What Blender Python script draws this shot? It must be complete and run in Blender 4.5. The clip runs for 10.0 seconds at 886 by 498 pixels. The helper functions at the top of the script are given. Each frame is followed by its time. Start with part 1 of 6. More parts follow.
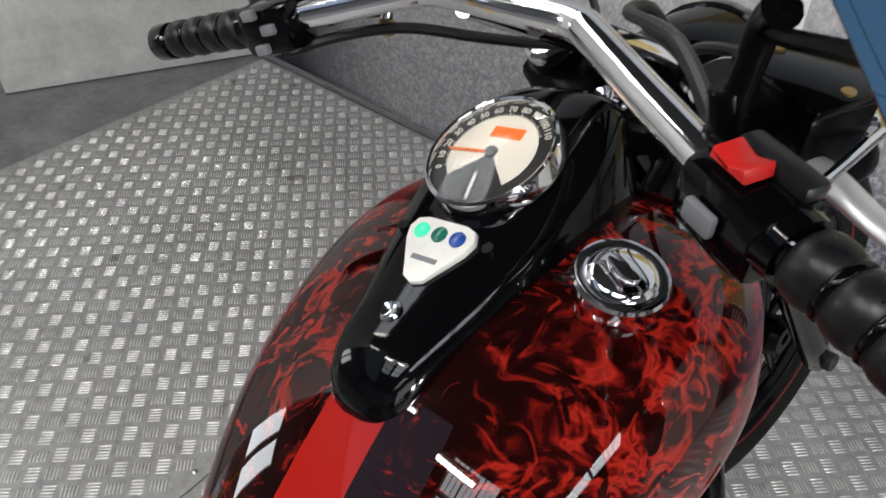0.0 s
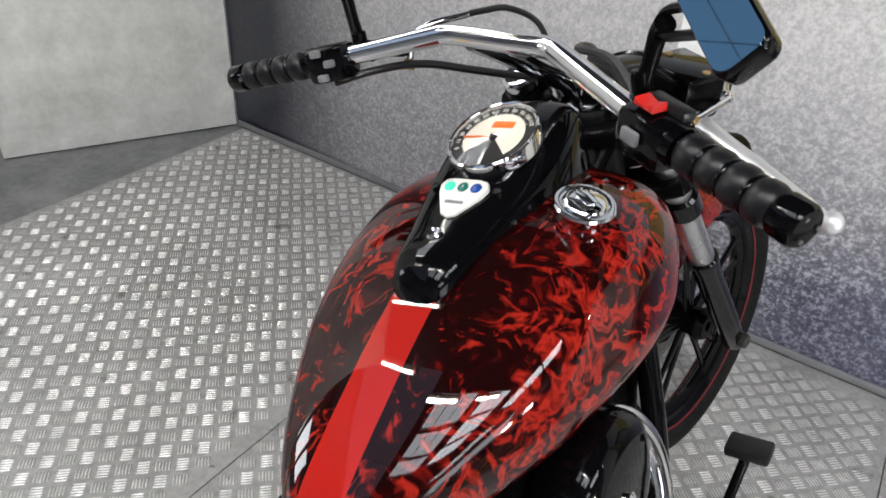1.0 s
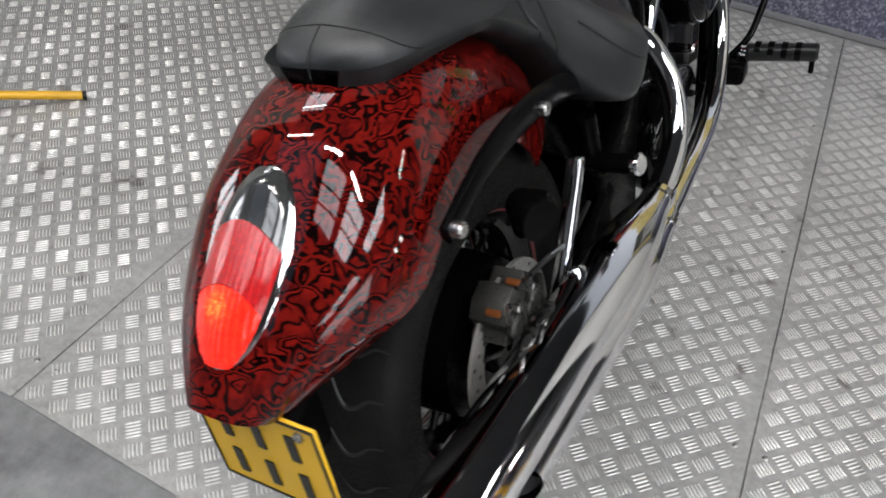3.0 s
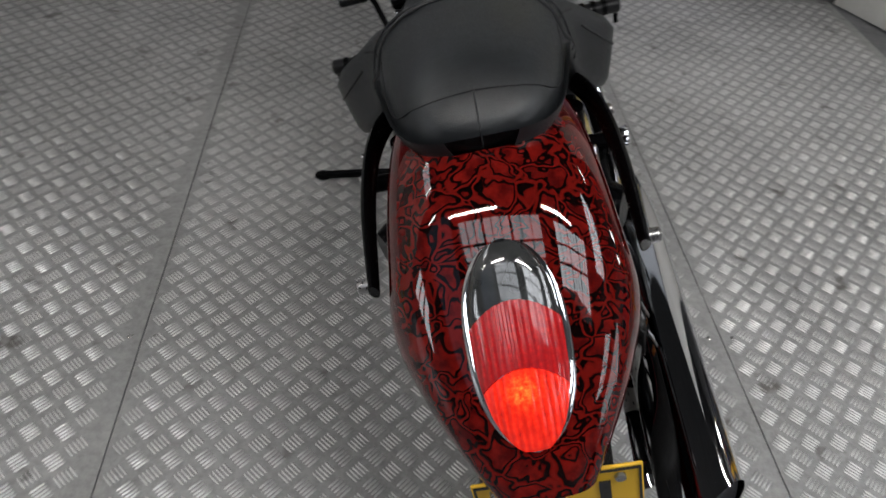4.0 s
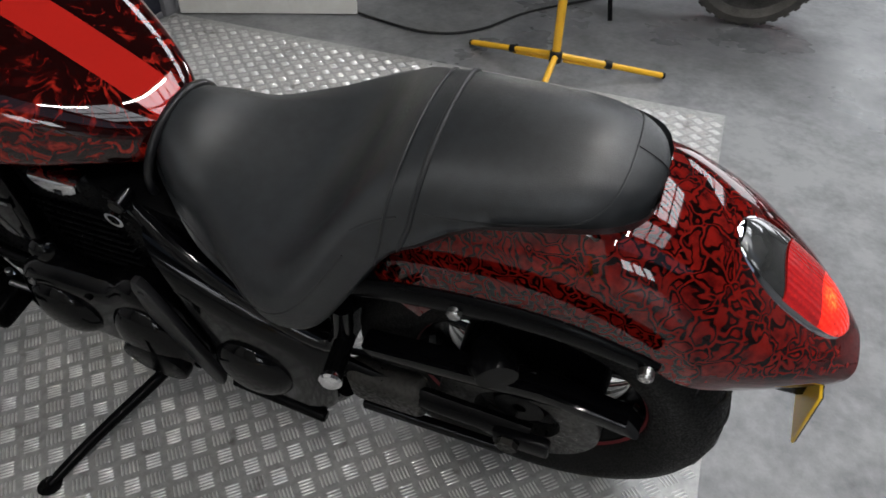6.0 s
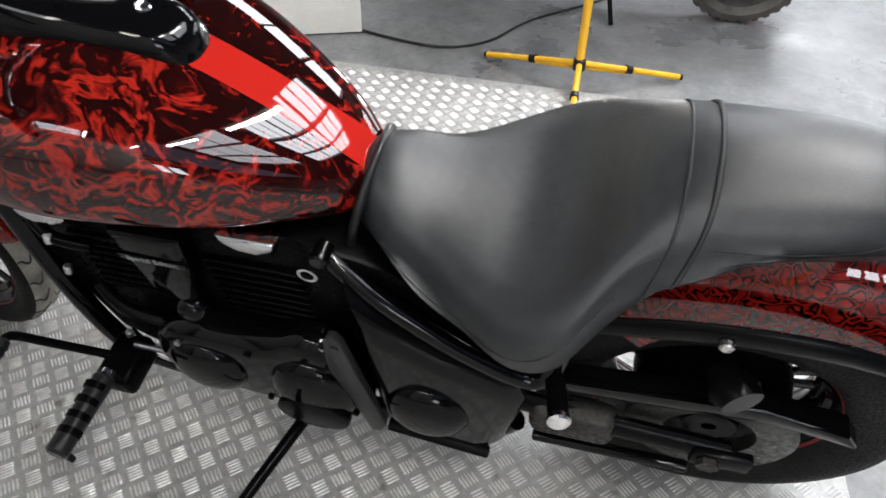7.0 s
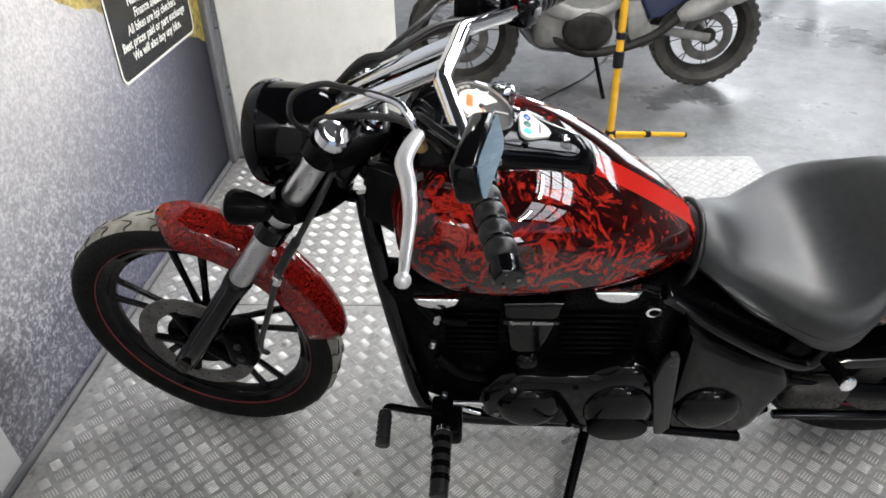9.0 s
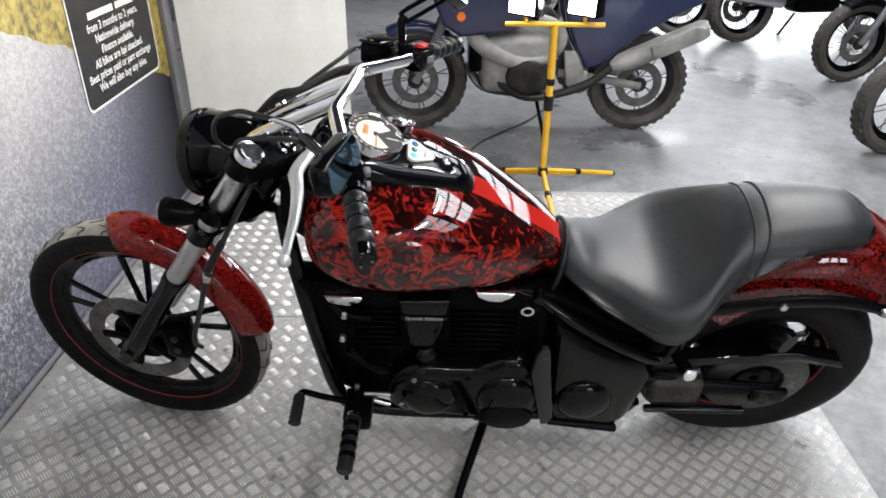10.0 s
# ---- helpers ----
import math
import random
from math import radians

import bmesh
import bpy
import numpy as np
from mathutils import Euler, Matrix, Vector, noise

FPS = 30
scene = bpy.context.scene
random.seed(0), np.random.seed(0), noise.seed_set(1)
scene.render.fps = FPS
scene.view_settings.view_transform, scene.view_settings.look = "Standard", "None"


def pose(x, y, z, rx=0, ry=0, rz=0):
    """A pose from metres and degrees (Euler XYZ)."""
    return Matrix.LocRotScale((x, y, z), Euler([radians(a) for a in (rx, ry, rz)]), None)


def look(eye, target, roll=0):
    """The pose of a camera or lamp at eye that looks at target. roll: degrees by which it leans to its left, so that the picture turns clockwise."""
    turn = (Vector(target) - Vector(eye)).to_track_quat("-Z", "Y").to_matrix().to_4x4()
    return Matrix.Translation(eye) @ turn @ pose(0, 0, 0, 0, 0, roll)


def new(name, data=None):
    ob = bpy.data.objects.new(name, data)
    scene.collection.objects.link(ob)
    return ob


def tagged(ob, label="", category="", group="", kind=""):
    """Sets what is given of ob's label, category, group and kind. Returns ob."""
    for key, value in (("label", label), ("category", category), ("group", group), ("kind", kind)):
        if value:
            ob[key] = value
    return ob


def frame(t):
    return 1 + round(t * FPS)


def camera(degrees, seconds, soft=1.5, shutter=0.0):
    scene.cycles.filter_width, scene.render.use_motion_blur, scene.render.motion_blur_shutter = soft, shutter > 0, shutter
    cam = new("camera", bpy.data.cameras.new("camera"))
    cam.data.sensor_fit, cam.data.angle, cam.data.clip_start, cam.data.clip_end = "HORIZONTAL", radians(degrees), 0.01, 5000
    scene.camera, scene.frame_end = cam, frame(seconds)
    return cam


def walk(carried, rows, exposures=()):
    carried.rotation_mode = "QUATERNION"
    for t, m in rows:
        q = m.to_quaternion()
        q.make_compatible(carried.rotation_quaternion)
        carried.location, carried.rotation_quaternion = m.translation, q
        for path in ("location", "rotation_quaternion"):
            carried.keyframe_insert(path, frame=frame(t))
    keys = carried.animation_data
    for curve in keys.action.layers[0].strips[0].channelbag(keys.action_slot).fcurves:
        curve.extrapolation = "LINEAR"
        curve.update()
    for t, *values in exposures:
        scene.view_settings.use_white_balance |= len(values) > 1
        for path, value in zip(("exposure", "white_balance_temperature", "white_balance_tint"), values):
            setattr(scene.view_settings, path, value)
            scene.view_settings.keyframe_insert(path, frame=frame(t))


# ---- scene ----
cam = camera(64.6, 10.0, soft=1.6, shutter=0.2)
PATH = [
    (0, (0.29, 0.713, 1.265), (-0.635, 1.892, -0.06), 2.4),
    (0.5, (0.333, 0.625, 1.306), (-0.581, 1.961, 0.132), 4.4),
    (1, (0.407, 0.42, 1.311), (-0.49, 1.809, 0.187), 4.3),
    (1.5, (0.519, 0.235, 1.288), (-0.465, 1.564, 0.163), 2.9),
    (2, (0.659, -0.026, 1.228), (-0.404, 1.115, -0.024), 1.0),
    (2.5, (0.627, -0.269, 1.187), (-0.191, 0.909, -0.207), 4.5),
    (3, (0.44, -0.438, 1.132), (-0.132, 0.849, -0.288), 5.2),
    (3.2, (0.332, -0.467, 1.113), (-0.189, 0.852, -0.298), 3.6),
    (4.3, (-0.16, -0.515, 1.151), (0.364, 0.857, -0.206), 6.6),
    (4.5, (-0.236, -0.466, 1.144), (0.476, 0.836, -0.196), 5.8),
    (5, (-0.407, -0.301, 1.172), (0.563, 0.821, -0.169), 2.8),
    (6.3, (-0.635, 0.173, 1.147), (0.857, 0.59, -0.118), 2.2),
    (6.5, (-0.64, 0.245, 1.16), (0.833, 0.652, -0.13), 2.1),
    (7, (-0.689, 0.434, 1.171), (0.836, 0.797, -0.071), 1.3),
    (7.5, (-0.844, 0.68, 1.243), (0.761, 0.922, 0.075), 2.8),
    (8, (-0.866, 0.917, 1.262), (0.767, 1.17, 0.135), 1.9),
    (8.5, (-0.904, 1.067, 1.303), (0.729, 1.266, 0.167), 0.1),
    (9, (-1.093, 1.135, 1.367), (0.59, 1.225, 0.291), -1.6),
    (9.5, (-1.217, 1.099, 1.429), (0.526, 1.145, 0.45), -0.6),
    (10, (-1.335, 0.964, 1.432), (0.409, 0.991, 0.454), 0.6),
]
walk(cam, [(t, look(e, g, r)) for t, e, g, r in PATH],
     exposures=[(0.0, -0.45), (0.5, -0.10), (1.0, -0.12), (1.5, -0.4), (2.0, -0.5), (2.5, -0.30), (3.2, -0.6), (4.3, -1.17), (4.9, -1.15), (6.4, -0.3), (7.4, 0.42), (8.5, 0.26), (10.0, 0.12)])

# ---- world and light ----
world = bpy.data.worlds.new("world")
scene.world = world
world.use_nodes = True
_sky = world.node_tree.nodes.new("ShaderNodeTexSky")
_sky.sky_type, _sky.sun_disc = "NISHITA", False
_sky.sun_elevation, _sky.sun_rotation = radians(40), radians(120)
world.node_tree.links.new(_sky.outputs[0], world.node_tree.nodes["Background"].inputs[0])
world.node_tree.nodes["Background"].inputs[1].default_value = 0.12

CEIL = 4.2


def area_lamp(name, x, y, z, sx, sy, watts, color=(1, 1, 1), rx=0.0, rz=0.0):
    data = bpy.data.lights.new(name, "AREA")
    data.shape, data.size, data.size_y, data.energy, data.color = "RECTANGLE", sx, sy, watts, color
    ob = new(name, data)
    ob.matrix_world = pose(x, y, z, rx, 0, rz)
    return ob


# daylight through the roof lights
# x, y, width, depth, watts a square metre (the third is a dim one added for the mirror to reflect)
ROOF_LIGHTS = [(-1.05, -1.85, 2.0, 1.8, 24), (1.65, -1.85, 2.0, 1.8, 46), (-4.2, -3.2, 3.4, 5.2, 0.85), (4.6, -0.4, 1.6, 2.6, 75), (6.4, -4.4, 2.2, 3.0, 40), (-5.0, 2.6, 2.4, 3.8, 32)]
for _x, _y, _w, _d, _p in ROOF_LIGHTS:
    area_lamp("roof_daylight", _x, _y, CEIL + 0.12, _w, _d, _p * _w * _d, (0.93, 0.96, 1.0))

# fluorescent tubes under the roof
TUBES = [(-3.3, 0.7, 3.3), (-3.3, -0.3, 3.3), (-3.0, 2.2, 3.3), (-1.25, -0.55, 3.3), (0.75, -0.55, 3.3), (4.6, 2.2, 3.6)]
for _x, _y, _z in TUBES:
    area_lamp("tube_light", _x, _y, _z - 0.035, 1.15, 0.05, 46 if _y < -0.4 else (22 if _x > 4 else 13), (1.0, 0.96, 0.91))

# daylight in the windows of the west hall wall
WEST_WINDOWS = [(-3.4, -2.7), (-2.5, -1.8), (-1.6, -0.9)]
for _a, _b in WEST_WINDOWS:
    _d = bpy.data.lights.new("window_daylight", "AREA")
    _d.shape, _d.size, _d.size_y, _d.energy, _d.color = "RECTANGLE", _b - _a, 1.8, 55, (0.93, 0.96, 1.0)
    new("window_daylight", _d).matrix_world = look((-8.1, (_a + _b) / 2, 2.1), (0, (_a + _b) / 2, 2.1))

# two lit floodlights on the yellow stand, turned towards the printed wall and the front wheel
for _y in (0.40, 0.66):
    _d = bpy.data.lights.new("floodlight", "AREA")
    _d.shape, _d.size, _d.size_y, _d.energy, _d.color = "RECTANGLE", 0.12, 0.09, 5, (1.0, 0.99, 0.97)
    _d.spread = radians(110)
    new("floodlight", _d).matrix_world = look((1.796, _y + 0.045, 0.885), (0.50, 2.2, 1.15))

# ---- mesh tools ----
def V(*a):
    return Vector(a)


def part(name, bm, material, parent=None, label="", smooth=40):
    """Links a bmesh as one mesh object under a thing or a part."""
    me = bpy.data.meshes.new(name)
    bmesh.ops.recalc_face_normals(bm, faces=bm.faces)
    for f in bm.faces:
        f.smooth = True
    bm.to_mesh(me)
    bm.free()
    me.set_sharp_from_angle(angle=radians(smooth))
    if material:
        me.materials.append(material)
    ob = new(name, me)
    if parent:
        ob.parent = parent
    if label:
        ob["label"] = label
    return ob


def thing(name, m, label, category, group="", kind=""):
    ob = new(name)
    ob.empty_display_size = 0.1
    ob.matrix_world = m
    return tagged(ob, label, category, group, kind)


def smooth_path(pts, n=6):
    """Catmull-Rom through the points."""
    pts = [Vector(p) for p in pts]
    if len(pts) < 3 or n < 2:
        return pts
    out = []
    for i in range(len(pts) - 1):
        p0, p1, p2, p3 = pts[max(i - 1, 0)], pts[i], pts[i + 1], pts[min(i + 2, len(pts) - 1)]
        for k in range(n):
            t = k / n
            out.append(0.5 * (2 * p1 + (p2 - p0) * t + (2 * p0 - 5 * p1 + 4 * p2 - p3) * t * t + (3 * p1 - p0 - 3 * p2 + p3) * t ** 3))
    out.append(pts[-1])
    return out


def add_rings(bm, rings, caps=(True, True), closed=True, loop=False):
    vs = [[bm.verts.new(p) for p in r] for r in rings]
    n = len(vs[0])
    for a, b in zip(vs, vs[1:] + ([vs[0]] if loop else [])):
        for i in range(n if closed else n - 1):
            j = (i + 1) % n
            bm.faces.new((a[i], a[j], b[j], b[i]))
    if closed and not loop:
        if caps[0]:
            bm.faces.new(vs[0])
        if caps[1]:
            bm.faces.new(list(reversed(vs[-1])))
    return bm


def tube(path, r, seg=12, bm=None, n=6, caps=(True, True), flat=1.0, up=None, loop=False):
    """A round (or flattened) bar along a path; r is a radius or one for each given point."""
    bm = bm or bmesh.new()
    raw = [Vector(p) for p in path]
    pts = smooth_path(raw, n) if len(raw) > 2 else raw
    if isinstance(r, (int, float)):
        rad = [r] * len(pts)
    else:
        step = (len(r) - 1) / max(len(pts) - 1, 1)
        rad = []
        for i in range(len(pts)):
            f = i * step
            k = min(int(f), len(r) - 2)
            rad.append(r[k] + (r[k + 1] - r[k]) * (f - k))
    rings, side = [], None
    for i, p in enumerate(pts):
        d = (pts[min(i + 1, len(pts) - 1)] - pts[max(i - 1, 0)]).normalized()
        if side is None:
            ref = Vector(up) if up else (Vector((0, 0, 1)) if abs(d.z) < 0.9 else Vector((1, 0, 0)))
            side = d.cross(ref).normalized()
        side = (side - d * side.dot(d)).normalized()
        other = d.cross(side)
        rings.append([p + rad[i] * (math.cos(a) * side + flat * math.sin(a) * other)
                      for a in [2 * math.pi * k / seg for k in range(seg)]])
    return add_rings(bm, rings, caps, loop=loop)


def rod(a, b, r, seg=16, bm=None, bev=0.0, r2=None):
    """A straight round bar with softened ends."""
    a, b = Vector(a), Vector(b)
    d = (b - a).normalized()
    r2 = r if r2 is None else r2
    if bev > 0:
        return tube_rings([(a, r - bev), (a + d * bev, r), (b - d * bev, r2), (b, r2 - bev)], d, seg, bm)
    return tube_rings([(a, r), (b, r2)], d, seg, bm)


def tube_rings(stations, d, seg=24, bm=None, caps=(True, True)):
    """Rings of given centres and radii square to one direction."""
    bm = bm or bmesh.new()
    d = Vector(d).normalized()
    ref = Vector((0, 0, 1)) if abs(d.z) < 0.9 else Vector((1, 0, 0))
    s = d.cross(ref).normalized()
    o = d.cross(s)
    rings = [[Vector(c) + r * (math.cos(a) * s + math.sin(a) * o) for a in [2 * math.pi * k / seg for k in range(seg)]] for c, r in stations]
    return add_rings(bm, rings, caps)


def spin(profile, centre, axis, seg=48, bm=None, closed=True):
    """A body turned about an axis: profile of (radius, height)."""
    bm = bm or bmesh.new()
    d = Vector(axis).normalized()
    ref = Vector((0, 0, 1)) if abs(d.z) < 0.9 else Vector((0, 1, 0))
    s = d.cross(ref).normalized()
    o = d.cross(s)
    c = Vector(centre)
    rings = []
    for k in range(seg):
        a = 2 * math.pi * k / seg
        u = math.cos(a) * s + math.sin(a) * o
        rings.append([c + u * r + d * h for r, h in profile])
    return add_rings(bm, rings, closed=closed, loop=True)


def box(cx, cy, cz, sx, sy, sz, bev=0.0, bm=None, m=None, seg=2):
    own = bmesh.new()
    bmesh.ops.create_cube(own, size=1, matrix=Matrix.Translation((cx, cy, cz)) @ Matrix.Diagonal((sx, sy, sz, 1)))
    if bev:
        bmesh.ops.bevel(own, geom=list(own.edges), offset=bev, segments=seg, affect="EDGES", profile=0.5)
    if m is not None:
        own.transform(m)
    return join(bm, own)


def join(bm, own):
    if bm is None:
        return own
    me = bpy.data.meshes.new("join")
    own.to_mesh(me)
    own.free()
    bm.from_mesh(me)
    bpy.data.meshes.remove(me)
    return bm


def slab(outline, a, b, bev=0.0, bm=None, m=None, seg=2):
    """A flat plate: outline of (u, v) pushed from height a to b along the third axis, then placed by m."""
    own = bmesh.new()
    lo = [own.verts.new((u, v, a)) for u, v in outline]
    f = own.faces.new(lo)
    ext = bmesh.ops.extrude_face_region(own, geom=[f])
    for v in [g for g in ext["geom"] if isinstance(g, bmesh.types.BMVert)]:
        v.co.z = b
    bmesh.ops.recalc_face_normals(own, faces=own.faces)
    if bev:
        edges = [e for e in own.edges if abs(e.verts[0].co.z - e.verts[1].co.z) < 1e-6]
        bmesh.ops.bevel(own, geom=edges, offset=bev, segments=seg, affect="EDGES", profile=0.5)
    if m is not None:
        own.transform(m)
    return join(bm, own)


# flat outlines drawn in the side view of the machine: (u, v, w) -> (x = w, y = u, z = v)
SIDE = Matrix(((0, 0, 1, 0), (1, 0, 0, 0), (0, 1, 0, 0), (0, 0, 0, 1)))


def ellipse(cu, cv, ru, rv, n=24, turn=0.0, power=2.0):
    out = []
    for k in range(n):
        a = 2 * math.pi * k / n
        c, s = math.cos(a), math.sin(a)
        u = ru * math.copysign(abs(c) ** (2 / power), c)
        v = rv * math.copysign(abs(s) ** (2 / power), s)
        out.append((cu + u * math.cos(turn) - v * math.sin(turn), cv + u * math.sin(turn) + v * math.cos(turn)))
    return out


def lerp_table(rows, t):
    """Smooth values between the rows of a table keyed by its first column."""
    if t <= rows[0][0]:
        return rows[0][1:]
    for i in range(len(rows) - 1):
        a, b = rows[i], rows[i + 1]
        if t <= b[0]:
            p, q = rows[max(i - 1, 0)], rows[min(i + 2, len(rows) - 1)]
            h = b[0] - a[0]
            f = (t - a[0]) / h
            out = []
            for j in range(1, len(a)):
                ma = (b[j] - p[j]) / (b[0] - p[0]) * h
                mb = (q[j] - a[j]) / (q[0] - a[0]) * h
                out.append((2 * f ** 3 - 3 * f * f + 1) * a[j] + (f ** 3 - 2 * f * f + f) * ma + (3 * f * f - 2 * f ** 3) * b[j] + (f ** 3 - f * f) * mb)
            return out
    return rows[-1][1:]

# ---- materials ----
def material(name, color, rough=0.5, metal=0.0, coat=0.0, bump=0.0, scale=200.0, vary=0.12, emit=None, spec=0.5, coat_rough=0.03, wear=0.0):
    """A principled material with two scales of variation in tone and gloss, and a fine relief."""
    m = bpy.data.materials.new(name)
    m.use_nodes = True
    nt = m.node_tree
    b = nt.nodes["Principled BSDF"]
    b.inputs["Roughness"].default_value = rough
    b.inputs["Metallic"].default_value = metal
    b.inputs["Coat Weight"].default_value = coat
    b.inputs["Coat Roughness"].default_value = coat_rough
    b.inputs["Specular IOR Level"].default_value = spec
    tc = nt.nodes.new("ShaderNodeTexCoord")
    n1 = nt.nodes.new("ShaderNodeTexNoise")
    n1.inputs["Scale"].default_value, n1.inputs["Detail"].default_value = scale / 12, 5
    nt.links.new(tc.outputs["Object"], n1.inputs["Vector"])
    n2 = nt.nodes.new("ShaderNodeTexNoise")
    n2.inputs["Scale"].default_value, n2.inputs["Detail"].default_value = scale, 3
    nt.links.new(tc.outputs["Object"], n2.inputs["Vector"])
    ramp = nt.nodes.new("ShaderNodeMapRange")
    ramp.inputs["From Min"].default_value, ramp.inputs["From Max"].default_value = 0.3, 0.7
    ramp.inputs["To Min"].default_value, ramp.inputs["To Max"].default_value = 1 - vary, 1 + vary
    nt.links.new(n1.outputs["Fac"], ramp.inputs["Value"])
    mix = nt.nodes.new("ShaderNodeVectorMath")
    mix.operation = "SCALE"
    mix.inputs[0].default_value = color
    nt.links.new(ramp.outputs[0], mix.inputs["Scale"])
    nt.links.new(mix.outputs[0], b.inputs["Base Color"])
    rr = nt.nodes.new("ShaderNodeMapRange")
    rr.inputs["From Min"].default_value, rr.inputs["From Max"].default_value = 0.3, 0.7
    rr.inputs["To Min"].default_value, rr.inputs["To Max"].default_value = max(rough * (1 - vary), 0.02), min(rough * (1 + vary * 1.5), 1)
    nt.links.new(n2.outputs["Fac"], rr.inputs["Value"])
    nt.links.new(rr.outputs[0], b.inputs["Roughness"])
    if bump:
        bp = nt.nodes.new("ShaderNodeBump")
        bp.inputs["Strength"].default_value, bp.inputs["Distance"].default_value = 1.0, bump
        nt.links.new(n2.outputs["Fac"], bp.inputs["Height"])
        nt.links.new(bp.outputs[0], b.inputs["Normal"])
    if emit:
        b.inputs["Emission Color"].default_value = (*emit[:3], 1)
        b.inputs["Emission Strength"].default_value = emit[3]
    return m


M_BLACK = material("black_gloss_paint", (0.0018, 0.0018, 0.0022), 0.07, vary=0.08, spec=0.22)
M_SATIN = material("black_satin_paint", (0.0020, 0.0020, 0.0023), 0.24, vary=0.1, spec=0.06)
M_BRACKET = material("satin_bracket_paint", (0.012, 0.012, 0.013), 0.35, vary=0.1, spec=0.4)
M_ENGINE = material("black_engine_casting", (0.0014, 0.0014, 0.0016), 0.28, vary=0.15, spec=0.035)
M_DIRTY = material("greasy_grey_metal", (0.035, 0.033, 0.030), 0.5, metal=0.6, vary=0.5, bump=0.0002, scale=150)
M_CHROME = material("chrome", (0.78, 0.78, 0.80), 0.06, metal=1.0, vary=0.05, scale=60)
M_ALLOY = material("brushed_alloy", (0.60, 0.60, 0.61), 0.3, metal=1.0, vary=0.12)
M_LEVER = material("silver_painted_alloy", (0.62, 0.62, 0.63), 0.32, metal=0.55, vary=0.1)
M_STEEL = material("bright_steel", (0.42, 0.41, 0.40), 0.28, metal=1.0, vary=0.2)
M_DISC = material("dusty_disc_steel", (0.11, 0.105, 0.10), 0.6, metal=0.3, vary=0.4)
M_COVER = material("gloss_black_cover", (0.0015, 0.0015, 0.0018), 0.09, vary=0.08, spec=0.2)
M_RUBBER = material("black_rubber", (0.007, 0.007, 0.008), 0.34, vary=0.2, bump=0.00005, scale=500, spec=0.32)
M_TYRE = material("tyre_rubber", (0.0065, 0.0063, 0.006), 0.6, vary=0.35, bump=0.0001, scale=300, spec=0.14)
M_DISCR = material("worn_disc_steel", (0.30, 0.29, 0.27), 0.45, metal=0.35, vary=0.3)
M_CAST = material("grimy_cast_alloy", (0.05, 0.049, 0.046), 0.4, metal=0.6, vary=0.5, bump=0.0003, scale=120)
M_COPPER = material("copper_bolt", (0.45, 0.14, 0.04), 0.35, metal=0.7)
M_DUSTTYRE = material("dusty_tyre_rubber", (0.055, 0.051, 0.045), 0.75, vary=0.35, scale=200)
M_TREAD = material("dusty_tyre_tread", (0.27, 0.26, 0.23), 0.85, vary=0.35, bump=0.0002, scale=300)
M_SEAT = material("black_vinyl", (0.0115, 0.0130, 0.0145), 0.40, vary=0.3, bump=0.00025, scale=700, spec=0.56)
M_SEAM = material("stitched_piping", (0.012, 0.0125, 0.0135), 0.5)
M_REDLINE = material("red_rim_tape", (0.15, 0.006, 0.010), 0.35)
M_REDBTN = material("red_plastic", (0.55, 0.015, 0.012), 0.35)
M_BRASS = material("brassy_plating", (0.45, 0.30, 0.12), 0.35, metal=0.9, vary=0.2)
M_WHITE = material("white_plastic", (0.72, 0.71, 0.66), 0.3)
M_YELLOW = material("yellow_paint", (0.78, 0.42, 0.02), 0.35, vary=0.1)
M_PLATE_Y = material("yellow_reflective_plate", (0.80, 0.47, 0.02), 0.4, vary=0.04)
M_INK = material("black_ink", (0.012, 0.012, 0.012), 0.4)
M_ORANGE = material("orange_plastic", (0.75, 0.16, 0.02), 0.3)
M_SMOKE = material("smoked_clear_plastic", (0.16, 0.15, 0.14), 0.12)
M_BLUEBIKE = material("dark_blue_paint", (0.012, 0.018, 0.06), 0.2, coat=0.5)
M_GREYPLAST = material("grey_plastic", (0.16, 0.16, 0.17), 0.45)
M_DUSTALLOY = material("dusty_light_alloy", (0.30, 0.295, 0.28), 0.5, metal=0.3, vary=0.35, scale=120)
M_CABLE = material("cable_sheath", (0.012, 0.012, 0.012), 0.4)


def noise_node(nt, vec, scale, detail=4.0, rough=0.55, dist=0.0):
    n = nt.nodes.new("ShaderNodeTexNoise")
    n.inputs["Scale"].default_value, n.inputs["Detail"].default_value = scale, detail
    n.inputs["Roughness"].default_value, n.inputs["Distortion"].default_value = rough, dist
    nt.links.new(vec, n.inputs["Vector"])
    return n


def ramp_node(nt, fac, stops):
    r = nt.nodes.new("ShaderNodeValToRGB")
    e = r.color_ramp.elements
    while len(e) < len(stops):
        e.new(0.5)
    for el, (p, c) in zip(e, stops):
        el.position, el.color = p, (*c, 1)
    nt.links.new(fac, r.inputs["Fac"])
    return r


def math_node(nt, op, a, b=None, c=None):
    n = nt.nodes.new("ShaderNodeMath")
    n.operation = op
    for i, v in enumerate((a, b, c)):
        if v is None:
            continue
        if isinstance(v, (int, float)):
            n.inputs[i].default_value = v
        else:
            nt.links.new(v, n.inputs[i])
    return n.outputs[0]


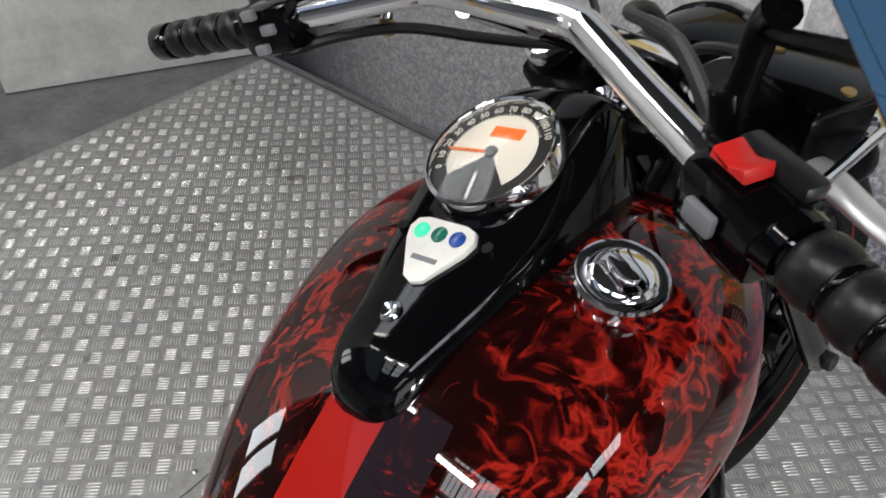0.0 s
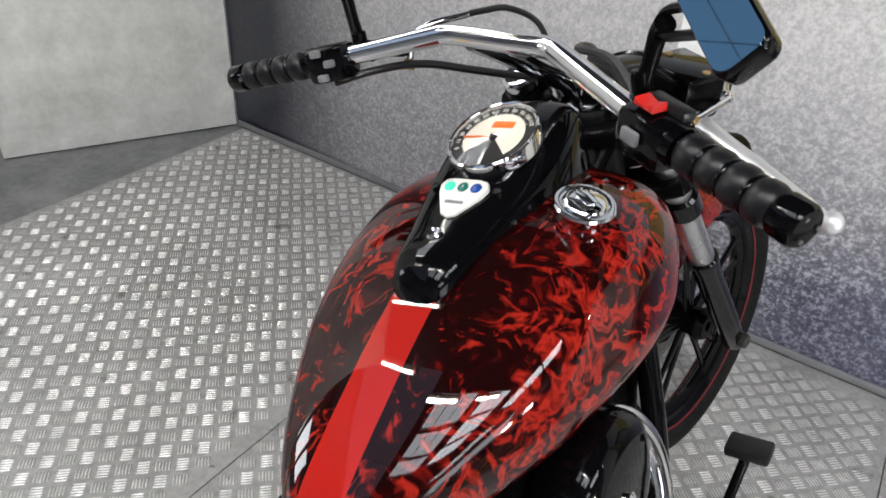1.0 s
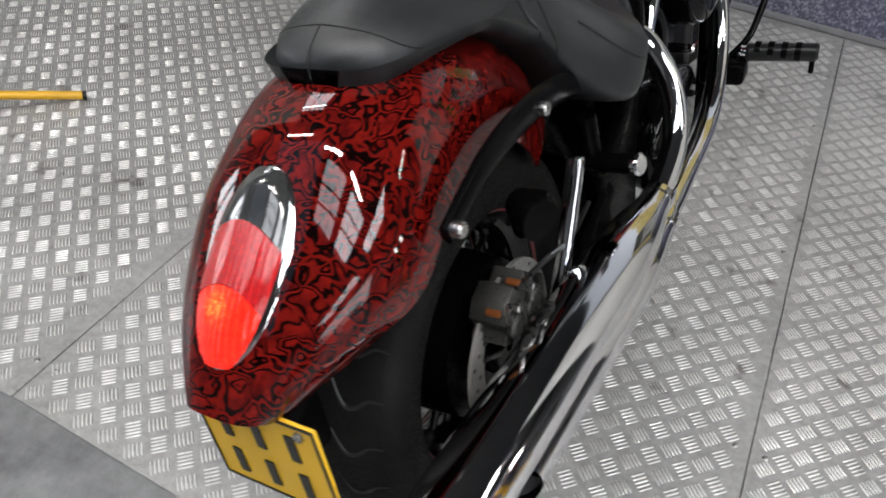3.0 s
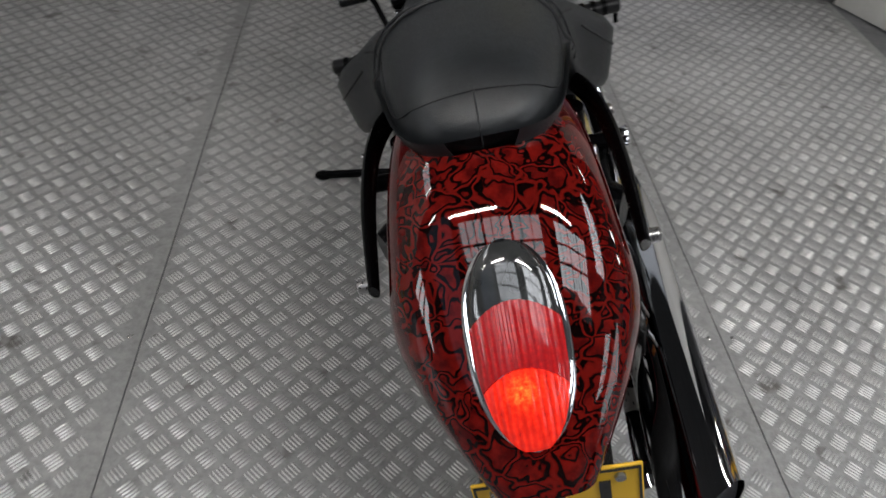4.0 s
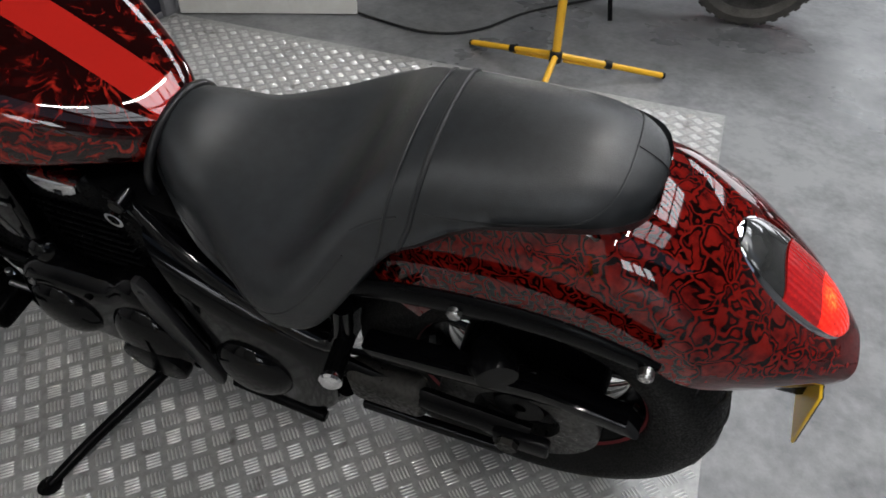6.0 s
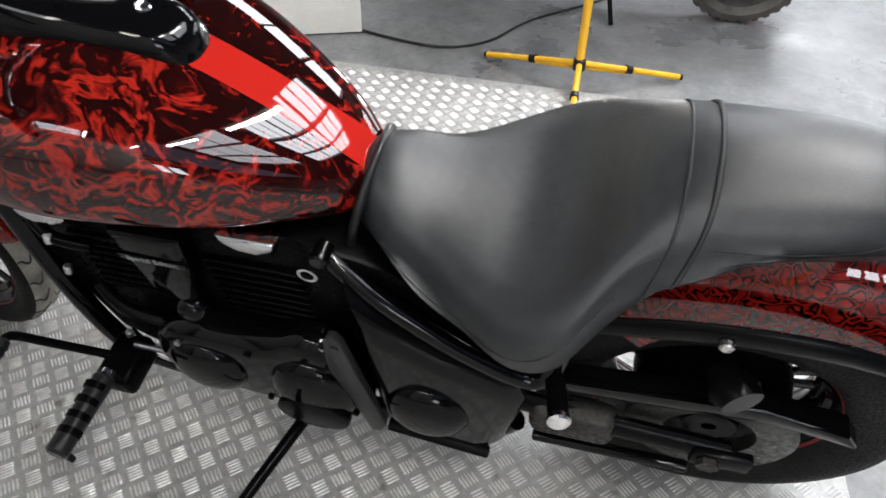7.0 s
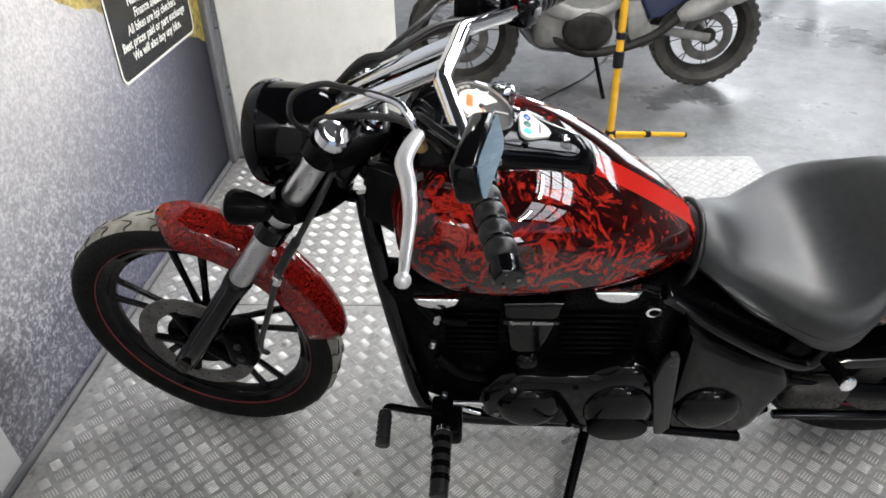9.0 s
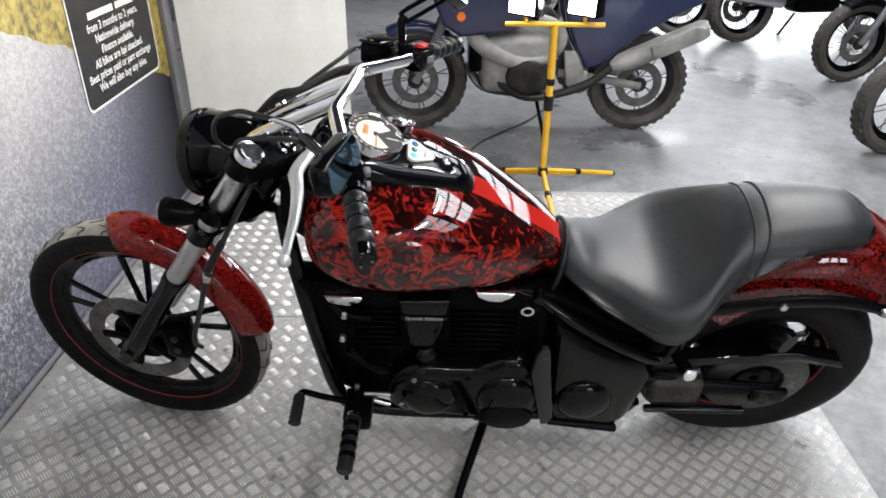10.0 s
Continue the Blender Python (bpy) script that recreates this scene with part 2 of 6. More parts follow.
def mix_color(nt, fac, a, b):
    n = nt.nodes.new("ShaderNodeMix")
    n.data_type = "RGBA"
    for i, v in ((0, fac), (6, a), (7, b)):
        if isinstance(v, (int, float)):
            n.inputs[i].default_value = v
        elif isinstance(v, tuple):
            n.inputs[i].default_value = (*v, 1)
        else:
            nt.links.new(v, n.inputs[i])
    return n.outputs[2]


def bare(name, rough, coat=0.0, metal=0.0):
    m = bpy.data.materials.new(name)
    m.use_nodes = True
    nt = m.node_tree
    b = nt.nodes["Principled BSDF"]
    b.inputs["Roughness"].default_value, b.inputs["Coat Weight"].default_value, b.inputs["Metallic"].default_value = rough, coat, metal
    b.inputs["Coat Roughness"].default_value = 0.02
    b.inputs["Coat IOR"].default_value = 1.5
    if coat >= 1.0:
        b.inputs["Specular IOR Level"].default_value = 0.0
    tc = nt.nodes.new("ShaderNodeTexCoord")
    return m, nt, b, tc.outputs["Object"]


def tank_paint():
    """Dark red marbled lacquer with a plain bright red stripe along the spine."""
    m, nt, b, co = bare("marbled_red_lacquer", 0.3, 1.0)
    warp = noise_node(nt, co, 11.0, 2.0, 0.5, 0.6)
    add = nt.nodes.new("ShaderNodeVectorMath")
    add.operation = "MULTIPLY_ADD"
    nt.links.new(warp.outputs["Color"], add.inputs[0])
    add.inputs[1].default_value = (0.11, 0.11, 0.11)
    nt.links.new(co, add.inputs[2])
    flame = noise_node(nt, add.outputs[0], 19.0, 3.5, 0.52, 2.4)
    wisp = noise_node(nt, add.outputs[0], 13.0, 2.5, 0.5, 1.6)
    thread = math_node(nt, "MULTIPLY_ADD", math_node(nt, "ABSOLUTE", math_node(nt, "ADD", wisp.outputs["Fac"], -0.5)), -2.4, 0.10)
    veil = noise_node(nt, co, 7.0, 3.0)
    amount = math_node(nt, "ADD", flame.outputs["Fac"], math_node(nt, "MULTIPLY_ADD", veil.outputs["Fac"], 0.42, -0.21))
    amount = math_node(nt, "ADD", amount, math_node(nt, "MAXIMUM", thread, -0.06))
    flank = nt.nodes.new("ShaderNodeMapRange")
    flank.inputs["From Min"].default_value, flank.inputs["From Max"].default_value = 0.07, 0.17
    flank.inputs["To Min"].default_value, flank.inputs["To Max"].default_value = -0.085, 0.012
    xs = nt.nodes.new("ShaderNodeSeparateXYZ")
    nt.links.new(co, xs.inputs[0])
    nt.links.new(math_node(nt, "ABSOLUTE", xs.outputs["X"]), flank.inputs["Value"])
    amount = math_node(nt, "ADD", amount, flank.outputs[0])
    r = ramp_node(nt, amount, [(0.38, (0.008, 0.0008, 0.0008)), (0.46, (0.030, 0.0016, 0.0014)), (0.51, (0.085, 0.0035, 0.0025)), (0.555, (0.16, 0.007, 0.004)), (0.61, (0.29, 0.016, 0.009)), (0.67, (0.22, 0.010, 0.006)), (0.74, (0.10, 0.005, 0.003))])
    sep = nt.nodes.new("ShaderNodeSeparateXYZ")
    nt.links.new(co, sep.inputs[0])
    band = math_node(nt, "LESS_THAN", math_node(nt, "ABSOLUTE", sep.outputs["X"]), 0.030)
    nt.links.new(mix_color(nt, band, r.outputs[0], (0.36, 0.013, 0.009)), b.inputs["Base Color"])
    return m


def fender_paint(name, cells, gain, line=1.0):
    """Deep red lacquer with black crackle lines."""
    m, nt, b, co = bare(name, 0.3, 1.0)
    warp = noise_node(nt, co, 26.0, 2.0, 0.5, 0.4)
    add = nt.nodes.new("ShaderNodeVectorMath")
    add.operation = "MULTIPLY_ADD"
    nt.links.new(warp.outputs["Color"], add.inputs[0])
    add.inputs[1].default_value = (0.075, 0.075, 0.075)
    nt.links.new(co, add.inputs[2])
    cell = nt.nodes.new("ShaderNodeTexVoronoi")
    cell.feature = "DISTANCE_TO_EDGE"
    cell.inputs["Scale"].default_value = cells
    nt.links.new(add.outputs[0], cell.inputs["Vector"])
    tone = noise_node(nt, co, 60.0, 3.0)
    veil = noise_node(nt, co, 9.0, 2.0)
    d = math_node(nt, "ADD", cell.outputs["Distance"], math_node(nt, "MULTIPLY_ADD", tone.outputs["Fac"], 0.12, -0.06))
    bed = ramp_node(nt, tone.outputs["Fac"], [(0.36, (0.10, 0.004, 0.004)), (0.66, (0.30, 0.012, 0.008))])
    vein = ramp_node(nt, d, [(0.015, (0.24, 0.010, 0.007)), (0.055, (0.17, 0.007, 0.005)), (0.078, (0.004, 0.001, 0.001)), (0.078 + 0.085 * line, (0.005, 0.001, 0.001)), (0.078 + 0.14 * line, (0.02, 0.002, 0.002))])
    inner = nt.nodes.new("ShaderNodeMapRange")
    inner.inputs["From Min"].default_value, inner.inputs["From Max"].default_value = 0.078 + 0.075 * line, 0.078 + 0.12 * line
    nt.links.new(d, inner.inputs["Value"])
    lined = mix_color(nt, inner.outputs[0], vein.outputs[0], bed.outputs[0])
    tone_up = nt.nodes.new("ShaderNodeVectorMath")
    tone_up.operation = "SCALE"
    tone_up.inputs["Scale"].default_value = gain
    nt.links.new(lined, tone_up.inputs[0])
    nt.links.new(tone_up.outputs[0], b.inputs["Base Color"])
    return m


M_TANK = tank_paint()
M_FENDER = fender_paint("crackled_red_lacquer", 34.0, 0.52, 0.85)
M_FENDER_F = fender_paint("fine_crackled_red_lacquer", 42.0, 0.95, 0.5)


def backdrop_print():
    """A printed wall: speckled road surface with a pale road line below, dry yellow grass above."""
    m, nt, b, co = bare("printed_road_wall", 0.45, 0.30)
    b.inputs["Coat Roughness"].default_value = 0.20
    sep = nt.nodes.new("ShaderNodeSeparateXYZ")
    nt.links.new(co, sep.inputs[0])
    grain = noise_node(nt, co, 95.0, 4.0, 0.75)
    coarse = noise_node(nt, co, 55.0, 3.0, 0.6)
    mixed = math_node(nt, "MULTIPLY_ADD", coarse.outputs["Fac"], 0.35, math_node(nt, "MULTIPLY", grain.outputs["Fac"], 0.65))
    asph = ramp_node(nt, mixed, [(0.40, (0.015, 0.015, 0.030)), (0.50, (0.085, 0.088, 0.125)), (0.60, (0.42, 0.42, 0.47))])
    blot = noise_node(nt, co, 2.2, 3.0)
    asph2 = mix_color(nt, math_node(nt, "MULTIPLY_ADD", blot.outputs["Fac"], 1.5, 0.05), (0.07, 0.07, 0.11), asph.outputs[0])
    # tone gradients by position: near black at both ends, bluer right, paler upwards
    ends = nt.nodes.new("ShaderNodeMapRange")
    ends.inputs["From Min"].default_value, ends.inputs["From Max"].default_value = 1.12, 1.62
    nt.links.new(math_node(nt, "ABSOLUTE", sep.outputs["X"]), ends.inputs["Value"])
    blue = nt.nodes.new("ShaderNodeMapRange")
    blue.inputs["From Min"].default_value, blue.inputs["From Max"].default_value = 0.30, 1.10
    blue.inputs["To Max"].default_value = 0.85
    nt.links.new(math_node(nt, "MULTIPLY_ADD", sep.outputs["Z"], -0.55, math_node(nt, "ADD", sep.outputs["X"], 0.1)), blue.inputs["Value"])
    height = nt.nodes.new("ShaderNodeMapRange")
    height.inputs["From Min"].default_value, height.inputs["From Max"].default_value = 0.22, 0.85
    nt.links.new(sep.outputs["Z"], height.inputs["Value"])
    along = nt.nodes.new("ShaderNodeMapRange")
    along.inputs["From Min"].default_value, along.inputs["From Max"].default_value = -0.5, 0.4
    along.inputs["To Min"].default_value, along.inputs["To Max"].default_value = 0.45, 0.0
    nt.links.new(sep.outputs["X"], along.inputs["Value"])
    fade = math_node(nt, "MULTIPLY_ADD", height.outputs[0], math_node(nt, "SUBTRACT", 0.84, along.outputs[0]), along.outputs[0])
    pale_grain = ramp_node(nt, mixed, [(0.40, (0.44, 0.435, 0.44)), (0.50, (0.54, 0.53, 0.525)), (0.58, (0.60, 0.585, 0.57))])
    pale = mix_color(nt, fade, asph2, pale_grain.outputs[0])
    end_tone = mix_color(nt, 0.95, asph2, (0.008, 0.009, 0.020))
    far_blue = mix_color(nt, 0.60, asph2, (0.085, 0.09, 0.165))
    asph3 = mix_color(nt, ends.outputs[0], mix_color(nt, blue.outputs[0], pale, far_blue), end_tone)
    g1 = noise_node(nt, co, 30.0, 5.0, 0.7)
    grass = ramp_node(nt, g1.outputs["Fac"], [(0.34, (0.07, 0.07, 0.02)), (0.48, (0.30, 0.22, 0.04)), (0.64, (0.50, 0.40, 0.10))])
    wob = noise_node(nt, co, 6.0, 4.0)
    lim = math_node(nt, "MULTIPLY_ADD", sep.outputs["X"], -0.40, math_node(nt, "MULTIPLY_ADD", wob.outputs["Fac"], 0.08, 1.22))
    up = math_node(nt, "GREATER_THAN", sep.outputs["Z"], lim)
    sky = math_node(nt, "GREATER_THAN", sep.outputs["Z"], math_node(nt, "MULTIPLY_ADD", wob.outputs["Fac"], 0.25, 1.38))
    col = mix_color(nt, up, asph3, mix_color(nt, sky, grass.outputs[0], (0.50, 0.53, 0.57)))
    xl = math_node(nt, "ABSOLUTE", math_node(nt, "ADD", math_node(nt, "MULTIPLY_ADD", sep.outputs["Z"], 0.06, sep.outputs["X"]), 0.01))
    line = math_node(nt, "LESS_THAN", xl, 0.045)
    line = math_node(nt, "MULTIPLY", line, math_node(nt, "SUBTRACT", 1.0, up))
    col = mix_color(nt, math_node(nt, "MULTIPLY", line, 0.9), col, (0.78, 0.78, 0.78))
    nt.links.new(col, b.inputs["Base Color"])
    return m


M_PRINT = backdrop_print()


def concrete(name, dark, light, rough=0.45):
    m, nt, b, co = bare(name, rough)
    n1 = noise_node(nt, co, 0.9, 6.0, 0.6)
    n2 = noise_node(nt, co, 40.0, 4.0, 0.7)
    n3 = noise_node(nt, co, 7.5, 5.0, 0.65)
    f = math_node(nt, "MULTIPLY_ADD", n2.outputs["Fac"], 0.22, math_node(nt, "MULTIPLY_ADD", n3.outputs["Fac"], 0.38, math_node(nt, "MULTIPLY", n1.outputs["Fac"], 0.40)))
    r = ramp_node(nt, f, [(0.40, dark), (0.60, light)])
    nt.links.new(r.outputs[0], b.inputs["Base Color"])
    rg = ramp_node(nt, n1.outputs["Fac"], [(0.35, (rough * 0.5,) * 3), (0.65, (min(rough * 1.3, 1),) * 3)])
    nt.links.new(rg.outputs[0], b.inputs["Roughness"])
    bp = nt.nodes.new("ShaderNodeBump")
    bp.inputs["Strength"].default_value, bp.inputs["Distance"].default_value = 0.6, 0.0006
    nt.links.new(n2.outputs["Fac"], bp.inputs["Height"])
    nt.links.new(bp.outputs[0], b.inputs["Normal"])
    return m


M_CONC = concrete("worn_grey_floor_paint", (0.085, 0.086, 0.09), (0.22, 0.222, 0.226), 0.40)
M_WALLW = concrete("dirty_cream_board", (0.55, 0.55, 0.52), (0.80, 0.80, 0.77), 0.5)
M_WALLE = concrete("pale_cream_board", (0.76, 0.75, 0.70), (0.87, 0.86, 0.82), 0.4)
M_HALL = concrete("hall_wall_paint", (0.26, 0.26, 0.26), (0.36, 0.36, 0.36), 0.6)
M_ROOF = concrete("roof_lining", (0.05, 0.05, 0.053), (0.09, 0.09, 0.09), 0.7)


def tread_metal(name, lo, hi, rough, metal=0.3):
    m, nt, b, co = bare(name, rough, metal=metal)
    n1 = noise_node(nt, co, 3.0, 5.0, 0.6)
    n2 = noise_node(nt, co, 55.0, 4.0, 0.7)
    f = math_node(nt, "MULTIPLY_ADD", n2.outputs["Fac"], 0.5, math_node(nt, "MULTIPLY", n1.outputs["Fac"], 0.5))
    r = ramp_node(nt, f, [(0.36, lo), (0.62, hi)])
    spot = ramp_node(nt, noise_node(nt, co, 11.0, 3.0, 0.6).outputs["Fac"], [(0.63, (0.0, 0.0, 0.0)), (0.72, (1.0, 1.0, 1.0))])
    nt.links.new(mix_color(nt, math_node(nt, "MULTIPLY", spot.outputs[0], 0.65), r.outputs[0], (0.075, 0.062, 0.05)), b.inputs["Base Color"])
    rg = ramp_node(nt, f, [(0.35, (min(rough * 1.35, 1),) * 3), (0.65, (rough * 0.8,) * 3)])
    nt.links.new(rg.outputs[0], b.inputs["Roughness"])
    return m


M_CHECKER = tread_metal("tread_plate_metal", (0.25, 0.247, 0.240), (0.42, 0.416, 0.405), 0.44)
M_BAR = tread_metal("worn_tread_bars", (0.44, 0.437, 0.428), (0.68, 0.675, 0.66), 0.36, 0.50)


M_MIRROR = material("mirror_glass", (0.15, 0.28, 0.38), 0.02, metal=1.0, vary=0.02)


def pane_glass(name):
    """A thin clear cover: see-through, with a mirror gloss at grazing angles."""
    m = bpy.data.materials.new(name)
    m.use_nodes = True
    nt = m.node_tree
    nt.nodes.remove(nt.nodes["Principled BSDF"])
    t, g, f, x = (nt.nodes.new(k) for k in ("ShaderNodeBsdfTransparent", "ShaderNodeBsdfGlossy", "ShaderNodeFresnel", "ShaderNodeMixShader"))
    g.inputs["Roughness"].default_value = 0.03
    f.inputs["IOR"].default_value = 1.4
    nt.links.new(f.outputs[0], x.inputs[0])
    nt.links.new(t.outputs[0], x.inputs[1])
    nt.links.new(g.outputs[0], x.inputs[2])
    nt.links.new(x.outputs[0], nt.nodes["Material Output"].inputs["Surface"])
    return m


M_PANE = pane_glass("thin_clear_cover")

# ---- the setting ----
WALL_Y = 2.245
X0, X1, Y0 = -1.825, 1.82, -0.10


def wall_slab(name, a, b, z0, z1, thick, mat, label, category="wall"):
    """An upright slab from a to b on the plan; the thickness lies to the left of a to b."""
    a, b = Vector((*a, 0)), Vector((*b, 0))
    d = (b - a)
    n = Vector((-d.y, d.x, 0)).normalized()
    m = Matrix.Translation(a) @ Matrix.Rotation(math.atan2(d.y, d.x), 4, "Z")
    ob = part(name, box(d.length / 2, thick / 2, (z0 + z1) / 2, d.length, thick, z1 - z0, 0.003), mat)
    ob.matrix_world = m
    return tagged(ob, label, category, kind="structure")


ground = part("floor", box(1.5, 0.5, -0.106, 19, 17, 0.2), M_CONC)
tagged(ground, "worn grey painted concrete workshop floor", "floor", kind="structure")

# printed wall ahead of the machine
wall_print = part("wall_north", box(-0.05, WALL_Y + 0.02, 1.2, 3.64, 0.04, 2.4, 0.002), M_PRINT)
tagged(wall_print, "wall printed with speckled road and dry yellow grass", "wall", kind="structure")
part("baseboard", box(-0.05, WALL_Y - 0.006, 0.012, 3.62, 0.008, 0.024, 0.002), M_GREYPLAST, wall_print)

wall_slab("wall_west", (-2.257, 1.449), (-1.872, 2.240), 0.0, 2.4, 0.04, M_WALLW, "scuffed cream board panel beside the printed wall")
wall_slab("wall_west_2", (-2.34, 0.10), (-2.53, 1.62), 0.0, 2.4, 0.04, M_WALLW, "scuffed cream board panel with a gap beside it")
wall_slab("wall_east", (1.83, 2.200), (2.144, 1.496), 0.0, 2.4, 0.05, M_WALLE, "tall cream board panel beside the printed wall")
tagged(part("trim", box(1.80, 2.235, 1.2, 0.07, 0.03, 2.4, 0.006), M_GREYPLAST), "grey corner trim between the printed wall and the board", "trim", kind="structure")

# the hall around
wall_slab("wall_hall_north", (-8, 9.0), (11, 9.0), 0.0, CEIL, 0.2, M_HALL, "dull painted hall wall")
wall_slab("wall_hall_south", (11, -8.0), (-8, -8.0), 0.0, CEIL, 0.2, M_HALL, "dull painted hall wall")
wall_slab("wall_hall_west", (-8, -8.0), (-8, 9.0), 0.0, 1.2, 0.2, M_HALL, "dull painted hall wall under the windows")
wall_slab("wall_hall_west_2", (-8, -8.0), (-8, 9.0), 3.0, CEIL, 0.2, M_HALL, "dull painted hall wall over the windows")
for _k, (_a, _b) in enumerate(((-8.0, -3.4), (-2.7, -2.5), (-1.8, -1.6), (-0.9, 9.0))):
    wall_slab("wall_hall_west_%d" % (_k + 3), (-8, _a), (-8, _b), 1.2, 3.0, 0.2, M_HALL, "dull painted wall pier beside a window")
wall_slab("wall_hall_east", (8.5, 9.0), (8.5, -1.6), 0.0, CEIL, 0.2, M_HALL, "dull painted hall wall")
wall_slab("wall_hall_east_2", (8.5, -6.4), (8.5, -8.0), 0.0, CEIL, 0.2, M_HALL, "dull painted hall wall")
wall_slab("wall_hall_lintel", (8.5, -1.6), (8.5, -6.4), 3.2, CEIL, 0.2, M_HALL, "dull painted wall over the open door")
_m = bpy.data.materials.new("bright_day")
_m.use_nodes = True
_m.node_tree.nodes["Principled BSDF"].inputs["Emission Color"].default_value = (0.93, 0.96, 1.0, 1)
_m.node_tree.nodes["Principled BSDF"].inputs["Emission Strength"].default_value = 5.0
tagged(part("backdrop", box(10.4, -4.0, 1.8, 0.05, 8.0, 4.2), _m), "bright daylight outside the open hall door", "daylight", kind="structure")


def ceiling_mesh():
    """The roof lining with holes under the roof lights."""
    xs = sorted({-8.0, 11.0} | {v for x, y, w, d, p in ROOF_LIGHTS for v in (round(x - w / 2, 3), round(x + w / 2, 3))})
    ys = sorted({-8.0, 9.0} | {v for x, y, w, d, p in ROOF_LIGHTS for v in (round(y - d / 2, 3), round(y + d / 2, 3))})
    bm = bmesh.new()
    for a, b in zip(xs, xs[1:]):
        for c, d in zip(ys, ys[1:]):
            mx, my = (a + b) / 2, (c + d) / 2
            if any(abs(mx - x) < w / 2 and abs(my - y) < e / 2 for x, y, w, e, p in ROOF_LIGHTS):
                continue
            box(mx, my, CEIL + 0.05, b - a, d - c, 0.1, bm=bm)
    return bm


tagged(part("ceiling", ceiling_mesh(), M_ROOF), "dark lined roof with glazed roof lights", "ceiling", kind="structure")
for _i, (_x, _y, _w, _d, _p) in enumerate(ROOF_LIGHTS):
    bars = bmesh.new()
    panes = 9 if _p > 2 else 2
    for k in range(1, panes):
        box(_x - _w / 2 + _w * k / panes, _y, CEIL + 0.06, 0.05 if k % 3 == 0 else (0.012 if _p > 2 else 0.006), _d, 0.04 if _p > 2 else 0.008, bm=bars)
    for k in (-1, 1):
        box(_x, _y + k * _d / 6, CEIL + 0.05, _w, 0.06 if _p > 2 else 0.006, 0.06 if _p > 2 else 0.008, bm=bars)
    tagged(part("window_%d" % (_i + 1), bars, M_GREYPLAST), "roof light with grey glazing bars", "window", kind="structure")

# ---- tread plates under the machine ----
BLOCK = 0.0588  # pitch of the five-bar blocks; every second family sits between and is turned square to the first
BAR_L, BAR_W, BAR_H, BAR_GAP = 0.0146, 0.0023, 0.0017, 0.0070


def block_mesh(cx, cy, turn, verts, faces):
    """Five raised bars with rounded ends, at 45 degrees to the plate's edges."""
    ux, uy = (0.7071, 0.7071) if turn else (0.7071, -0.7071)
    for k in range(-2, 3):
        ox, oy = cx - uy * k * BAR_GAP, cy + ux * k * BAR_GAP
        b = len(verts)
        for l, w, z in ((-1, 0, 0), (-0.72, -1, 0), (0.72, -1, 0), (1, 0, 0), (0.72, 1, 0), (-0.72, 1, 0), (-0.74, -0.25, 1), (0.74, -0.25, 1), (0.74, 0.25, 1), (-0.74, 0.25, 1)):
            verts.append((ox + ux * l * BAR_L - uy * w * BAR_W, oy + uy * l * BAR_L + ux * w * BAR_W, z * BAR_H + 0.0001))
        faces += [(b, b + 1, b + 6), (b + 1, b + 2, b + 7, b + 6), (b + 2, b + 3, b + 7), (b + 3, b + 4, b + 8), (b + 3, b + 8, b + 7), (b + 4, b + 5, b + 9, b + 8), (b + 5, b, b + 9), (b, b + 6, b + 9), (b + 6, b + 7, b + 8, b + 9)]


def bars_object(name, verts, faces, parent):
    me = bpy.data.meshes.new(name)
    me.from_pydata(verts, [], faces)
    me.polygons.foreach_set("use_smooth", [True] * len(me.polygons))
    me.materials.append(M_BAR)
    ob = new(name, me)
    ob.parent = parent
    return ob


BLOCK_DATA = {}


def plate(x0, x1, y0, y1, label, near=None):
    ob = part("floor_plate", box((x0 + x1) / 2, (y0 + y1) / 2, -0.0025, x1 - x0 - 0.0022, y1 - y0 - 0.003, 0.005, 0.0012, seg=1), M_CHECKER)
    tagged(ob, label, "floor plate", "tread plates under the motorcycle", "structure")
    verts, faces = [], []
    for i in range(int((x1 - x0) / BLOCK * 2) - 1):
        for j in range(int((y1 - y0) / BLOCK * 2) - 1):
            if (i + j) % 2:
                continue
            cx, cy = x0 + 0.028 + i * BLOCK / 2, y0 + 0.028 + j * BLOCK / 2
            if near and near[0] < cx < near[1] and near[2] < cy < near[3]:
                if i % 2 not in BLOCK_DATA:
                    v, f = [], []
                    block_mesh(0, 0, i % 2, v, f)
                    piece = bars_object("tread_block", v, f, ob)
                    BLOCK_DATA[i % 2] = piece.data
                else:
                    piece = new("tread_block", BLOCK_DATA[i % 2])
                    piece.parent = ob
                piece.location = (cx, cy, 0)
            else:
                block_mesh(cx, cy, i % 2, verts, faces)
    bars_object("tread_bars", verts, faces, ob)["kind"] = "stuff"
    return ob


TREAD = "worn raised-bar aluminium tread plate laid on the floor"
plate(X0, -0.51, -0.15, WALL_Y - 0.012, TREAD)
plate(-0.51, 0.707, -0.148, WALL_Y - 0.012, TREAD, (-0.52, -0.12, -0.2, 1.0))
plate(0.707, X1, -0.102, WALL_Y - 0.012, TREAD)
_screw = None
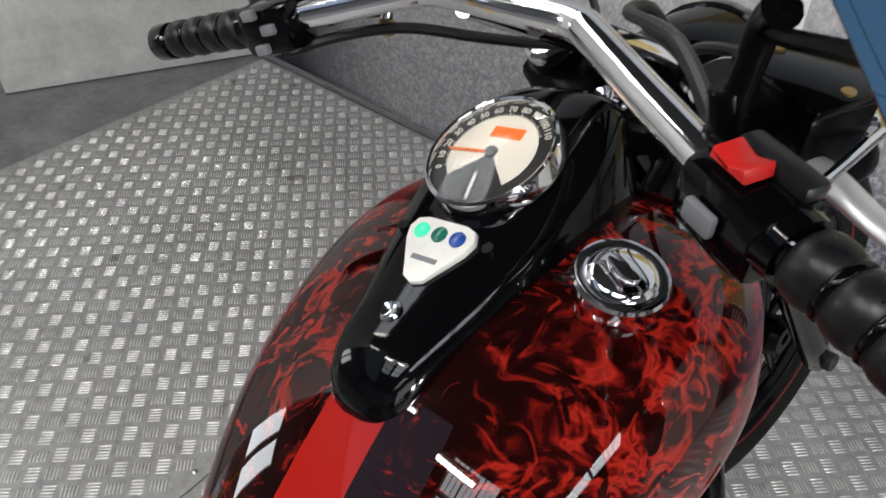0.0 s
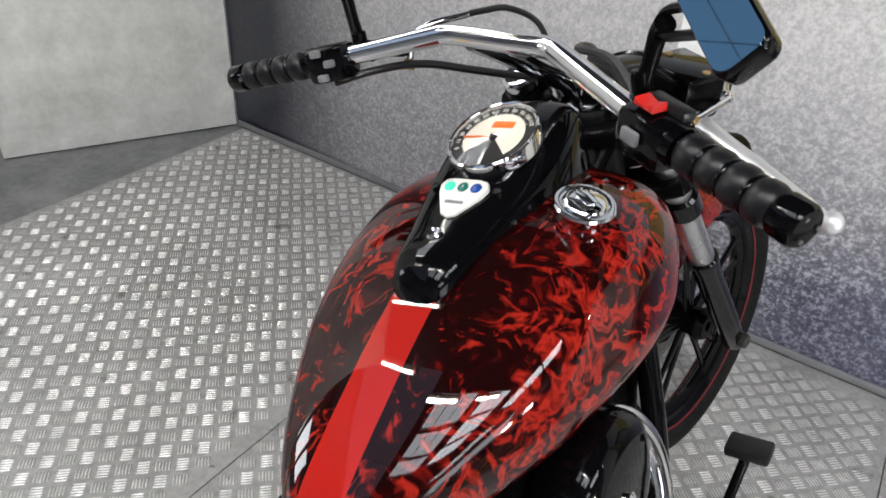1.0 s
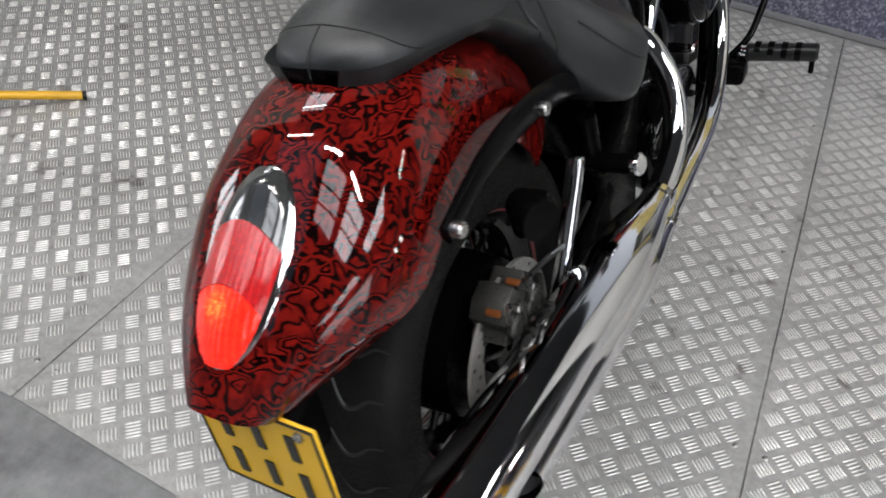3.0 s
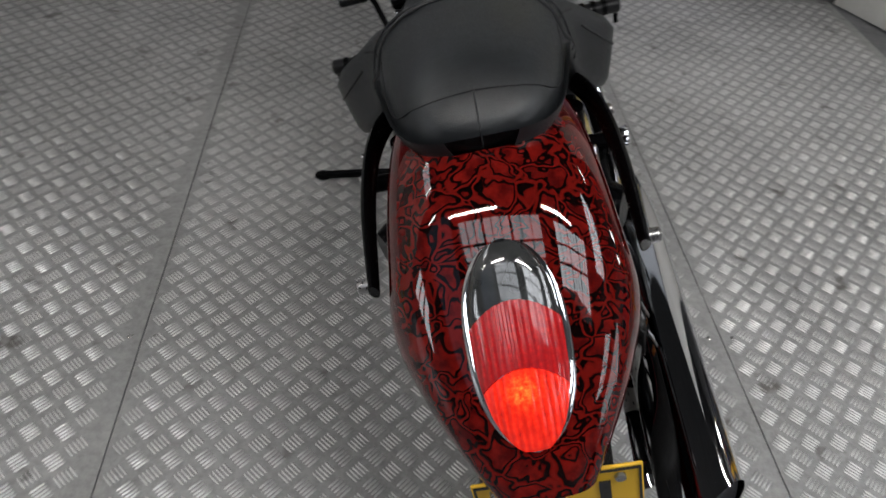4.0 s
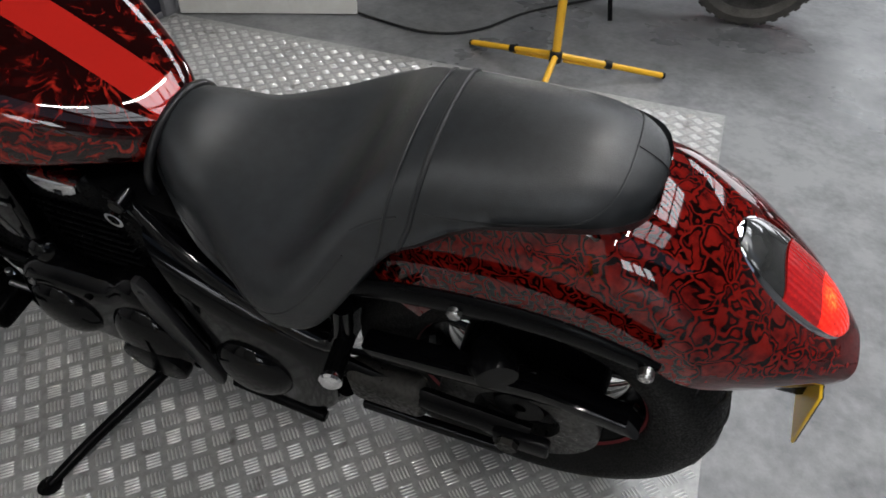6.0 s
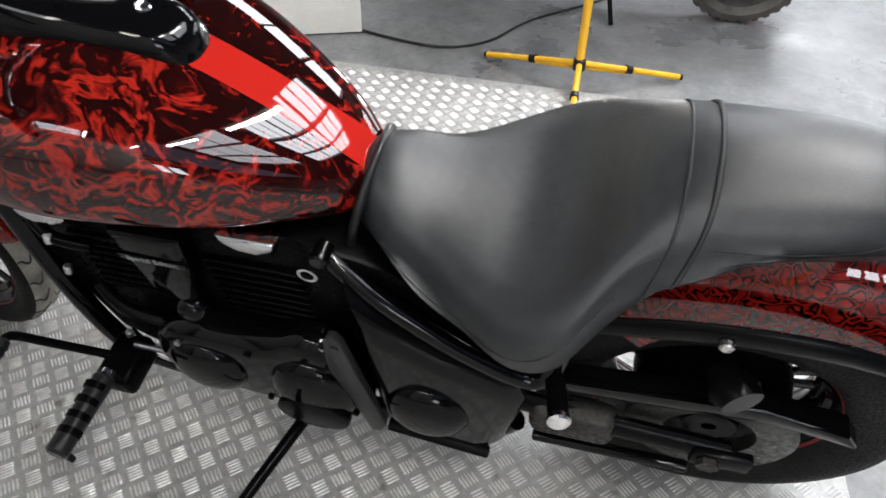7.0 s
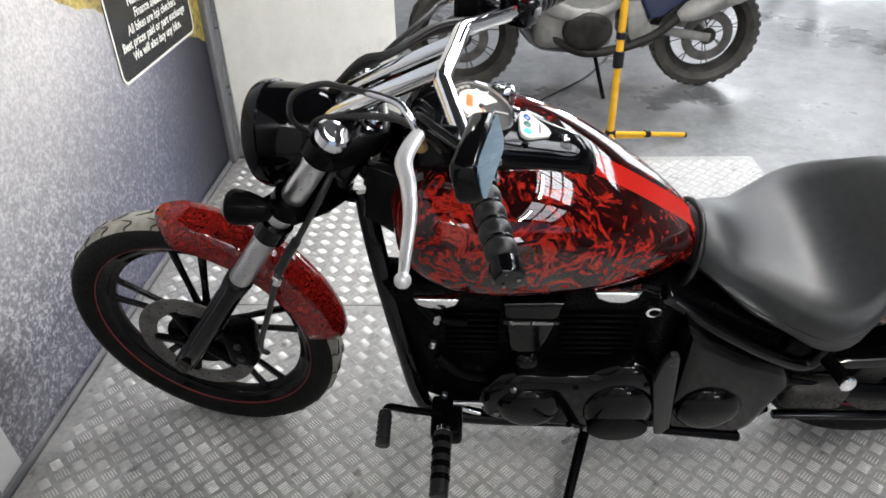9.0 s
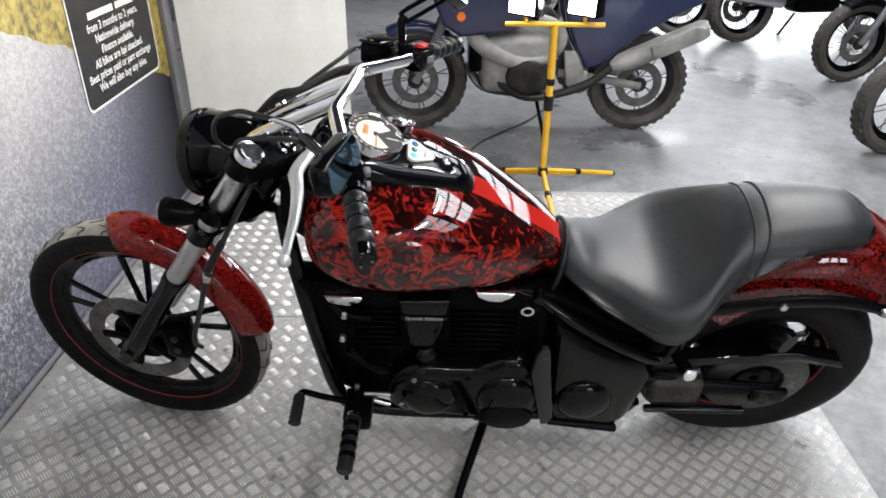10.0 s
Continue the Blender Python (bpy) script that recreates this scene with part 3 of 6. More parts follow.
for _x in (X0 + 0.03, -0.535, -0.485, 0.680, 0.734, X1 - 0.03):
    for _y in (Y0 + 0.03, 0.42, 1.0, 1.6, 2.18):
        ob = part("screw", spin([(0.0005, 0.0016), (0.004, 0.0014), (0.006, 0.0002)], (0, 0, 0), (0, 0, 1), 12, closed=False), M_STEEL) if _screw is None else new("screw", _screw.data)
        _screw = _screw or ob
        ob.matrix_world = pose(_x, _y, 0)
        tagged(ob, "small steel screw holding the tread plate", "screw", "tread plate screws")

# ---- the motorcycle: x to its right, y ahead, z up; rear axle above the origin ----
bike = thing("motorcycle", pose(0.273, 0.12, 0.0, 0, -15.8, -0.45),
             "dark red marbled cruiser motorcycle leaning on its side stand", "motorcycle")
RAKE = radians(33.9)
STEM = V(0, 1.185, 0.95)
AXIS = V(0, -math.sin(RAKE), math.cos(RAKE))
STEER = Matrix.Translation(STEM) @ Matrix.Rotation(radians(-11.4), 4, AXIS) @ Matrix.Translation(-STEM)


def bpart(name, bm, mat, label="", parent=None, smooth=40):
    return part(name, bm, mat, parent or bike, label, smooth)


def fpart(name, bm, mat, label="", parent=None, smooth=40):
    """A part that turns with the front fork."""
    bm.transform(STEER)
    return part(name, bm, mat, parent or bike, label, smooth)


# fuel tank: y, half width, crown, widest height, underside
TANK = [(0.586, 0.041, 0.704, 0.679, 0.652), (0.621, 0.079, 0.735, 0.693, 0.648), (0.68, 0.12, 0.777, 0.716, 0.653), (0.779, 0.17, 0.84, 0.742, 0.661),
        (0.878, 0.197, 0.888, 0.765, 0.664), (0.977, 0.213, 0.912, 0.782, 0.672), (1.057, 0.208, 0.915, 0.789, 0.692), (1.116, 0.18, 0.902, 0.785, 0.72),
        (1.151, 0.126, 0.865, 0.78, 0.75), (1.164, 0.047, 0.821, 0.778, 0.774)]


def tank_ring(y, w, zt, zw, zb, n=56):
    ring = []
    for k in range(n):
        a = 2 * math.pi * k / n
        c, s = math.cos(a), math.sin(a)
        if s >= 0:
            x, z = math.copysign(abs(c) ** 0.70, c), zw + (zt - zw) * s ** 0.57
        else:
            x, z = math.copysign(abs(c) ** 0.6, c), zw + (zw - zb) * -(abs(s) ** 0.75)
        ring.append(V(w * x, y, z))
    return ring


_ys = [0.586, 0.592] + [0.60 + 0.02 * i for i in range(27)] + [1.136, 1.146, 1.154, 1.160, 1.164]
tank = bpart("fuel_tank", add_rings(bmesh.new(), [tank_ring(y, *lerp_table(TANK, y)) for y in sorted(set(_ys))]), M_TANK, "marbled red and black lacquered tank with a bright stripe", smooth=70)

# dash console
CONSOLE = [(0.797, 0.014, 0.856, 0.80), (0.800, 0.026, 0.866, 0.80), (0.808, 0.036, 0.880, 0.805), (0.827, 0.045, 0.896, 0.81), (0.87, 0.056, 0.911, 0.82), (0.92, 0.070, 0.9305, 0.83),
           (0.97, 0.082, 0.950, 0.84), (1.03, 0.088, 0.975, 0.85), (1.08, 0.083, 0.990, 0.86), (1.115, 0.064, 0.990, 0.87), (1.135, 0.03, 0.968, 0.88)]


def console_ring(y, w, zt, zb, n=28):
    ring = []
    for k in range(n):
        a = 2 * math.pi * k / n
        c, s = math.cos(a), math.sin(a)
        if s >= 0:
            ring.append(V(w * math.copysign(abs(c) ** 0.55, c), y, zt - 0.055 + 0.055 * s ** 0.6))
        else:
            ring.append(V(w * (1 + 0.25 * abs(s)) * math.copysign(abs(c) ** 0.7, c), y, zt - 0.055 + (zt - 0.055 - zb) * -abs(s)))
    return ring


console = bpart("dash_console", add_rings(bmesh.new(), [console_ring(y, *lerp_table(CONSOLE, y)) for y in [0.797, 0.7985, 0.800, 0.803, 0.808] + [0.8125 + 0.0125 * i for i in range(26)] + [1.135]]), M_BLACK, "gloss black dash console", smooth=70)
GN = V(0, -0.41, 0.912).normalized()
GC = V(0, 1.002, 0.975)
GM = Matrix.Translation(GC) @ GN.to_track_quat("Z", "Y").to_matrix().to_4x4()


def on_dash(bm, lift=0.0):
    bm.transform(GM @ Matrix.Translation((0, 0, lift)))
    return bm


gauge = bpart("speedometer", on_dash(spin([(0.055, 0.003), (0.0562, 0.0062), (0.0580, 0.0072), (0.0602, 0.0056), (0.0615, 0.0), (0.062, -0.012), (0.054, -0.012)], (0, 0, 0), (0, 0, 1), 48)), M_CHROME, "round speedometer with chrome bezel")
part("dial_face", on_dash(tube_rings([(V(0, 0, -0.006), 0.055), (V(0, 0, 0.0005), 0.055)], (0, 0, 1), 40)), M_INK, gauge, "black dial ring")


def sector(r0, r1, a0, a1, z, n=24):
    bm = bmesh.new()
    lo = [bm.verts.new((r0 * math.cos(a), r0 * math.sin(a), z)) for a in [a0 + (a1 - a0) * k / n for k in range(n + 1)]]
    hi = [bm.verts.new((r1 * math.cos(a), r1 * math.sin(a), z)) for a in [a0 + (a1 - a0) * k / n for k in range(n + 1)]]
    for k in range(n):
        bm.faces.new((lo[k], lo[k + 1], hi[k + 1], hi[k]))
    return bm


part("cream_dial", on_dash(sector(0.0, 0.0415, radians(-46), radians(226), 0.0014)), material("cream_dial", (0.74, 0.70, 0.60), 0.4), gauge, "cream half dial")
M_DIALMARK = material("dial_marks", (0.70, 0.68, 0.60), 0.4)
ticks = bmesh.new()
for k in range(45):
    a = radians(209 - 175 * k / 44)
    box(0.0415, 0, 0.0012, 0.003 if k % 4 else 0.005, 0.0007, 0.0006, bm=ticks, m=Matrix.Rotation(a, 4, "Z"))
part("dial_marks", on_dash(ticks), M_DIALMARK, gauge, "pale speed marks")


def words_mesh(words, size, bold=0.0):
    """Lettering as a flat mesh, centred on its origin."""
    cu = bpy.data.curves.new("letters", "FONT")
    cu.body, cu.size, cu.align_x, cu.align_y, cu.extrude, cu.offset = words, size, "CENTER", "CENTER", 0.0002, bold
    tmp = new("tmp", cu)
    me = bpy.data.meshes.new_from_object(tmp.evaluated_get(bpy.context.evaluated_depsgraph_get()))
    bpy.data.objects.remove(tmp)
    bpy.data.curves.remove(cu)
    me.materials.clear()
    return me


for k in range(12):
    me = words_mesh(str(10 * k), 0.0085, 0.0001)
    me.materials.append(M_DIALMARK)
    num = new("numeral", me)
    num.parent = gauge
    num.matrix_local = GM @ Matrix.Rotation(radians(209 - 175 * k / 11), 4, "Z") @ Matrix.Translation((0.0490, 0, 0.0012)) @ Matrix.Rotation(radians(-90), 4, "Z")
part("lcd", on_dash(box(0.004, 0.022, 0.0016, 0.032, 0.012, 0.001, 0.0006)), material("lcd_orange", (0.75, 0.14, 0.02), 0.3, emit=(1.0, 0.16, 0.02, 0.35)), gauge, "orange lit digital display")
part("needle", on_dash(box(-0.021, -0.001, 0.003, 0.044, 0.0026, 0.0012, m=Matrix.Rotation(radians(4), 4, "Z"))), M_ORANGE, gauge, "orange needle")
part("needle_hub", on_dash(tube_rings([(V(0, 0, 0.001), 0.006), (V(0, 0, 0.004), 0.0055), (V(0, 0, 0.0046), 0.003)], (0, 0, 1), 20)), M_INK, gauge)
part("fuel_needle", on_dash(box(-0.006, -0.036, 0.0022, 0.0028, 0.026, 0.001, m=Matrix.Rotation(radians(12), 4, "Z"))), M_WHITE, gauge, "white fuel needle")
_lens = part("dial_lens", on_dash(spin([(0.0005, 0.0074), (0.03, 0.0066), (0.0552, 0.0050)], (0, 0, 0), (0, 0, 1), 40, closed=False)), M_PANE, gauge, "clear lens")
_lens.visible_shadow = False

# warning lights
tri = [(0.0, -0.040), (0.010, -0.036), (0.030, -0.004), (0.034, 0.008), (0.030, 0.017), (0.020, 0.020), (-0.020, 0.020), (-0.030, 0.017), (-0.034, 0.008), (-0.030, -0.004), (-0.010, -0.036)]
PM = Matrix.Translation((0, -0.092, -0.004))
pilot = slab(tri, -0.004, 0.003, 0.001)
pilot.transform(GM @ PM)
pilot = bpart("warning_panel", pilot, M_WHITE, "cream warning light panel")
for _x, _c, _e in ((-0.019, (0.02, 0.30, 0.18), 0.8), (0.0, (0.01, 0.13, 0.09), 0.0), (0.019, (0.015, 0.06, 0.28), 0.0)):
    lamp = tube_rings([(V(_x, 0.006, 0.002), 0.0075), (V(_x, 0.006, 0.0042), 0.0072), (V(_x, 0.006, 0.0052), 0.004)], (0, 0, 1), 20)
    lamp.transform(GM @ PM)
    part("warning_light", lamp, material("pilot_lamp", _c, 0.15, emit=(0.05, 0.9, 0.5, _e) if _e else None), pilot, "lit green warning light" if _e else "unlit warning light")
_bars = bmesh.new()
box(0.0, -0.018, 0.0033, 0.026, 0.0045, 0.0006, bm=_bars)
_bars.transform(GM @ PM)
part("maker_mark", _bars, M_GREYPLAST, pilot)
screw_c = tube_rings([(V(0, 0, -0.004), 0.0095), (V(0, 0, 0.004), 0.0095), (V(0, 0, 0.006), 0.0075), (V(0, 0, 0.0045), 0.005), (V(0, 0, 0.0035), 0.001)], (0, 0, 1), 24)
screw_c.transform(Matrix.Translation((0, 0.859, 0.905)) @ GN.to_track_quat("Z", "Y").to_matrix().to_4x4())
bpart("console_bolt", screw_c, M_CHROME, "chrome dome bolt")
for _x in (-0.045, 0.045):
    s = tube_rings([(V(_x, 0.93, 0.930), 0.006), (V(_x, 0.928, 0.9365), 0.005)], GN, 16)
    bpart("console_screw", s, M_SATIN)

# fuel cap
CN = V(0.34, -0.10, 0.93).normalized()
cap = tube_rings([(V(0, 0, -0.022), 0.030), (V(0, 0, 0.001), 0.031), (V(0, 0, 0.003), 0.035), (V(0, 0, 0.007), 0.0365), (V(0, 0, 0.011), 0.035), (V(0, 0, 0.012), 0.031), (V(0, 0, 0.010), 0.027), (V(0, 0, 0.014), 0.025), (V(0, 0, 0.018), 0.021), (V(0, 0, 0.019), 0.004)], (0, 0, 1), 40)
CM = Matrix.Translation((0.1343, 0.9668, 0.9085)) @ CN.to_track_quat("Z", "Y").to_matrix().to_4x4()
CM = CM @ Matrix.Diagonal((1, 1, 0.72, 1))
cap.transform(CM)
cap = bpart("fuel_cap", cap, M_CHROME, "chrome locking fuel cap")
flap = slab(ellipse(0, 0, 0.009, 0.015, 20), 0.018, 0.023, 0.0015)
flap.transform(CM)
part("key_flap", flap, M_CHROME, cap)

# ---- seat: y, half width, crown, shoulder height, lower edge, edge half width ----
SEAT = [(0.61, 0.04, 0.706, 0.676, 0.669, 0.04), (0.598, 0.067, 0.724, 0.685, 0.655, 0.071), (0.56, 0.092, 0.722, 0.685, 0.64, 0.106), (0.502, 0.12, 0.691, 0.666, 0.61, 0.149),
        (0.435, 0.168, 0.672, 0.662, 0.585, 0.176), (0.368, 0.207, 0.666, 0.67, 0.565, 0.205), (0.31, 0.199, 0.697, 0.701, 0.570, 0.196), (0.253, 0.145, 0.772, 0.757, 0.634, 0.150),
        (0.214, 0.122, 0.808, 0.778, 0.691, 0.137), (0.176, 0.110, 0.824, 0.79, 0.714, 0.130), (0.118, 0.106, 0.831, 0.794, 0.752, 0.119), (0.051, 0.098, 0.833, 0.800, 0.767, 0.107),
        (0.003, 0.088, 0.830, 0.802, 0.770, 0.097), (-0.026, 0.077, 0.820, 0.800, 0.772, 0.088), (-0.047, 0.062, 0.809, 0.797, 0.773, 0.076), (-0.06, 0.044, 0.800, 0.792, 0.773, 0.060), (-0.067, 0.02, 0.791, 0.786, 0.774, 0.038)]


def seat_ring(y, w, zc, zs, ze, we):
    half = [(0.0, zc), (w * 0.35, zc + (zs - zc) * 0.12), (w * 0.65, zc + (zs - zc) * 0.45), (w * 0.85, zs + (zc - zs) * 0.1), (w * 0.97, zs - 0.014), (w * 1.03, zs - 0.035)]
    low = zs - 0.035
    half += [(w * 1.03 + (we - w * 1.03) * 0.4, low + (ze - low) * 0.45), (we, ze + 0.012), (we - 0.006, ze), (we - 0.03, ze - 0.004)]
    half = [(max(x, 0.002) if i else 0.0, z) for i, (x, z) in enumerate(half)]
    right = [V(x, y, z) for x, z in half]
    left = [V(-x, y, z) for x, z in reversed(half[1:])]
    return right + [V(0, y, ze - 0.002)] + left


_sy = [-0.067, -0.065, -0.062, -0.058, -0.052, -0.045, -0.036] + [-0.026 + 0.0158 * i for i in range(40)] + [0.597, 0.604, 0.61]
seat_rows = list(reversed(SEAT))
seat = bpart("seat", add_rings(bmesh.new(), [seat_ring(y, *lerp_table(seat_rows, y)) for y in sorted(_sy)]), M_SEAT, "black vinyl two-up seat", smooth=60)


def seat_point(y, f):
    """A point on the seat's upper skin at a share f of the half outline."""
    ring = seat_ring(y, *lerp_table(seat_rows, y))
    half = ring[:9]
    g = min(max(abs(f), 0), 1) * 8
    i = min(int(g), 7)
    p = half[i].lerp(half[i + 1], g - i)
    return V(math.copysign(p.x, f), p.y, p.z)


for _y, _r in ((0.172, 0.0034), (0.203, 0.0020)):
    groove = tube([seat_point(_y + 0.03 * (abs(f) ** 2), f) + V(0, 0, 0.001) for f in [-0.95 + 0.1 * i for i in range(20)]], _r, 8, n=3)
    part("seat_piping", groove, M_SEAM, seat, "black piping across the seat")
_u = [(0.17, 0.60), (0.12, 0.60), (0.06, 0.59), (0.01, 0.56), (-0.012, 0.48), (-0.024, 0.36), (-0.030, 0.2), (-0.032, 0.0)]
panel_seam = tube([seat_point(y, -f) for y, f in _u] + [seat_point(y, f) for y, f in _u[-2::-1]], 0.0011, 6, n=4)
part("seat_seam", panel_seam, M_SEAM, seat, "stitched seam round the pillion panel")
part("seat_seam", tube([seat_point(y, 0.001) + V(0, -0.0005, 0) for y in (-0.030, -0.042, -0.052, -0.058, -0.063, -0.0665)] + [V(0, -0.0678, 0.785), V(0, -0.0678, 0.776)], 0.0009, 6, n=3), M_SEAM, seat)
for s in (-1, 1):
    stitch = tube([seat_point(y, s * f) for y, f in ((0.54, 0.86), (0.49, 0.80), (0.44, 0.76), (0.39, 0.73), (0.34, 0.71), (0.30, 0.69), (0.26, 0.66))], 0.0018, 6, n=4)
    part("seat_seam", stitch, M_SEAM, seat)
    part("seat_seam", tube([seat_point(y, s * f) for y, f in ((0.20, 0.60), (0.225, 0.57), (0.25, 0.55))], 0.0017, 6, n=3), M_SEAM, seat)

# black rubber strip between the seat's nose and the tank
_arc = [V(0.090 * math.sin(a), 0.605 + 0.022 * (1 - math.cos(a)) - 0.02, 0.642 + 0.083 * math.cos(a)) for a in [radians(-115 + 11.5 * i) for i in range(21)]]
strip = bpart("seat_strip", tube(_arc, 0.0065, 10, n=3), M_RUBBER, "black rubber strip at the seat's nose")

# ---- rear fender ----
FC = V(0, -0.009, 0.352)
RA = V(0, 0.059, 0.304)


def fender_rings(centre, a0, a1, steps, radius, width, depth, n=22, thick=0.004):
    """A rolled guard round a wheel, from angle a0 to a1 (degrees from straight ahead, over the top)."""
    rings = []
    for k in range(steps + 1):
        f = k / steps
        a = radians(a0 + (a1 - a0) * f)
        R, w, d = radius(f), width(f), depth(f)
        out, inn = [], []
        for j in range(n + 1):
            b = math.pi * j / n
            c, s = math.cos(b), math.sin(b)
            x = w * math.copysign(abs(c) ** 0.62, c)
            r = R - d * (1 - abs(s) ** 0.8)
            out.append((x, r))
            inn.append((x * (1 - thick / w), r - thick * max(s, 0.2)))
        rings.append([centre + V(x, r * math.cos(a), r * math.sin(a)) for x, r in out + inn[::-1]])
    return rings


REAR_R = [(38.0, 0.3874), (50.1, 0.4044), (62.2, 0.4159), (74.3, 0.4191), (86.4, 0.4249), (98.6, 0.4211), (110.7, 0.4021), (122.8, 0.3846), (134.9, 0.3833), (147.0, 0.3883)]
REAR_W = [(0.0, 0.908), (0.3, 0.911), (0.55, 0.989), (0.8, 1.147), (1.0, 1.141)]
rear_fender = bpart("rear_fender", add_rings(bmesh.new(), fender_rings(
    FC, 38, 147, 52, lambda f: lerp_table(REAR_R, 38 + 109 * f)[0],
    lambda f: (0.116 + 0.012 * math.sin(min(f * 1.2, 1) * math.pi) - 0.070 * max(0, (f - 0.70) / 0.30) ** 1.8) * lerp_table(REAR_W, f)[0],
    lambda f: 0.118 - 0.075 * max(0, (f - 0.6) / 0.4) ** 1.5 + 0.02 * math.sin(math.pi * f))), M_FENDER, "red crackle lacquered rear fender", smooth=70)
for s in (-1, 1):
    strut = tube([V(s * 0.138, 0.30, 0.600), V(s * 0.146, 0.19, 0.642), V(s * 0.150, 0.09, 0.664), V(s * 0.150, -0.01, 0.664), V(s * 0.148, -0.108, 0.638)], [0.017, 0.02, 0.02, 0.019, 0.014], 12, flat=0.42, up=(1, 0, 0))
    strut = bpart("fender_strut", strut, M_SATIN, "black fender rail")
    for y, z in ((0.122, 0.655), (-0.099, 0.641)):
        part("bolt", rod(V(s * 0.148, y, z), V(s * 0.166, y, z), 0.009, 12, bev=0.002), M_STEEL, strut)

# tail lamp
def lamp_section(f0, f1, w, lift, bow0=0.0, bow1=0.0, k=14, n=16):
    """A stretch of the lamp's rounded oval, with bowed ends."""
    rings = []
    for i in range(k + 1):
        f = f0 + (f1 - f0) * i / k
        bow = bow0 + (bow1 - bow0) * i / k
        ring = []
        for j in range(n + 1):
            b = math.pi * j / n
            g = min(max(f - bow * math.sin(b) ** 2, 0.0), 1.0)
            deg = 110.8 + 29.7 * g
            a = radians(deg)
            prof = max((1 - abs(2 * g - 1) ** 2.5) ** 0.5, 0.04) * (1.04 - 0.12 * g)
            x = w * prof * math.cos(b)
            r = lerp_table(REAR_R, deg)[0] - 0.004 + (lift * (0.25 + 0.75 * prof)) * math.sin(b) ** 0.75 - 0.9 * x * x
            ring.append(FC + V(x, r * math.cos(a), r * math.sin(a)))
        rings.append(ring)
    return add_rings(bmesh.new(), rings, closed=False)


tail = bpart("tail_lamp", lamp_section(0.0, 1.0, 0.052, 0.012, k=36), M_CHROME, "oval tail lamp with chrome surround", smooth=70)


def lit_lens(name, color, strength, core=0.0):
    """A ribbed red lens, with the glow of the lamp behind it."""
    m, nt, b, co = bare(name, 0.12, 0.5)
    b.inputs["Base Color"].default_value = (*color, 1)
    w = nt.nodes.new("ShaderNodeTexWave")
    w.bands_direction = "X"
    w.inputs["Scale"].default_value = 48
    w.inputs["Distortion"].default_value = 0.4
    nt.links.new(co, w.inputs["Vector"])
    bp = nt.nodes.new("ShaderNodeBump")
    bp.inputs["Strength"].default_value, bp.inputs["Distance"].default_value = 0.7, 0.0015
    nt.links.new(w.outputs["Fac"], bp.inputs["Height"])
    nt.links.new(bp.outputs[0], b.inputs["Normal"])
    gap = nt.nodes.new("ShaderNodeVectorMath")
    gap.operation = "DISTANCE"
    nt.links.new(co, gap.inputs[0])
    gap.inputs[1].default_value = LAMP_CORE
    near = math_node(nt, "POWER", 2.718, math_node(nt, "MULTIPLY", math_node(nt, "MULTIPLY", gap.outputs["Value"], gap.outputs["Value"]), -5200.0))
    n = noise_node(nt, co, 190.0, 3.0, 0.7)
    spark = math_node(nt, "MULTIPLY", near, math_node(nt, "POWER", math_node(nt, "MULTIPLY", n.outputs["Fac"], 1.7), 4.0))
    ribs = math_node(nt, "MULTIPLY_ADD", w.outputs["Fac"], 0.55, 0.45)
    speck = math_node(nt, "MULTIPLY", math_node(nt, "POWER", math_node(nt, "MULTIPLY", n.outputs["Fac"], 1.6), 2.0), ribs)
    nt.links.new(math_node(nt, "MULTIPLY_ADD", spark, core, math_node(nt, "MULTIPLY", speck, strength)), b.inputs["Emission Strength"])
    nt.links.new(mix_color(nt, math_node(nt, "MULTIPLY", near, 0.9), (1.0, 0.020, 0.006), (1.0, 0.16, 0.02)), b.inputs["Emission Color"])
    return m


_ca = radians(110.8 + 29.7 * 0.70)
LAMP_CORE = FC + V(-0.004, 0.41 * math.cos(_ca), 0.41 * math.sin(_ca))
part("smoked_lens", lamp_section(0.035, 0.40, 0.045, 0.021, 0.0, 0.10), material("smoked_lens", (0.035, 0.036, 0.036), 0.10, coat=1.0, vary=0.5, scale=260), tail, "smoked clear upper lens", smooth=70)
part("red_lens", lamp_section(0.403, 0.70, 0.0455, 0.0235, 0.10, 0.10), lit_lens("red_lens", (0.40, 0.010, 0.014), 0.35), tail, "red ribbed lens", smooth=70)
part("lit_lens", lamp_section(0.703, 0.975, 0.0455, 0.0225, 0.10, 0.0), lit_lens("lit_red_lens", (0.5, 0.015, 0.008), 2.6, 9.0), tail, "red ribbed lens with the lamp lit", smooth=70)

# ---- wheels ----
def tyre_profile(R, w, rim, n=10):
    """Round tyre section: (radius, offset)."""
    prof = [(rim, -w * 0.62), (rim + 0.012, -w * 0.82), (rim + (R - rim) * 0.45, -w * 0.99)]
    for k in range(n + 1):
        a = math.pi * (k / n)
        prof.append((R - (R - rim) * 0.42 * (1 - math.sin(a) ** 0.75), -w * math.cos(a)))
    prof += [(rim + (R - rim) * 0.45, w * 0.99), (rim + 0.012, w * 0.82), (rim, w * 0.62), (rim - 0.004, w * 0.5), (rim - 0.004, -w * 0.5)]
    return prof


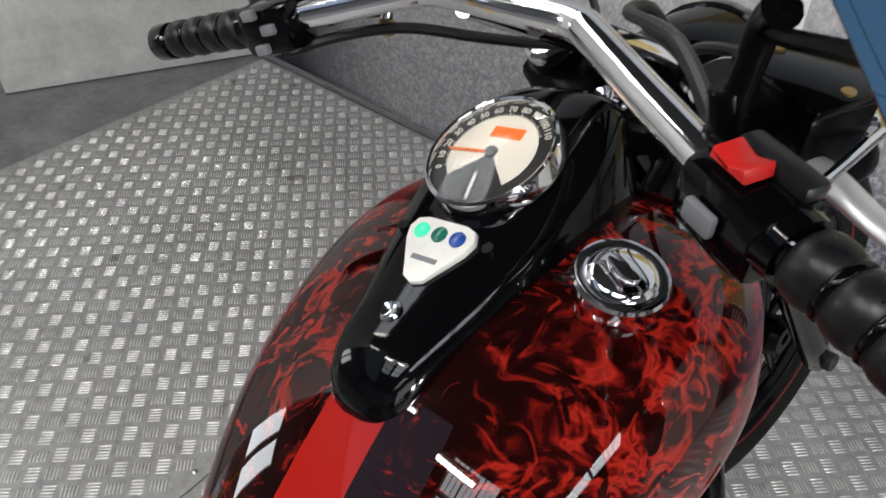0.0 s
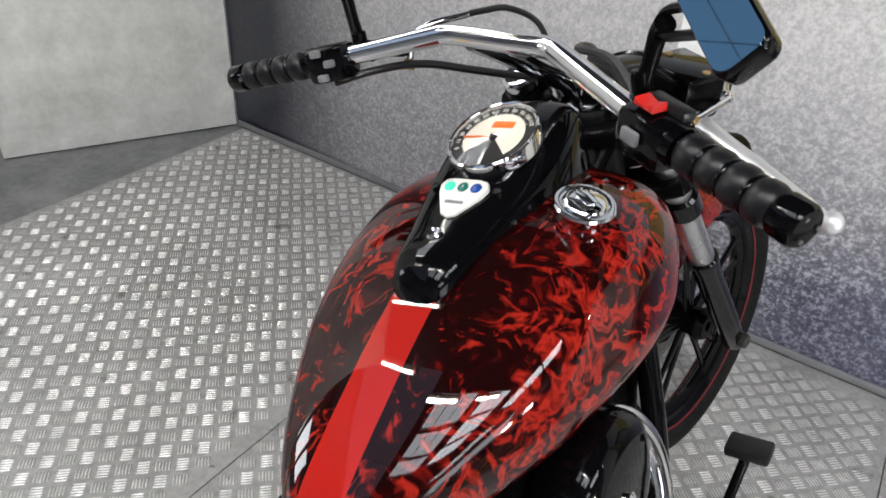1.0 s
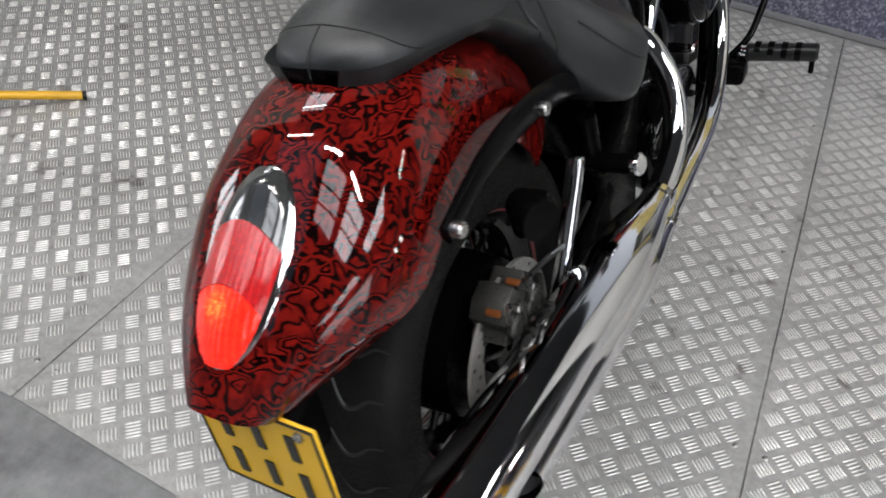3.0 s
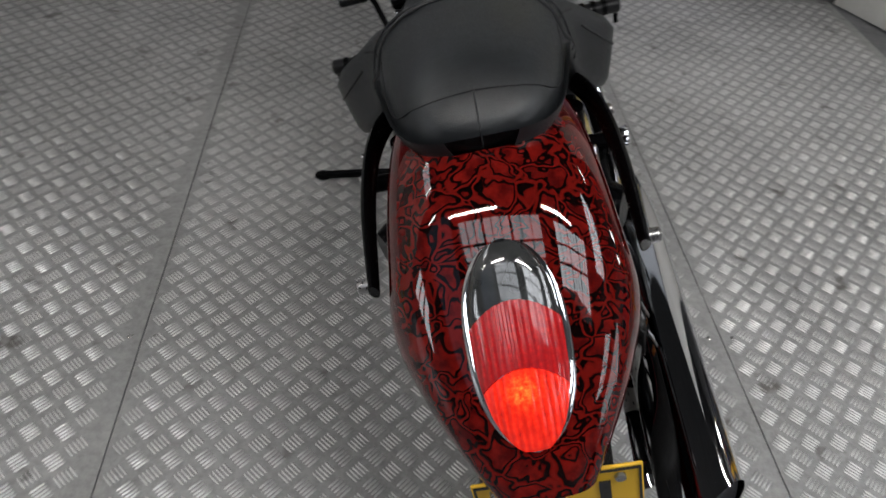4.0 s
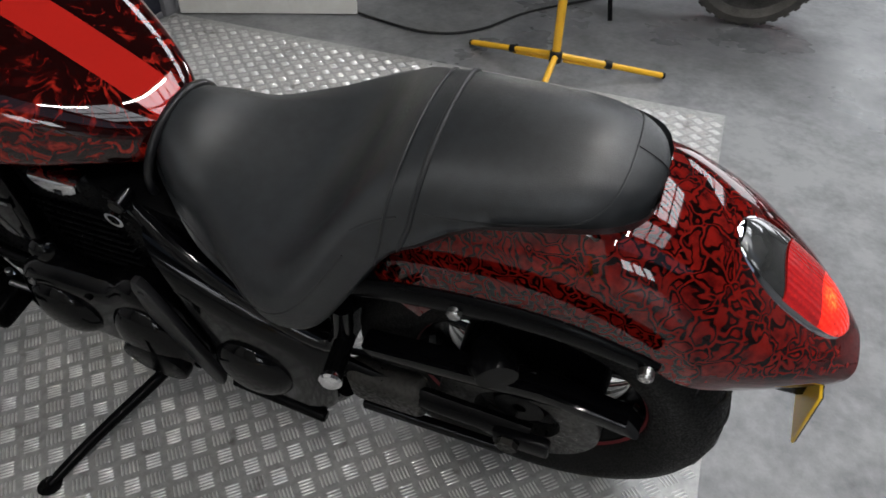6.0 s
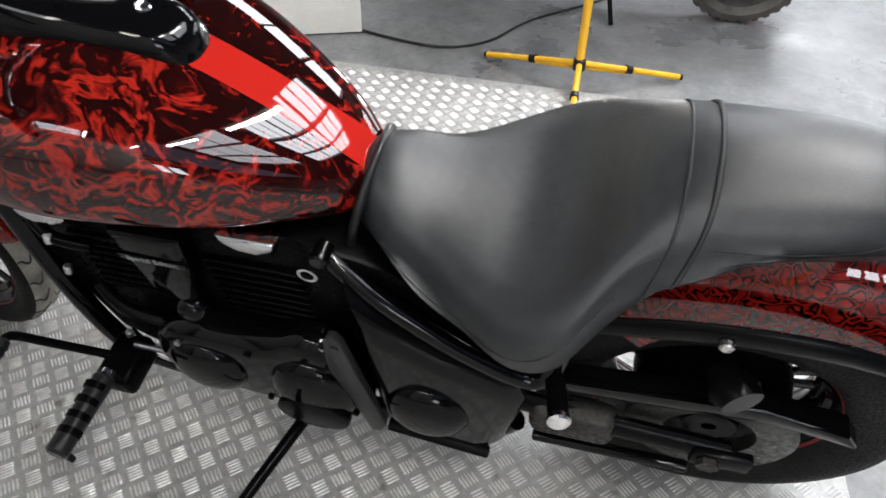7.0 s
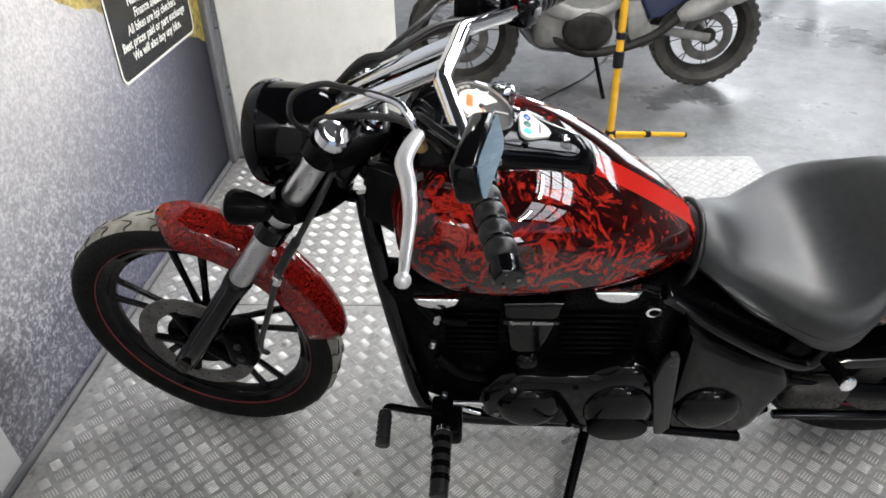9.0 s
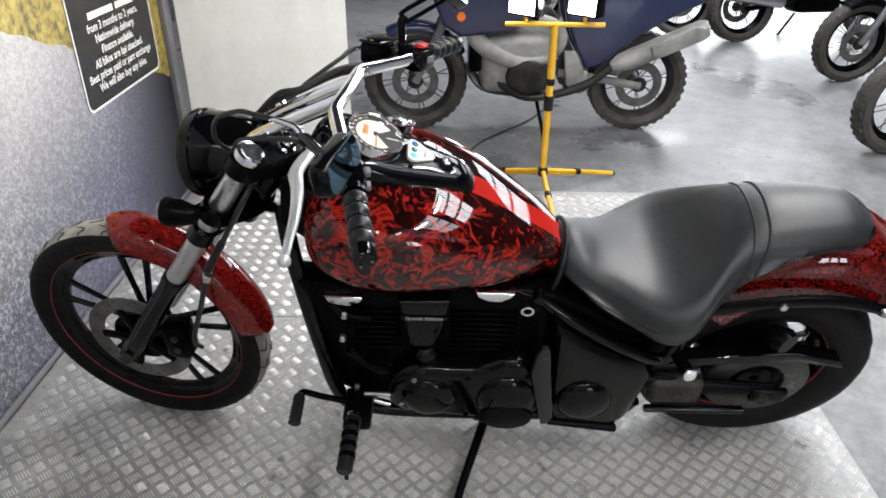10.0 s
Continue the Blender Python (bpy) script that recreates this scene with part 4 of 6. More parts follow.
def tread_cuts(centre, R, w, count, rim):
    """Curved grooves of the tread as thin dark inlays on the tyre."""
    bm = bmesh.new()
    for k in range(count):
        a0 = 2 * math.pi * k / count
        for s in (-1, 1):
            pts = []
            for i in range(5):
                f = i / 4
                x = s * w * (0.12 + 0.72 * f)
                r = R - (R - rim) * 0.42 * (1 - math.sqrt(max(1 - (abs(x) / w) ** 2, 0)) ** 0.75) + 0.0006
                a = a0 + s * 0.05 + 0.13 * f + 0.06 * math.sin(f * 5)
                pts.append(centre + V(x, r * math.cos(a), r * math.sin(a)))
            tube(pts, [0.0012, 0.0026, 0.0028, 0.0024, 0.0012], 5, bm=bm, n=3)
    return bm


def wheel(name, centre, R, w, rim, put, label, pairs, disc_side, disc_r, hub_r, tread, words):
    X = (1, 0, 0)
    body = spin(tyre_profile(R, w, rim), centre, X, 72)
    wh = put(name, spin([(rim + 0.003, -w * 0.66), (rim + 0.006, -w * 0.60), (rim - 0.004, -w * 0.5), (rim - 0.020, -w * 0.35), (rim - 0.024, 0), (rim - 0.020, w * 0.35),
                         (rim - 0.004, w * 0.5), (rim + 0.006, w * 0.60), (rim + 0.003, w * 0.66), (rim - 0.012, w * 0.42), (rim - 0.034, 0.004), (rim - 0.034, -0.004), (rim - 0.012, -w * 0.42)], centre, X, 72), M_BLACK, label)
    put("tyre", body, M_TYRE, "black tyre with %s" % words, wh)
    band = []
    for k in range(11):
        a = math.pi * (0.20 + 0.60 * k / 10)
        band.append((R - (R - rim) * 0.42 * (1 - math.sin(a) ** 0.75) + 0.0006, -w * math.cos(a)))
    put("tread", spin(band, centre, X, 72, closed=False), tread, words, wh)
    put("tread_groove", tread_cuts(centre, R, w, 30, rim), M_INK, "", wh)["kind"] = "stuff"
    for s in (-1, 1):
        put("rim_stripe", spin([(rim + 0.001, s * (w * 0.62 + 0.002)), (rim + 0.0035 + 0.02 * max(w - 0.05, 0), s * (w * 0.665 + 0.002)), (rim + 0.003 + 0.02 * max(w - 0.05, 0), s * (w * 0.665 + 0.003)), (rim + 0.0005, s * (w * 0.62 + 0.003))], centre, X, 72), M_REDLINE, "thin red rim stripe", wh)
    put("hub", spin([(0.012, -w * 1.15), (hub_r * 0.75, -w * 1.15), (hub_r, -w * 0.8), (hub_r * 0.8, -w * 0.3), (hub_r * 0.8, w * 0.3), (hub_r, w * 0.8), (hub_r * 0.75, w * 1.15), (0.012, w * 1.15)], centre, X, 32), M_SATIN, "", wh)
    for k in range(pairs):
        for s in (-1, 1):
            a = 2 * math.pi * k / pairs + 0.35 + s * 0.16
            b = 2 * math.pi * k / pairs + 0.35 + s * 0.15
            p = centre + V(0, hub_r * 0.8 * math.cos(a), hub_r * 0.8 * math.sin(a))
            q = centre + V(0, (rim - 0.026) * math.cos(b), (rim - 0.026) * math.sin(b))
            put("spoke", tube([p, p.lerp(q, 0.5), q], [0.013, 0.009, 0.011], 8, n=3, flat=0.62, up=X), M_BLACK, "", wh)
    # brake disc with drilled holes
    x = disc_side
    dsc = put("brake_disc", spin([(disc_r * 0.70, x - 0.0025), (disc_r, x - 0.0025), (disc_r, x + 0.0025), (disc_r * 0.70, x + 0.0025)], centre, X, 64), M_DISCR if disc_side > 0 else M_DISC, "drilled steel brake disc", wh)
    holes = bmesh.new()
    for k in range(40):
        a = 2 * math.pi * k / 40
        r = disc_r * (0.79 + 0.07 * (k % 3))
        c = centre + V(x, r * math.cos(a), r * math.sin(a))
        rod(c - V(0.003, 0, 0), c + V(0.003, 0, 0), 0.0036, 8, bm=holes)
    car = bmesh.new()
    for k in range(5):
        a = 2 * math.pi * k / 5
        u = V(0, math.cos(a), math.sin(a))
        tube([centre + V(x, 0, 0) + u * hub_r * 0.7, centre + V(x, 0, 0) + u * disc_r * 0.74], 0.015, 8, bm=car, n=1, flat=0.4, up=X)
    spin([(0.02, x * 0.8), (disc_r * 0.55, x * 0.85), (disc_r * 0.55, x * 0.7), (0.02, x * 0.6)], centre, X, 32, bm=car)
    put("disc_holes", holes, M_INK, "", wh)["kind"] = "stuff"
    put("disc_carrier", car, M_SATIN, "", wh)
    return wh


FA = V(0, 1.651, 0.336)


def put_front(name, bm, mat, label="", parent=None):
    return fpart(name, bm, mat, label, parent)


def put_rear(name, bm, mat, label="", parent=None):
    return bpart(name, bm, mat, label, parent)


front_wheel = wheel("front_wheel", FA, 0.329, 0.044, 0.264, put_front, "black cast front wheel", 5, -0.060, 0.142, 0.040, M_TREAD, "pale dusty tread")
rear_wheel = wheel("rear_wheel", RA, 0.3005, 0.086, 0.188, put_rear, "black cast rear wheel", 5, 0.100, 0.128, 0.055, M_TYRE, "dark worn tread")
bpart("belt_pulley", spin([(0.07, -0.112), (0.125, -0.112), (0.13, -0.108), (0.13, -0.088), (0.07, -0.088)], RA, (1, 0, 0), 48), M_CAST, "grey metal belt pulley", rear_wheel)

# front fender
front_fender = fpart("front_fender", add_rings(bmesh.new(), fender_rings(
    FA, 87, 171, 34, lambda f: 0.356, lambda f: 0.058 * (1 - 0.55 * max(0, 1 - f / 0.10) ** 2 - 0.35 * max(0, (f - 0.9) / 0.1) ** 2), lambda f: 0.062 - 0.03 * max(0, 1 - f / 0.12))), M_FENDER_F, "red crackle lacquered front fender", smooth=70)

# fork
UP = AXIS
for s in (-1, 1):
    ax = FA + V(s * 0.105, 0, 0)
    top = ax + UP * 0.775
    leg = bmesh.new()
    tube_rings([(ax - UP * 0.035, 0.018), (ax - UP * 0.02, 0.024), (ax + UP * 0.10, 0.0255), (ax + UP * 0.31, 0.0255), (ax + UP * 0.325, 0.028), (ax + UP * 0.345, 0.028), (ax + UP * 0.35, 0.023)], UP, 24, bm=leg)
    fork = fpart("fork_leg", leg, M_BLACK, "gloss black lower fork leg")
    fpart("fork_tube", tube_rings([(ax + UP * 0.33, 0.0225), (top, 0.0225)], UP, 24), M_ALLOY, "satin silver fork tube", fork)
    fpart("fork_shroud", tube_rings([(ax + UP * 0.50, 0.026), (ax + UP * 0.505, 0.031), (ax + UP * 0.545, 0.031), (ax + UP * 0.55, 0.026)], UP, 24), M_BLACK, "", fork)
    fpart("fork_cap", tube_rings([(top - UP * 0.015, 0.028), (top, 0.030), (top + UP * 0.008, 0.029), (top + UP * 0.012, 0.024), (top + UP * 0.011, 0.012), (top + UP * 0.012, 0.001)], UP, 24), M_CHROME, "chrome fork cap", fork)
    fpart("axle_end", rod(ax - V(s * 0.02, 0, 0), ax + V(s * 0.034, 0, 0), 0.017, 16, bev=0.003), M_DIRTY, "", fork)
for h, t, nm in ((0.745, 0.034, "top_clamp"), (0.60, 0.036, "lower_clamp")):
    c = FA + UP * h
    bm = bmesh.new()
    tube([c + V(-0.125, 0, 0), c + V(-0.06, 0, 0) - V(0, 0.03, 0.02), c + V(0, 0, 0) - V(0, 0.045, 0.03), c + V(0.06, 0, 0) - V(0, 0.03, 0.02), c + V(0.125, 0, 0)], 0.034, 12, bm=bm, flat=0.5, up=UP)
    for s in (-1, 1):
        tube_rings([(c + V(s * 0.105, 0, 0) - UP * t / 2, 0.034), (c + V(s * 0.105, 0, 0) + UP * t / 2, 0.034)], UP, 24, bm=bm)
    fpart(nm, bm, M_SATIN, "black triple clamp")
nut = STEM + UP * 0.0
fpart("stem_nut", tube_rings([(nut - UP * 0.03, 0.02), (nut - UP * 0.008, 0.021), (nut - UP * 0.006, 0.017), (nut + UP * 0.005, 0.0165), (nut + UP * 0.009, 0.012), (nut + UP * 0.006, 0.006), (nut + UP * 0.006, 0.001)], UP, 24), M_CHROME, "chrome stem nut")

# front caliper and hose on the left leg
cal = box(-0.085, 1.51, 0.40, 0.06, 0.065, 0.11, 0.014)
cal = fpart("brake_caliper", cal, M_ENGINE, "black front brake caliper")
for z in (0.38, 0.42):
    fpart("caliper_bolt", rod((-0.122, 1.505, z), (-0.11, 1.505, z), 0.008, 10), M_DIRTY, "", cal)
bpart("brake_hose", tube([(-0.10, 1.475, 0.38), (-0.122, 1.472, 0.44), (-0.12, 1.426, 0.565), (-0.12, 1.385, 0.674), (-0.12, 1.325, 0.782), (-0.11, 1.272, 0.873), (-0.06, 1.24, 0.92)], 0.0062, 8), M_CABLE, "black brake hose")
bpart("hose_clip", rod((-0.121, 1.392, 0.655), (-0.121, 1.384, 0.676), 0.0105, 12, bev=0.002), M_CHROME)
bpart("hose_sleeve", tube([(-0.12, 1.380, 0.69), (-0.12, 1.35, 0.742), (-0.12, 1.33, 0.775)], 0.0092, 10), M_RUBBER, "black rubber hose sleeve")

# headlamp
HC = V(0, 1.338, 0.906)
HD = V(0, 0.985, -0.12).normalized()
head = fpart("headlamp", tube_rings([(HC - HD * 0.13, 0.012), (HC - HD * 0.125, 0.030), (HC - HD * 0.10, 0.058), (HC - HD * 0.06, 0.080), (HC - HD * 0.01, 0.089), (HC + HD * 0.022, 0.092), (HC + HD * 0.024, 0.096), (HC + HD * 0.04, 0.096), (HC + HD * 0.05, 0.092), (HC + HD * 0.05, 0.085)], HD, 40, caps=(True, False)), M_BLACK, "gloss black headlamp")
fpart("headlamp_reflector", tube_rings([(HC + HD * 0.049, 0.088), (HC + HD * 0.0, 0.05), (HC - HD * 0.02, 0.01)], HD, 32, caps=(False, True)), M_CHROME, "", head)
_hl = fpart("headlamp_lens", tube_rings([(HC + HD * 0.049, 0.088), (HC + HD * 0.062, 0.06), (HC + HD * 0.066, 0.004)], HD, 32, caps=(False, True)), M_PANE, "clear headlamp lens", head)
for s in (-1, 1):
    fpart("headlamp_bolt", rod(HC + V(s * 0.06, 0.005, -0.074), HC + V(s * 0.078, 0.005, -0.084), 0.011, 14, bev=0.003), M_CHROME, "", head)
fpart("headlamp_bracket", tube([HC + V(0, -0.03, -0.08), HC + V(0, -0.07, -0.12), HC + V(0, -0.12, -0.13)], 0.016, 10, flat=0.6), M_SATIN, "", head)

# front turn signals
for s in (-1, 1):
    c = V(s * 0.165, 1.372, 0.862)
    ts = fpart("turn_signal", tube_rings([(c - V(0, 0.055, 0), 0.006), (c - V(0, 0.045, 0), 0.018), (c - V(0, 0.01, 0), 0.029), (c + V(0, 0.012, 0), 0.031), (c + V(0, 0.018, 0), 0.029)], (0, 1, -0.05), 20), M_SATIN, "black bullet turn signal")
    fpart("signal_lens", tube_rings([(c + V(0, 0.017, 0), 0.028), (c + V(0, 0.028, 0), 0.02), (c + V(0, 0.031, 0), 0.003)], (0, 1, -0.05), 20), M_SMOKE, "smoked clear lens", ts)
    fpart("signal_stalk", tube([c + V(-s * 0.01, -0.01, 0), V(s * 0.125, 1.36, 0.84), V(s * 0.09, 1.345, 0.835)], 0.009, 10), M_SATIN, "", ts)

# ---- handlebar ----
for s in (-1, 1):
    bm = tube([V(s * 0.042, 1.262, 0.935), V(s * 0.042, 1.25, 0.965), V(s * 0.042, 1.20, 1.0), V(s * 0.042, 1.048, 1.080)], 0.0145, 16, n=5)
    fpart("bar_riser", bm, M_CHROME, "chrome handlebar riser")
BAR = [V(0.425, 0.892, 1.010), V(0.285, 0.95, 1.039), V(0.20, 0.991, 1.058), V(0.105, 1.036, 1.080), V(0.088, 1.043, 1.083), V(0.068, 1.046, 1.084), V(0.02, 1.046, 1.084)]
BAR_RIGHT = [V(p.x, p.y + 0.022 * (p.x / 0.425) ** 2, p.z + 0.006 * (p.x / 0.425) ** 2) for p in BAR]
BAR_LEFT = [V(-0.397, 0.9035, 1.016)] + [V(-p.x, p.y, p.z) for p in BAR[1:]]
handlebar = fpart("handlebar", tube(BAR_RIGHT + list(reversed(BAR_LEFT)), 0.0135, 16, n=5), M_CHROME, "chrome drag handlebar", smooth=60)


def bar_at(x):
    """A point on the bar and its outward direction; the left controls sit 25 mm further in."""
    a, b = (BAR_RIGHT[0], BAR_RIGHT[1]) if x >= 0 else (BAR_LEFT[0], BAR_LEFT[1])
    x = x if x >= 0 else x + 0.025
    return a.lerp(b, (a.x - x) / (a.x - b.x)), (a - b).normalized()


for s in (-1, 1):
    side = "left" if s < 0 else "right"
    grip = None
    for k in range(4):
        p, d = bar_at(s * (0.319 + 0.0255 * k))
        bulb = tube_rings([(p - d * 0.0125, 0.0165), (p - d * 0.0105, 0.0187), (p - d * 0.005, 0.0205), (p + d * 0.003, 0.0208), (p + d * 0.0095, 0.0192), (p + d * 0.0125, 0.0165)], d, 20)
        if grip is None:
            grip = fpart("grip", bulb, M_RUBBER, "black ribbed rubber grip")
        else:
            fpart("grip_rib", bulb, M_RUBBER, "", grip)
            b0, _d = bar_at(s * (0.319 + 0.0255 * k - 0.01275))
            fpart("grip_band", tube_rings([(b0 - d * 0.0026, 0.0186), (b0 - d * 0.0016, 0.0194), (b0 + d * 0.0016, 0.0194), (b0 + d * 0.0026, 0.0186)], d, 20), M_BLACK, "", grip)
    p, d = bar_at(s * 0.418)
    fpart("grip_end", tube_rings([(p - d * 0.012, 0.0165), (p - d * 0.008, 0.020), (p + d * 0.012, 0.020), (p + d * 0.016, 0.017), (p + d * 0.017, 0.004)], d, 20), M_BLACK, "gloss black bar end", grip)
    for k in range(3):
        a = 2 * math.pi * k / 3 + 0.4
        e = p + d * 0.0168 + 0.011 * (math.cos(a) * V(0, 0, 1) + math.sin(a) * d.cross(V(0, 0, 1)).normalized())
        fpart("end_screw", rod(e, e + d * 0.0015, 0.0022, 8), M_DISC, "", grip)
    # switch housing
    p, d = bar_at(s * 0.262)
    q = d.to_track_quat("X", "Z").to_matrix().to_4x4() @ Matrix.Diagonal((1, s, 1, 1))
    sw = fpart("switch_housing", box(0.006, 0, -0.004, 0.068, 0.046, 0.050, 0.011, m=Matrix.Translation(p) @ q), M_BLACK, "gloss black switch housing")
    fpart("housing_collar", tube_rings([(p + d * 0.034, 0.0215), (p + d * 0.046, 0.0205)], d, 20), M_BLACK, "", sw)
    if s > 0:
        fpart("kill_switch", slab([(-0.013, 0.0), (-0.012, 0.007), (0.0, 0.003), (0.012, 0.008), (0.014, 0.0)], -0.010, 0.010, 0.0015, m=Matrix.Translation(p) @ q @ Matrix.Translation((0.0, -0.006, 0.024)) @ Matrix.Rotation(radians(90), 4, "X"), seg=2), M_REDBTN, "red engine stop switch", sw)
        fpart("start_button", box(0.004, -0.028, 0.0, 0.022, 0.006, 0.014, 0.002, m=Matrix.Translation(p) @ q), M_GREYPLAST, "", sw)
        fpart("switch_cap", box(0.008, 0.013, 0.023, 0.052, 0.017, 0.012, 0.004, m=Matrix.Translation(p) @ q), M_BRACKET, "satin black switch cap", sw)
        for a0, b0, c0 in ((V(0.262, 1.030, 1.052), V(0.279, 1.083, 1.052), V(0.266, 1.112, 1.052)), (V(0.290, 0.990, 1.050), V(0.286, 1.080, 1.048), V(0.270, 1.116, 1.046))):
            el = fpart("throttle_elbow", tube([a0, a0.lerp(b0, 0.85), b0, b0.lerp(c0, 0.6), c0], 0.0036, 10, n=4), M_CHROME, "chrome cable elbow", sw)
            fpart("cable_nut", rod(a0, a0.lerp(b0, 0.12), 0.0056, 8, bev=0.001), M_BRASS, "", el)
        fpart("throttle_cable_end", tube([V(0.268, 1.113, 1.050), V(0.243, 1.124, 1.050), V(0.212, 1.130, 1.049), V(0.15, 1.150, 1.045), V(0.09, 1.19, 1.02), V(0.05, 1.23, 0.97)], [0.0058, 0.0058, 0.005, 0.005, 0.005, 0.005], 8), M_CABLE, "black throttle cable")
        res = fpart("brake_reservoir", box(-0.045, 0.078, 0.004, 0.066, 0.052, 0.044, 0.006, m=Matrix.Translation(p) @ q), M_SATIN, "black brake fluid reservoir")
        fpart("reservoir_lid", box(-0.045, 0.078, 0.029, 0.070, 0.056, 0.007, 0.002, m=Matrix.Translation(p) @ q), M_BLACK, "", res)
        fpart("reservoir_neck", box(-0.035, 0.035, -0.004, 0.04, 0.06, 0.03, 0.008, m=Matrix.Translation(p) @ q), M_SATIN, "", res)
        for _u in (-0.072, -0.018):
            fpart("lid_screw", rod(Matrix.Translation(p) @ q @ V(_u, 0.078, 0.031), Matrix.Translation(p) @ q @ V(_u, 0.078, 0.034), 0.0042, 10), M_BRASS, "", res)
    else:
        for k, (u, w) in enumerate(((-0.012, 0.016), (0.006, 0.0), (-0.01, -0.018))):
            fpart("switch_button", box(-u, -0.027, w, 0.016, 0.008, 0.010, 0.002, m=Matrix.Translation(p) @ q), M_GREYPLAST, "", sw)
        perch = tube([V(-0.192, 0.998, 1.060), V(-0.186, 1.022, 1.058), V(-0.176, 1.048, 1.052)], [0.019, 0.014, 0.012], 14, n=4, flat=0.8)
        fpart("clutch_perch", perch, M_SATIN, "black lever perch", sw)
    # lever
    if s < 0:
        run = [V(-0.172, 1.054, 1.053), V(-0.205, 1.062, 1.050), V(-0.245, 1.064, 1.046), V(-0.285, 1.048, 1.040), V(-0.335, 1.034, 1.030), V(-0.385, 1.028, 1.014), V(-0.416, 1.024, 1.004)]
    else:
        run = [V(0.215, 1.020, 1.046), V(0.240, 1.036, 1.042), V(0.275, 1.034, 1.036), V(0.315, 1.022, 1.024), V(0.360, 1.016, 1.006), V(0.400, 1.010, 0.989), V(0.420, 1.006, 0.980)]
    lev = tube(run, [0.010, 0.0125, 0.0125, 0.0105, 0.009, 0.0075, 0.006], 12, n=5, flat=0.62, up=(0, 0, 1))
    lv = fpart("lever", lev, M_LEVER, "silver clutch lever" if s < 0 else "silver brake lever")
    e = run[-1] + (run[-1] - run[-2]).normalized() * 0.004
    ball = bmesh.new()
    bmesh.ops.create_uvsphere(ball, u_segments=16, v_segments=10, radius=0.0105, matrix=Matrix.Translation(e))
    fpart("lever_ball", ball, M_LEVER, "", lv)

# mirrors, given where they stand with the bars turned
def mirror(base, mid, centre, long_way, up_way, ln, ht, label):
    L = Vector(long_way).normalized()
    U = Vector(up_way)
    U = (U - L * U.dot(L)).normalized()
    N = L.cross(U)
    if N.y > 0:
        N = -N
    m = Matrix((( L.x, U.x, N.x, centre[0]), (L.y, U.y, N.y, centre[1]), (L.z, U.z, N.z, centre[2]), (0, 0, 0, 1)))
    shape = []
    for cx, cz, a0 in ((0.38, 0.28, 0), (-0.38, 0.28, 90), (-0.40, -0.26, 180), (0.40, -0.26, 270)):
        shape += [(cx * ln + 0.12 * ln * math.cos(radians(a0 + 18 * k)), cz * ht + 0.12 * ln * math.sin(radians(a0 + 18 * k))) for k in range(6)]
    c = Vector(centre)
    base, mid = Vector(base), Vector(mid)
    end = c - N * 0.016
    side = (mid - base).cross(end - mid).cross(end - mid).normalized() * 0.012
    stem = bpart("mirror_stem", tube([base, base.lerp(mid, 0.5), base.lerp(mid, 0.85), mid.lerp(end, 0.08)], [0.0095, 0.0085, 0.0095, 0.011], 12, n=5), M_SATIN, label)
    for k in (-1, 1):
        bpart("mirror_arm", tube([mid + side * k * 0.6, mid.lerp(end, 0.14) + side * k, mid.lerp(end, 0.6) + side * k, end + side * k], 0.0050, 8, n=4), M_SATIN, "", stem)
    bpart("mirror_nut", rod(Vector(base) - V(0, 0, 0.02), Vector(base) + V(0, 0, 0.022), 0.011, 12, bev=0.002), M_SATIN, "", stem)
    bpart("mirror_shell", slab(shape, -0.026, 0.004, 0.0075, m=m, seg=4), M_BLACK, "black rectangular mirror shell", stem)
    bpart("mirror_glass", slab([(u * 0.93, v * 0.90) for u, v in shape], 0.003, 0.0046, m=m), M_MIRROR, "blue-tinted mirror glass", stem)


mirror((0.212, 0.958, 1.045), (0.232, 0.962, 1.108), (0.317, 0.850, 1.136), (0.060, -0.055, -0.075), (0.017, 0.012, 0.026), 0.102, 0.041, "black mirror stem")
mirror((-0.235, 1.045, 1.085), (-0.275, 1.075, 1.165), (-0.386, 0.996, 1.203), (0.95, -0.20, -0.12), (-0.12, 0.25, 0.95), 0.115, 0.043, "black mirror stem")

# cables, given where they lie with the bars turned
bpart("clutch_cable", tube([(-0.158, 1.115, 1.099), (-0.140, 1.145, 1.101), (-0.120, 1.197, 1.100), (-0.103, 1.235, 1.095), (-0.086, 1.285, 1.064), (-0.075, 1.300, 1.01), (-0.055, 1.275, 0.96), (-0.02, 1.25, 0.90), (0.02, 1.20, 0.80)], 0.0048, 8), M_CABLE, "black clutch cable")
bpart("clutch_cable_end", tube([(-0.187, 1.089, 1.056), (-0.183, 1.094, 1.078), (-0.171, 1.104, 1.093), (-0.153, 1.122, 1.100), (-0.130, 1.168, 1.1005)], [0.0065, 0.0062, 0.0058, 0.0056, 0.0052], 10), M_CHROME, "chrome cable elbow")
bpart("cable_adjuster", rod((-0.189, 1.085, 1.042), (-0.187, 1.089, 1.057), 0.0090, 12, bev=0.002), M_BRASS, "brassy cable adjuster")
bpart("wiring_loom", tube([(-0.262, 1.005, 1.045), (-0.215, 1.045, 1.052), (-0.16, 1.085, 1.050), (-0.10, 1.130, 1.028), (-0.055, 1.20, 1.0), (-0.05, 1.27, 0.985), (-0.05, 1.28, 0.92), (-0.03, 1.25, 0.84)], 0.0058, 8), M_CABLE, "black wiring loom")
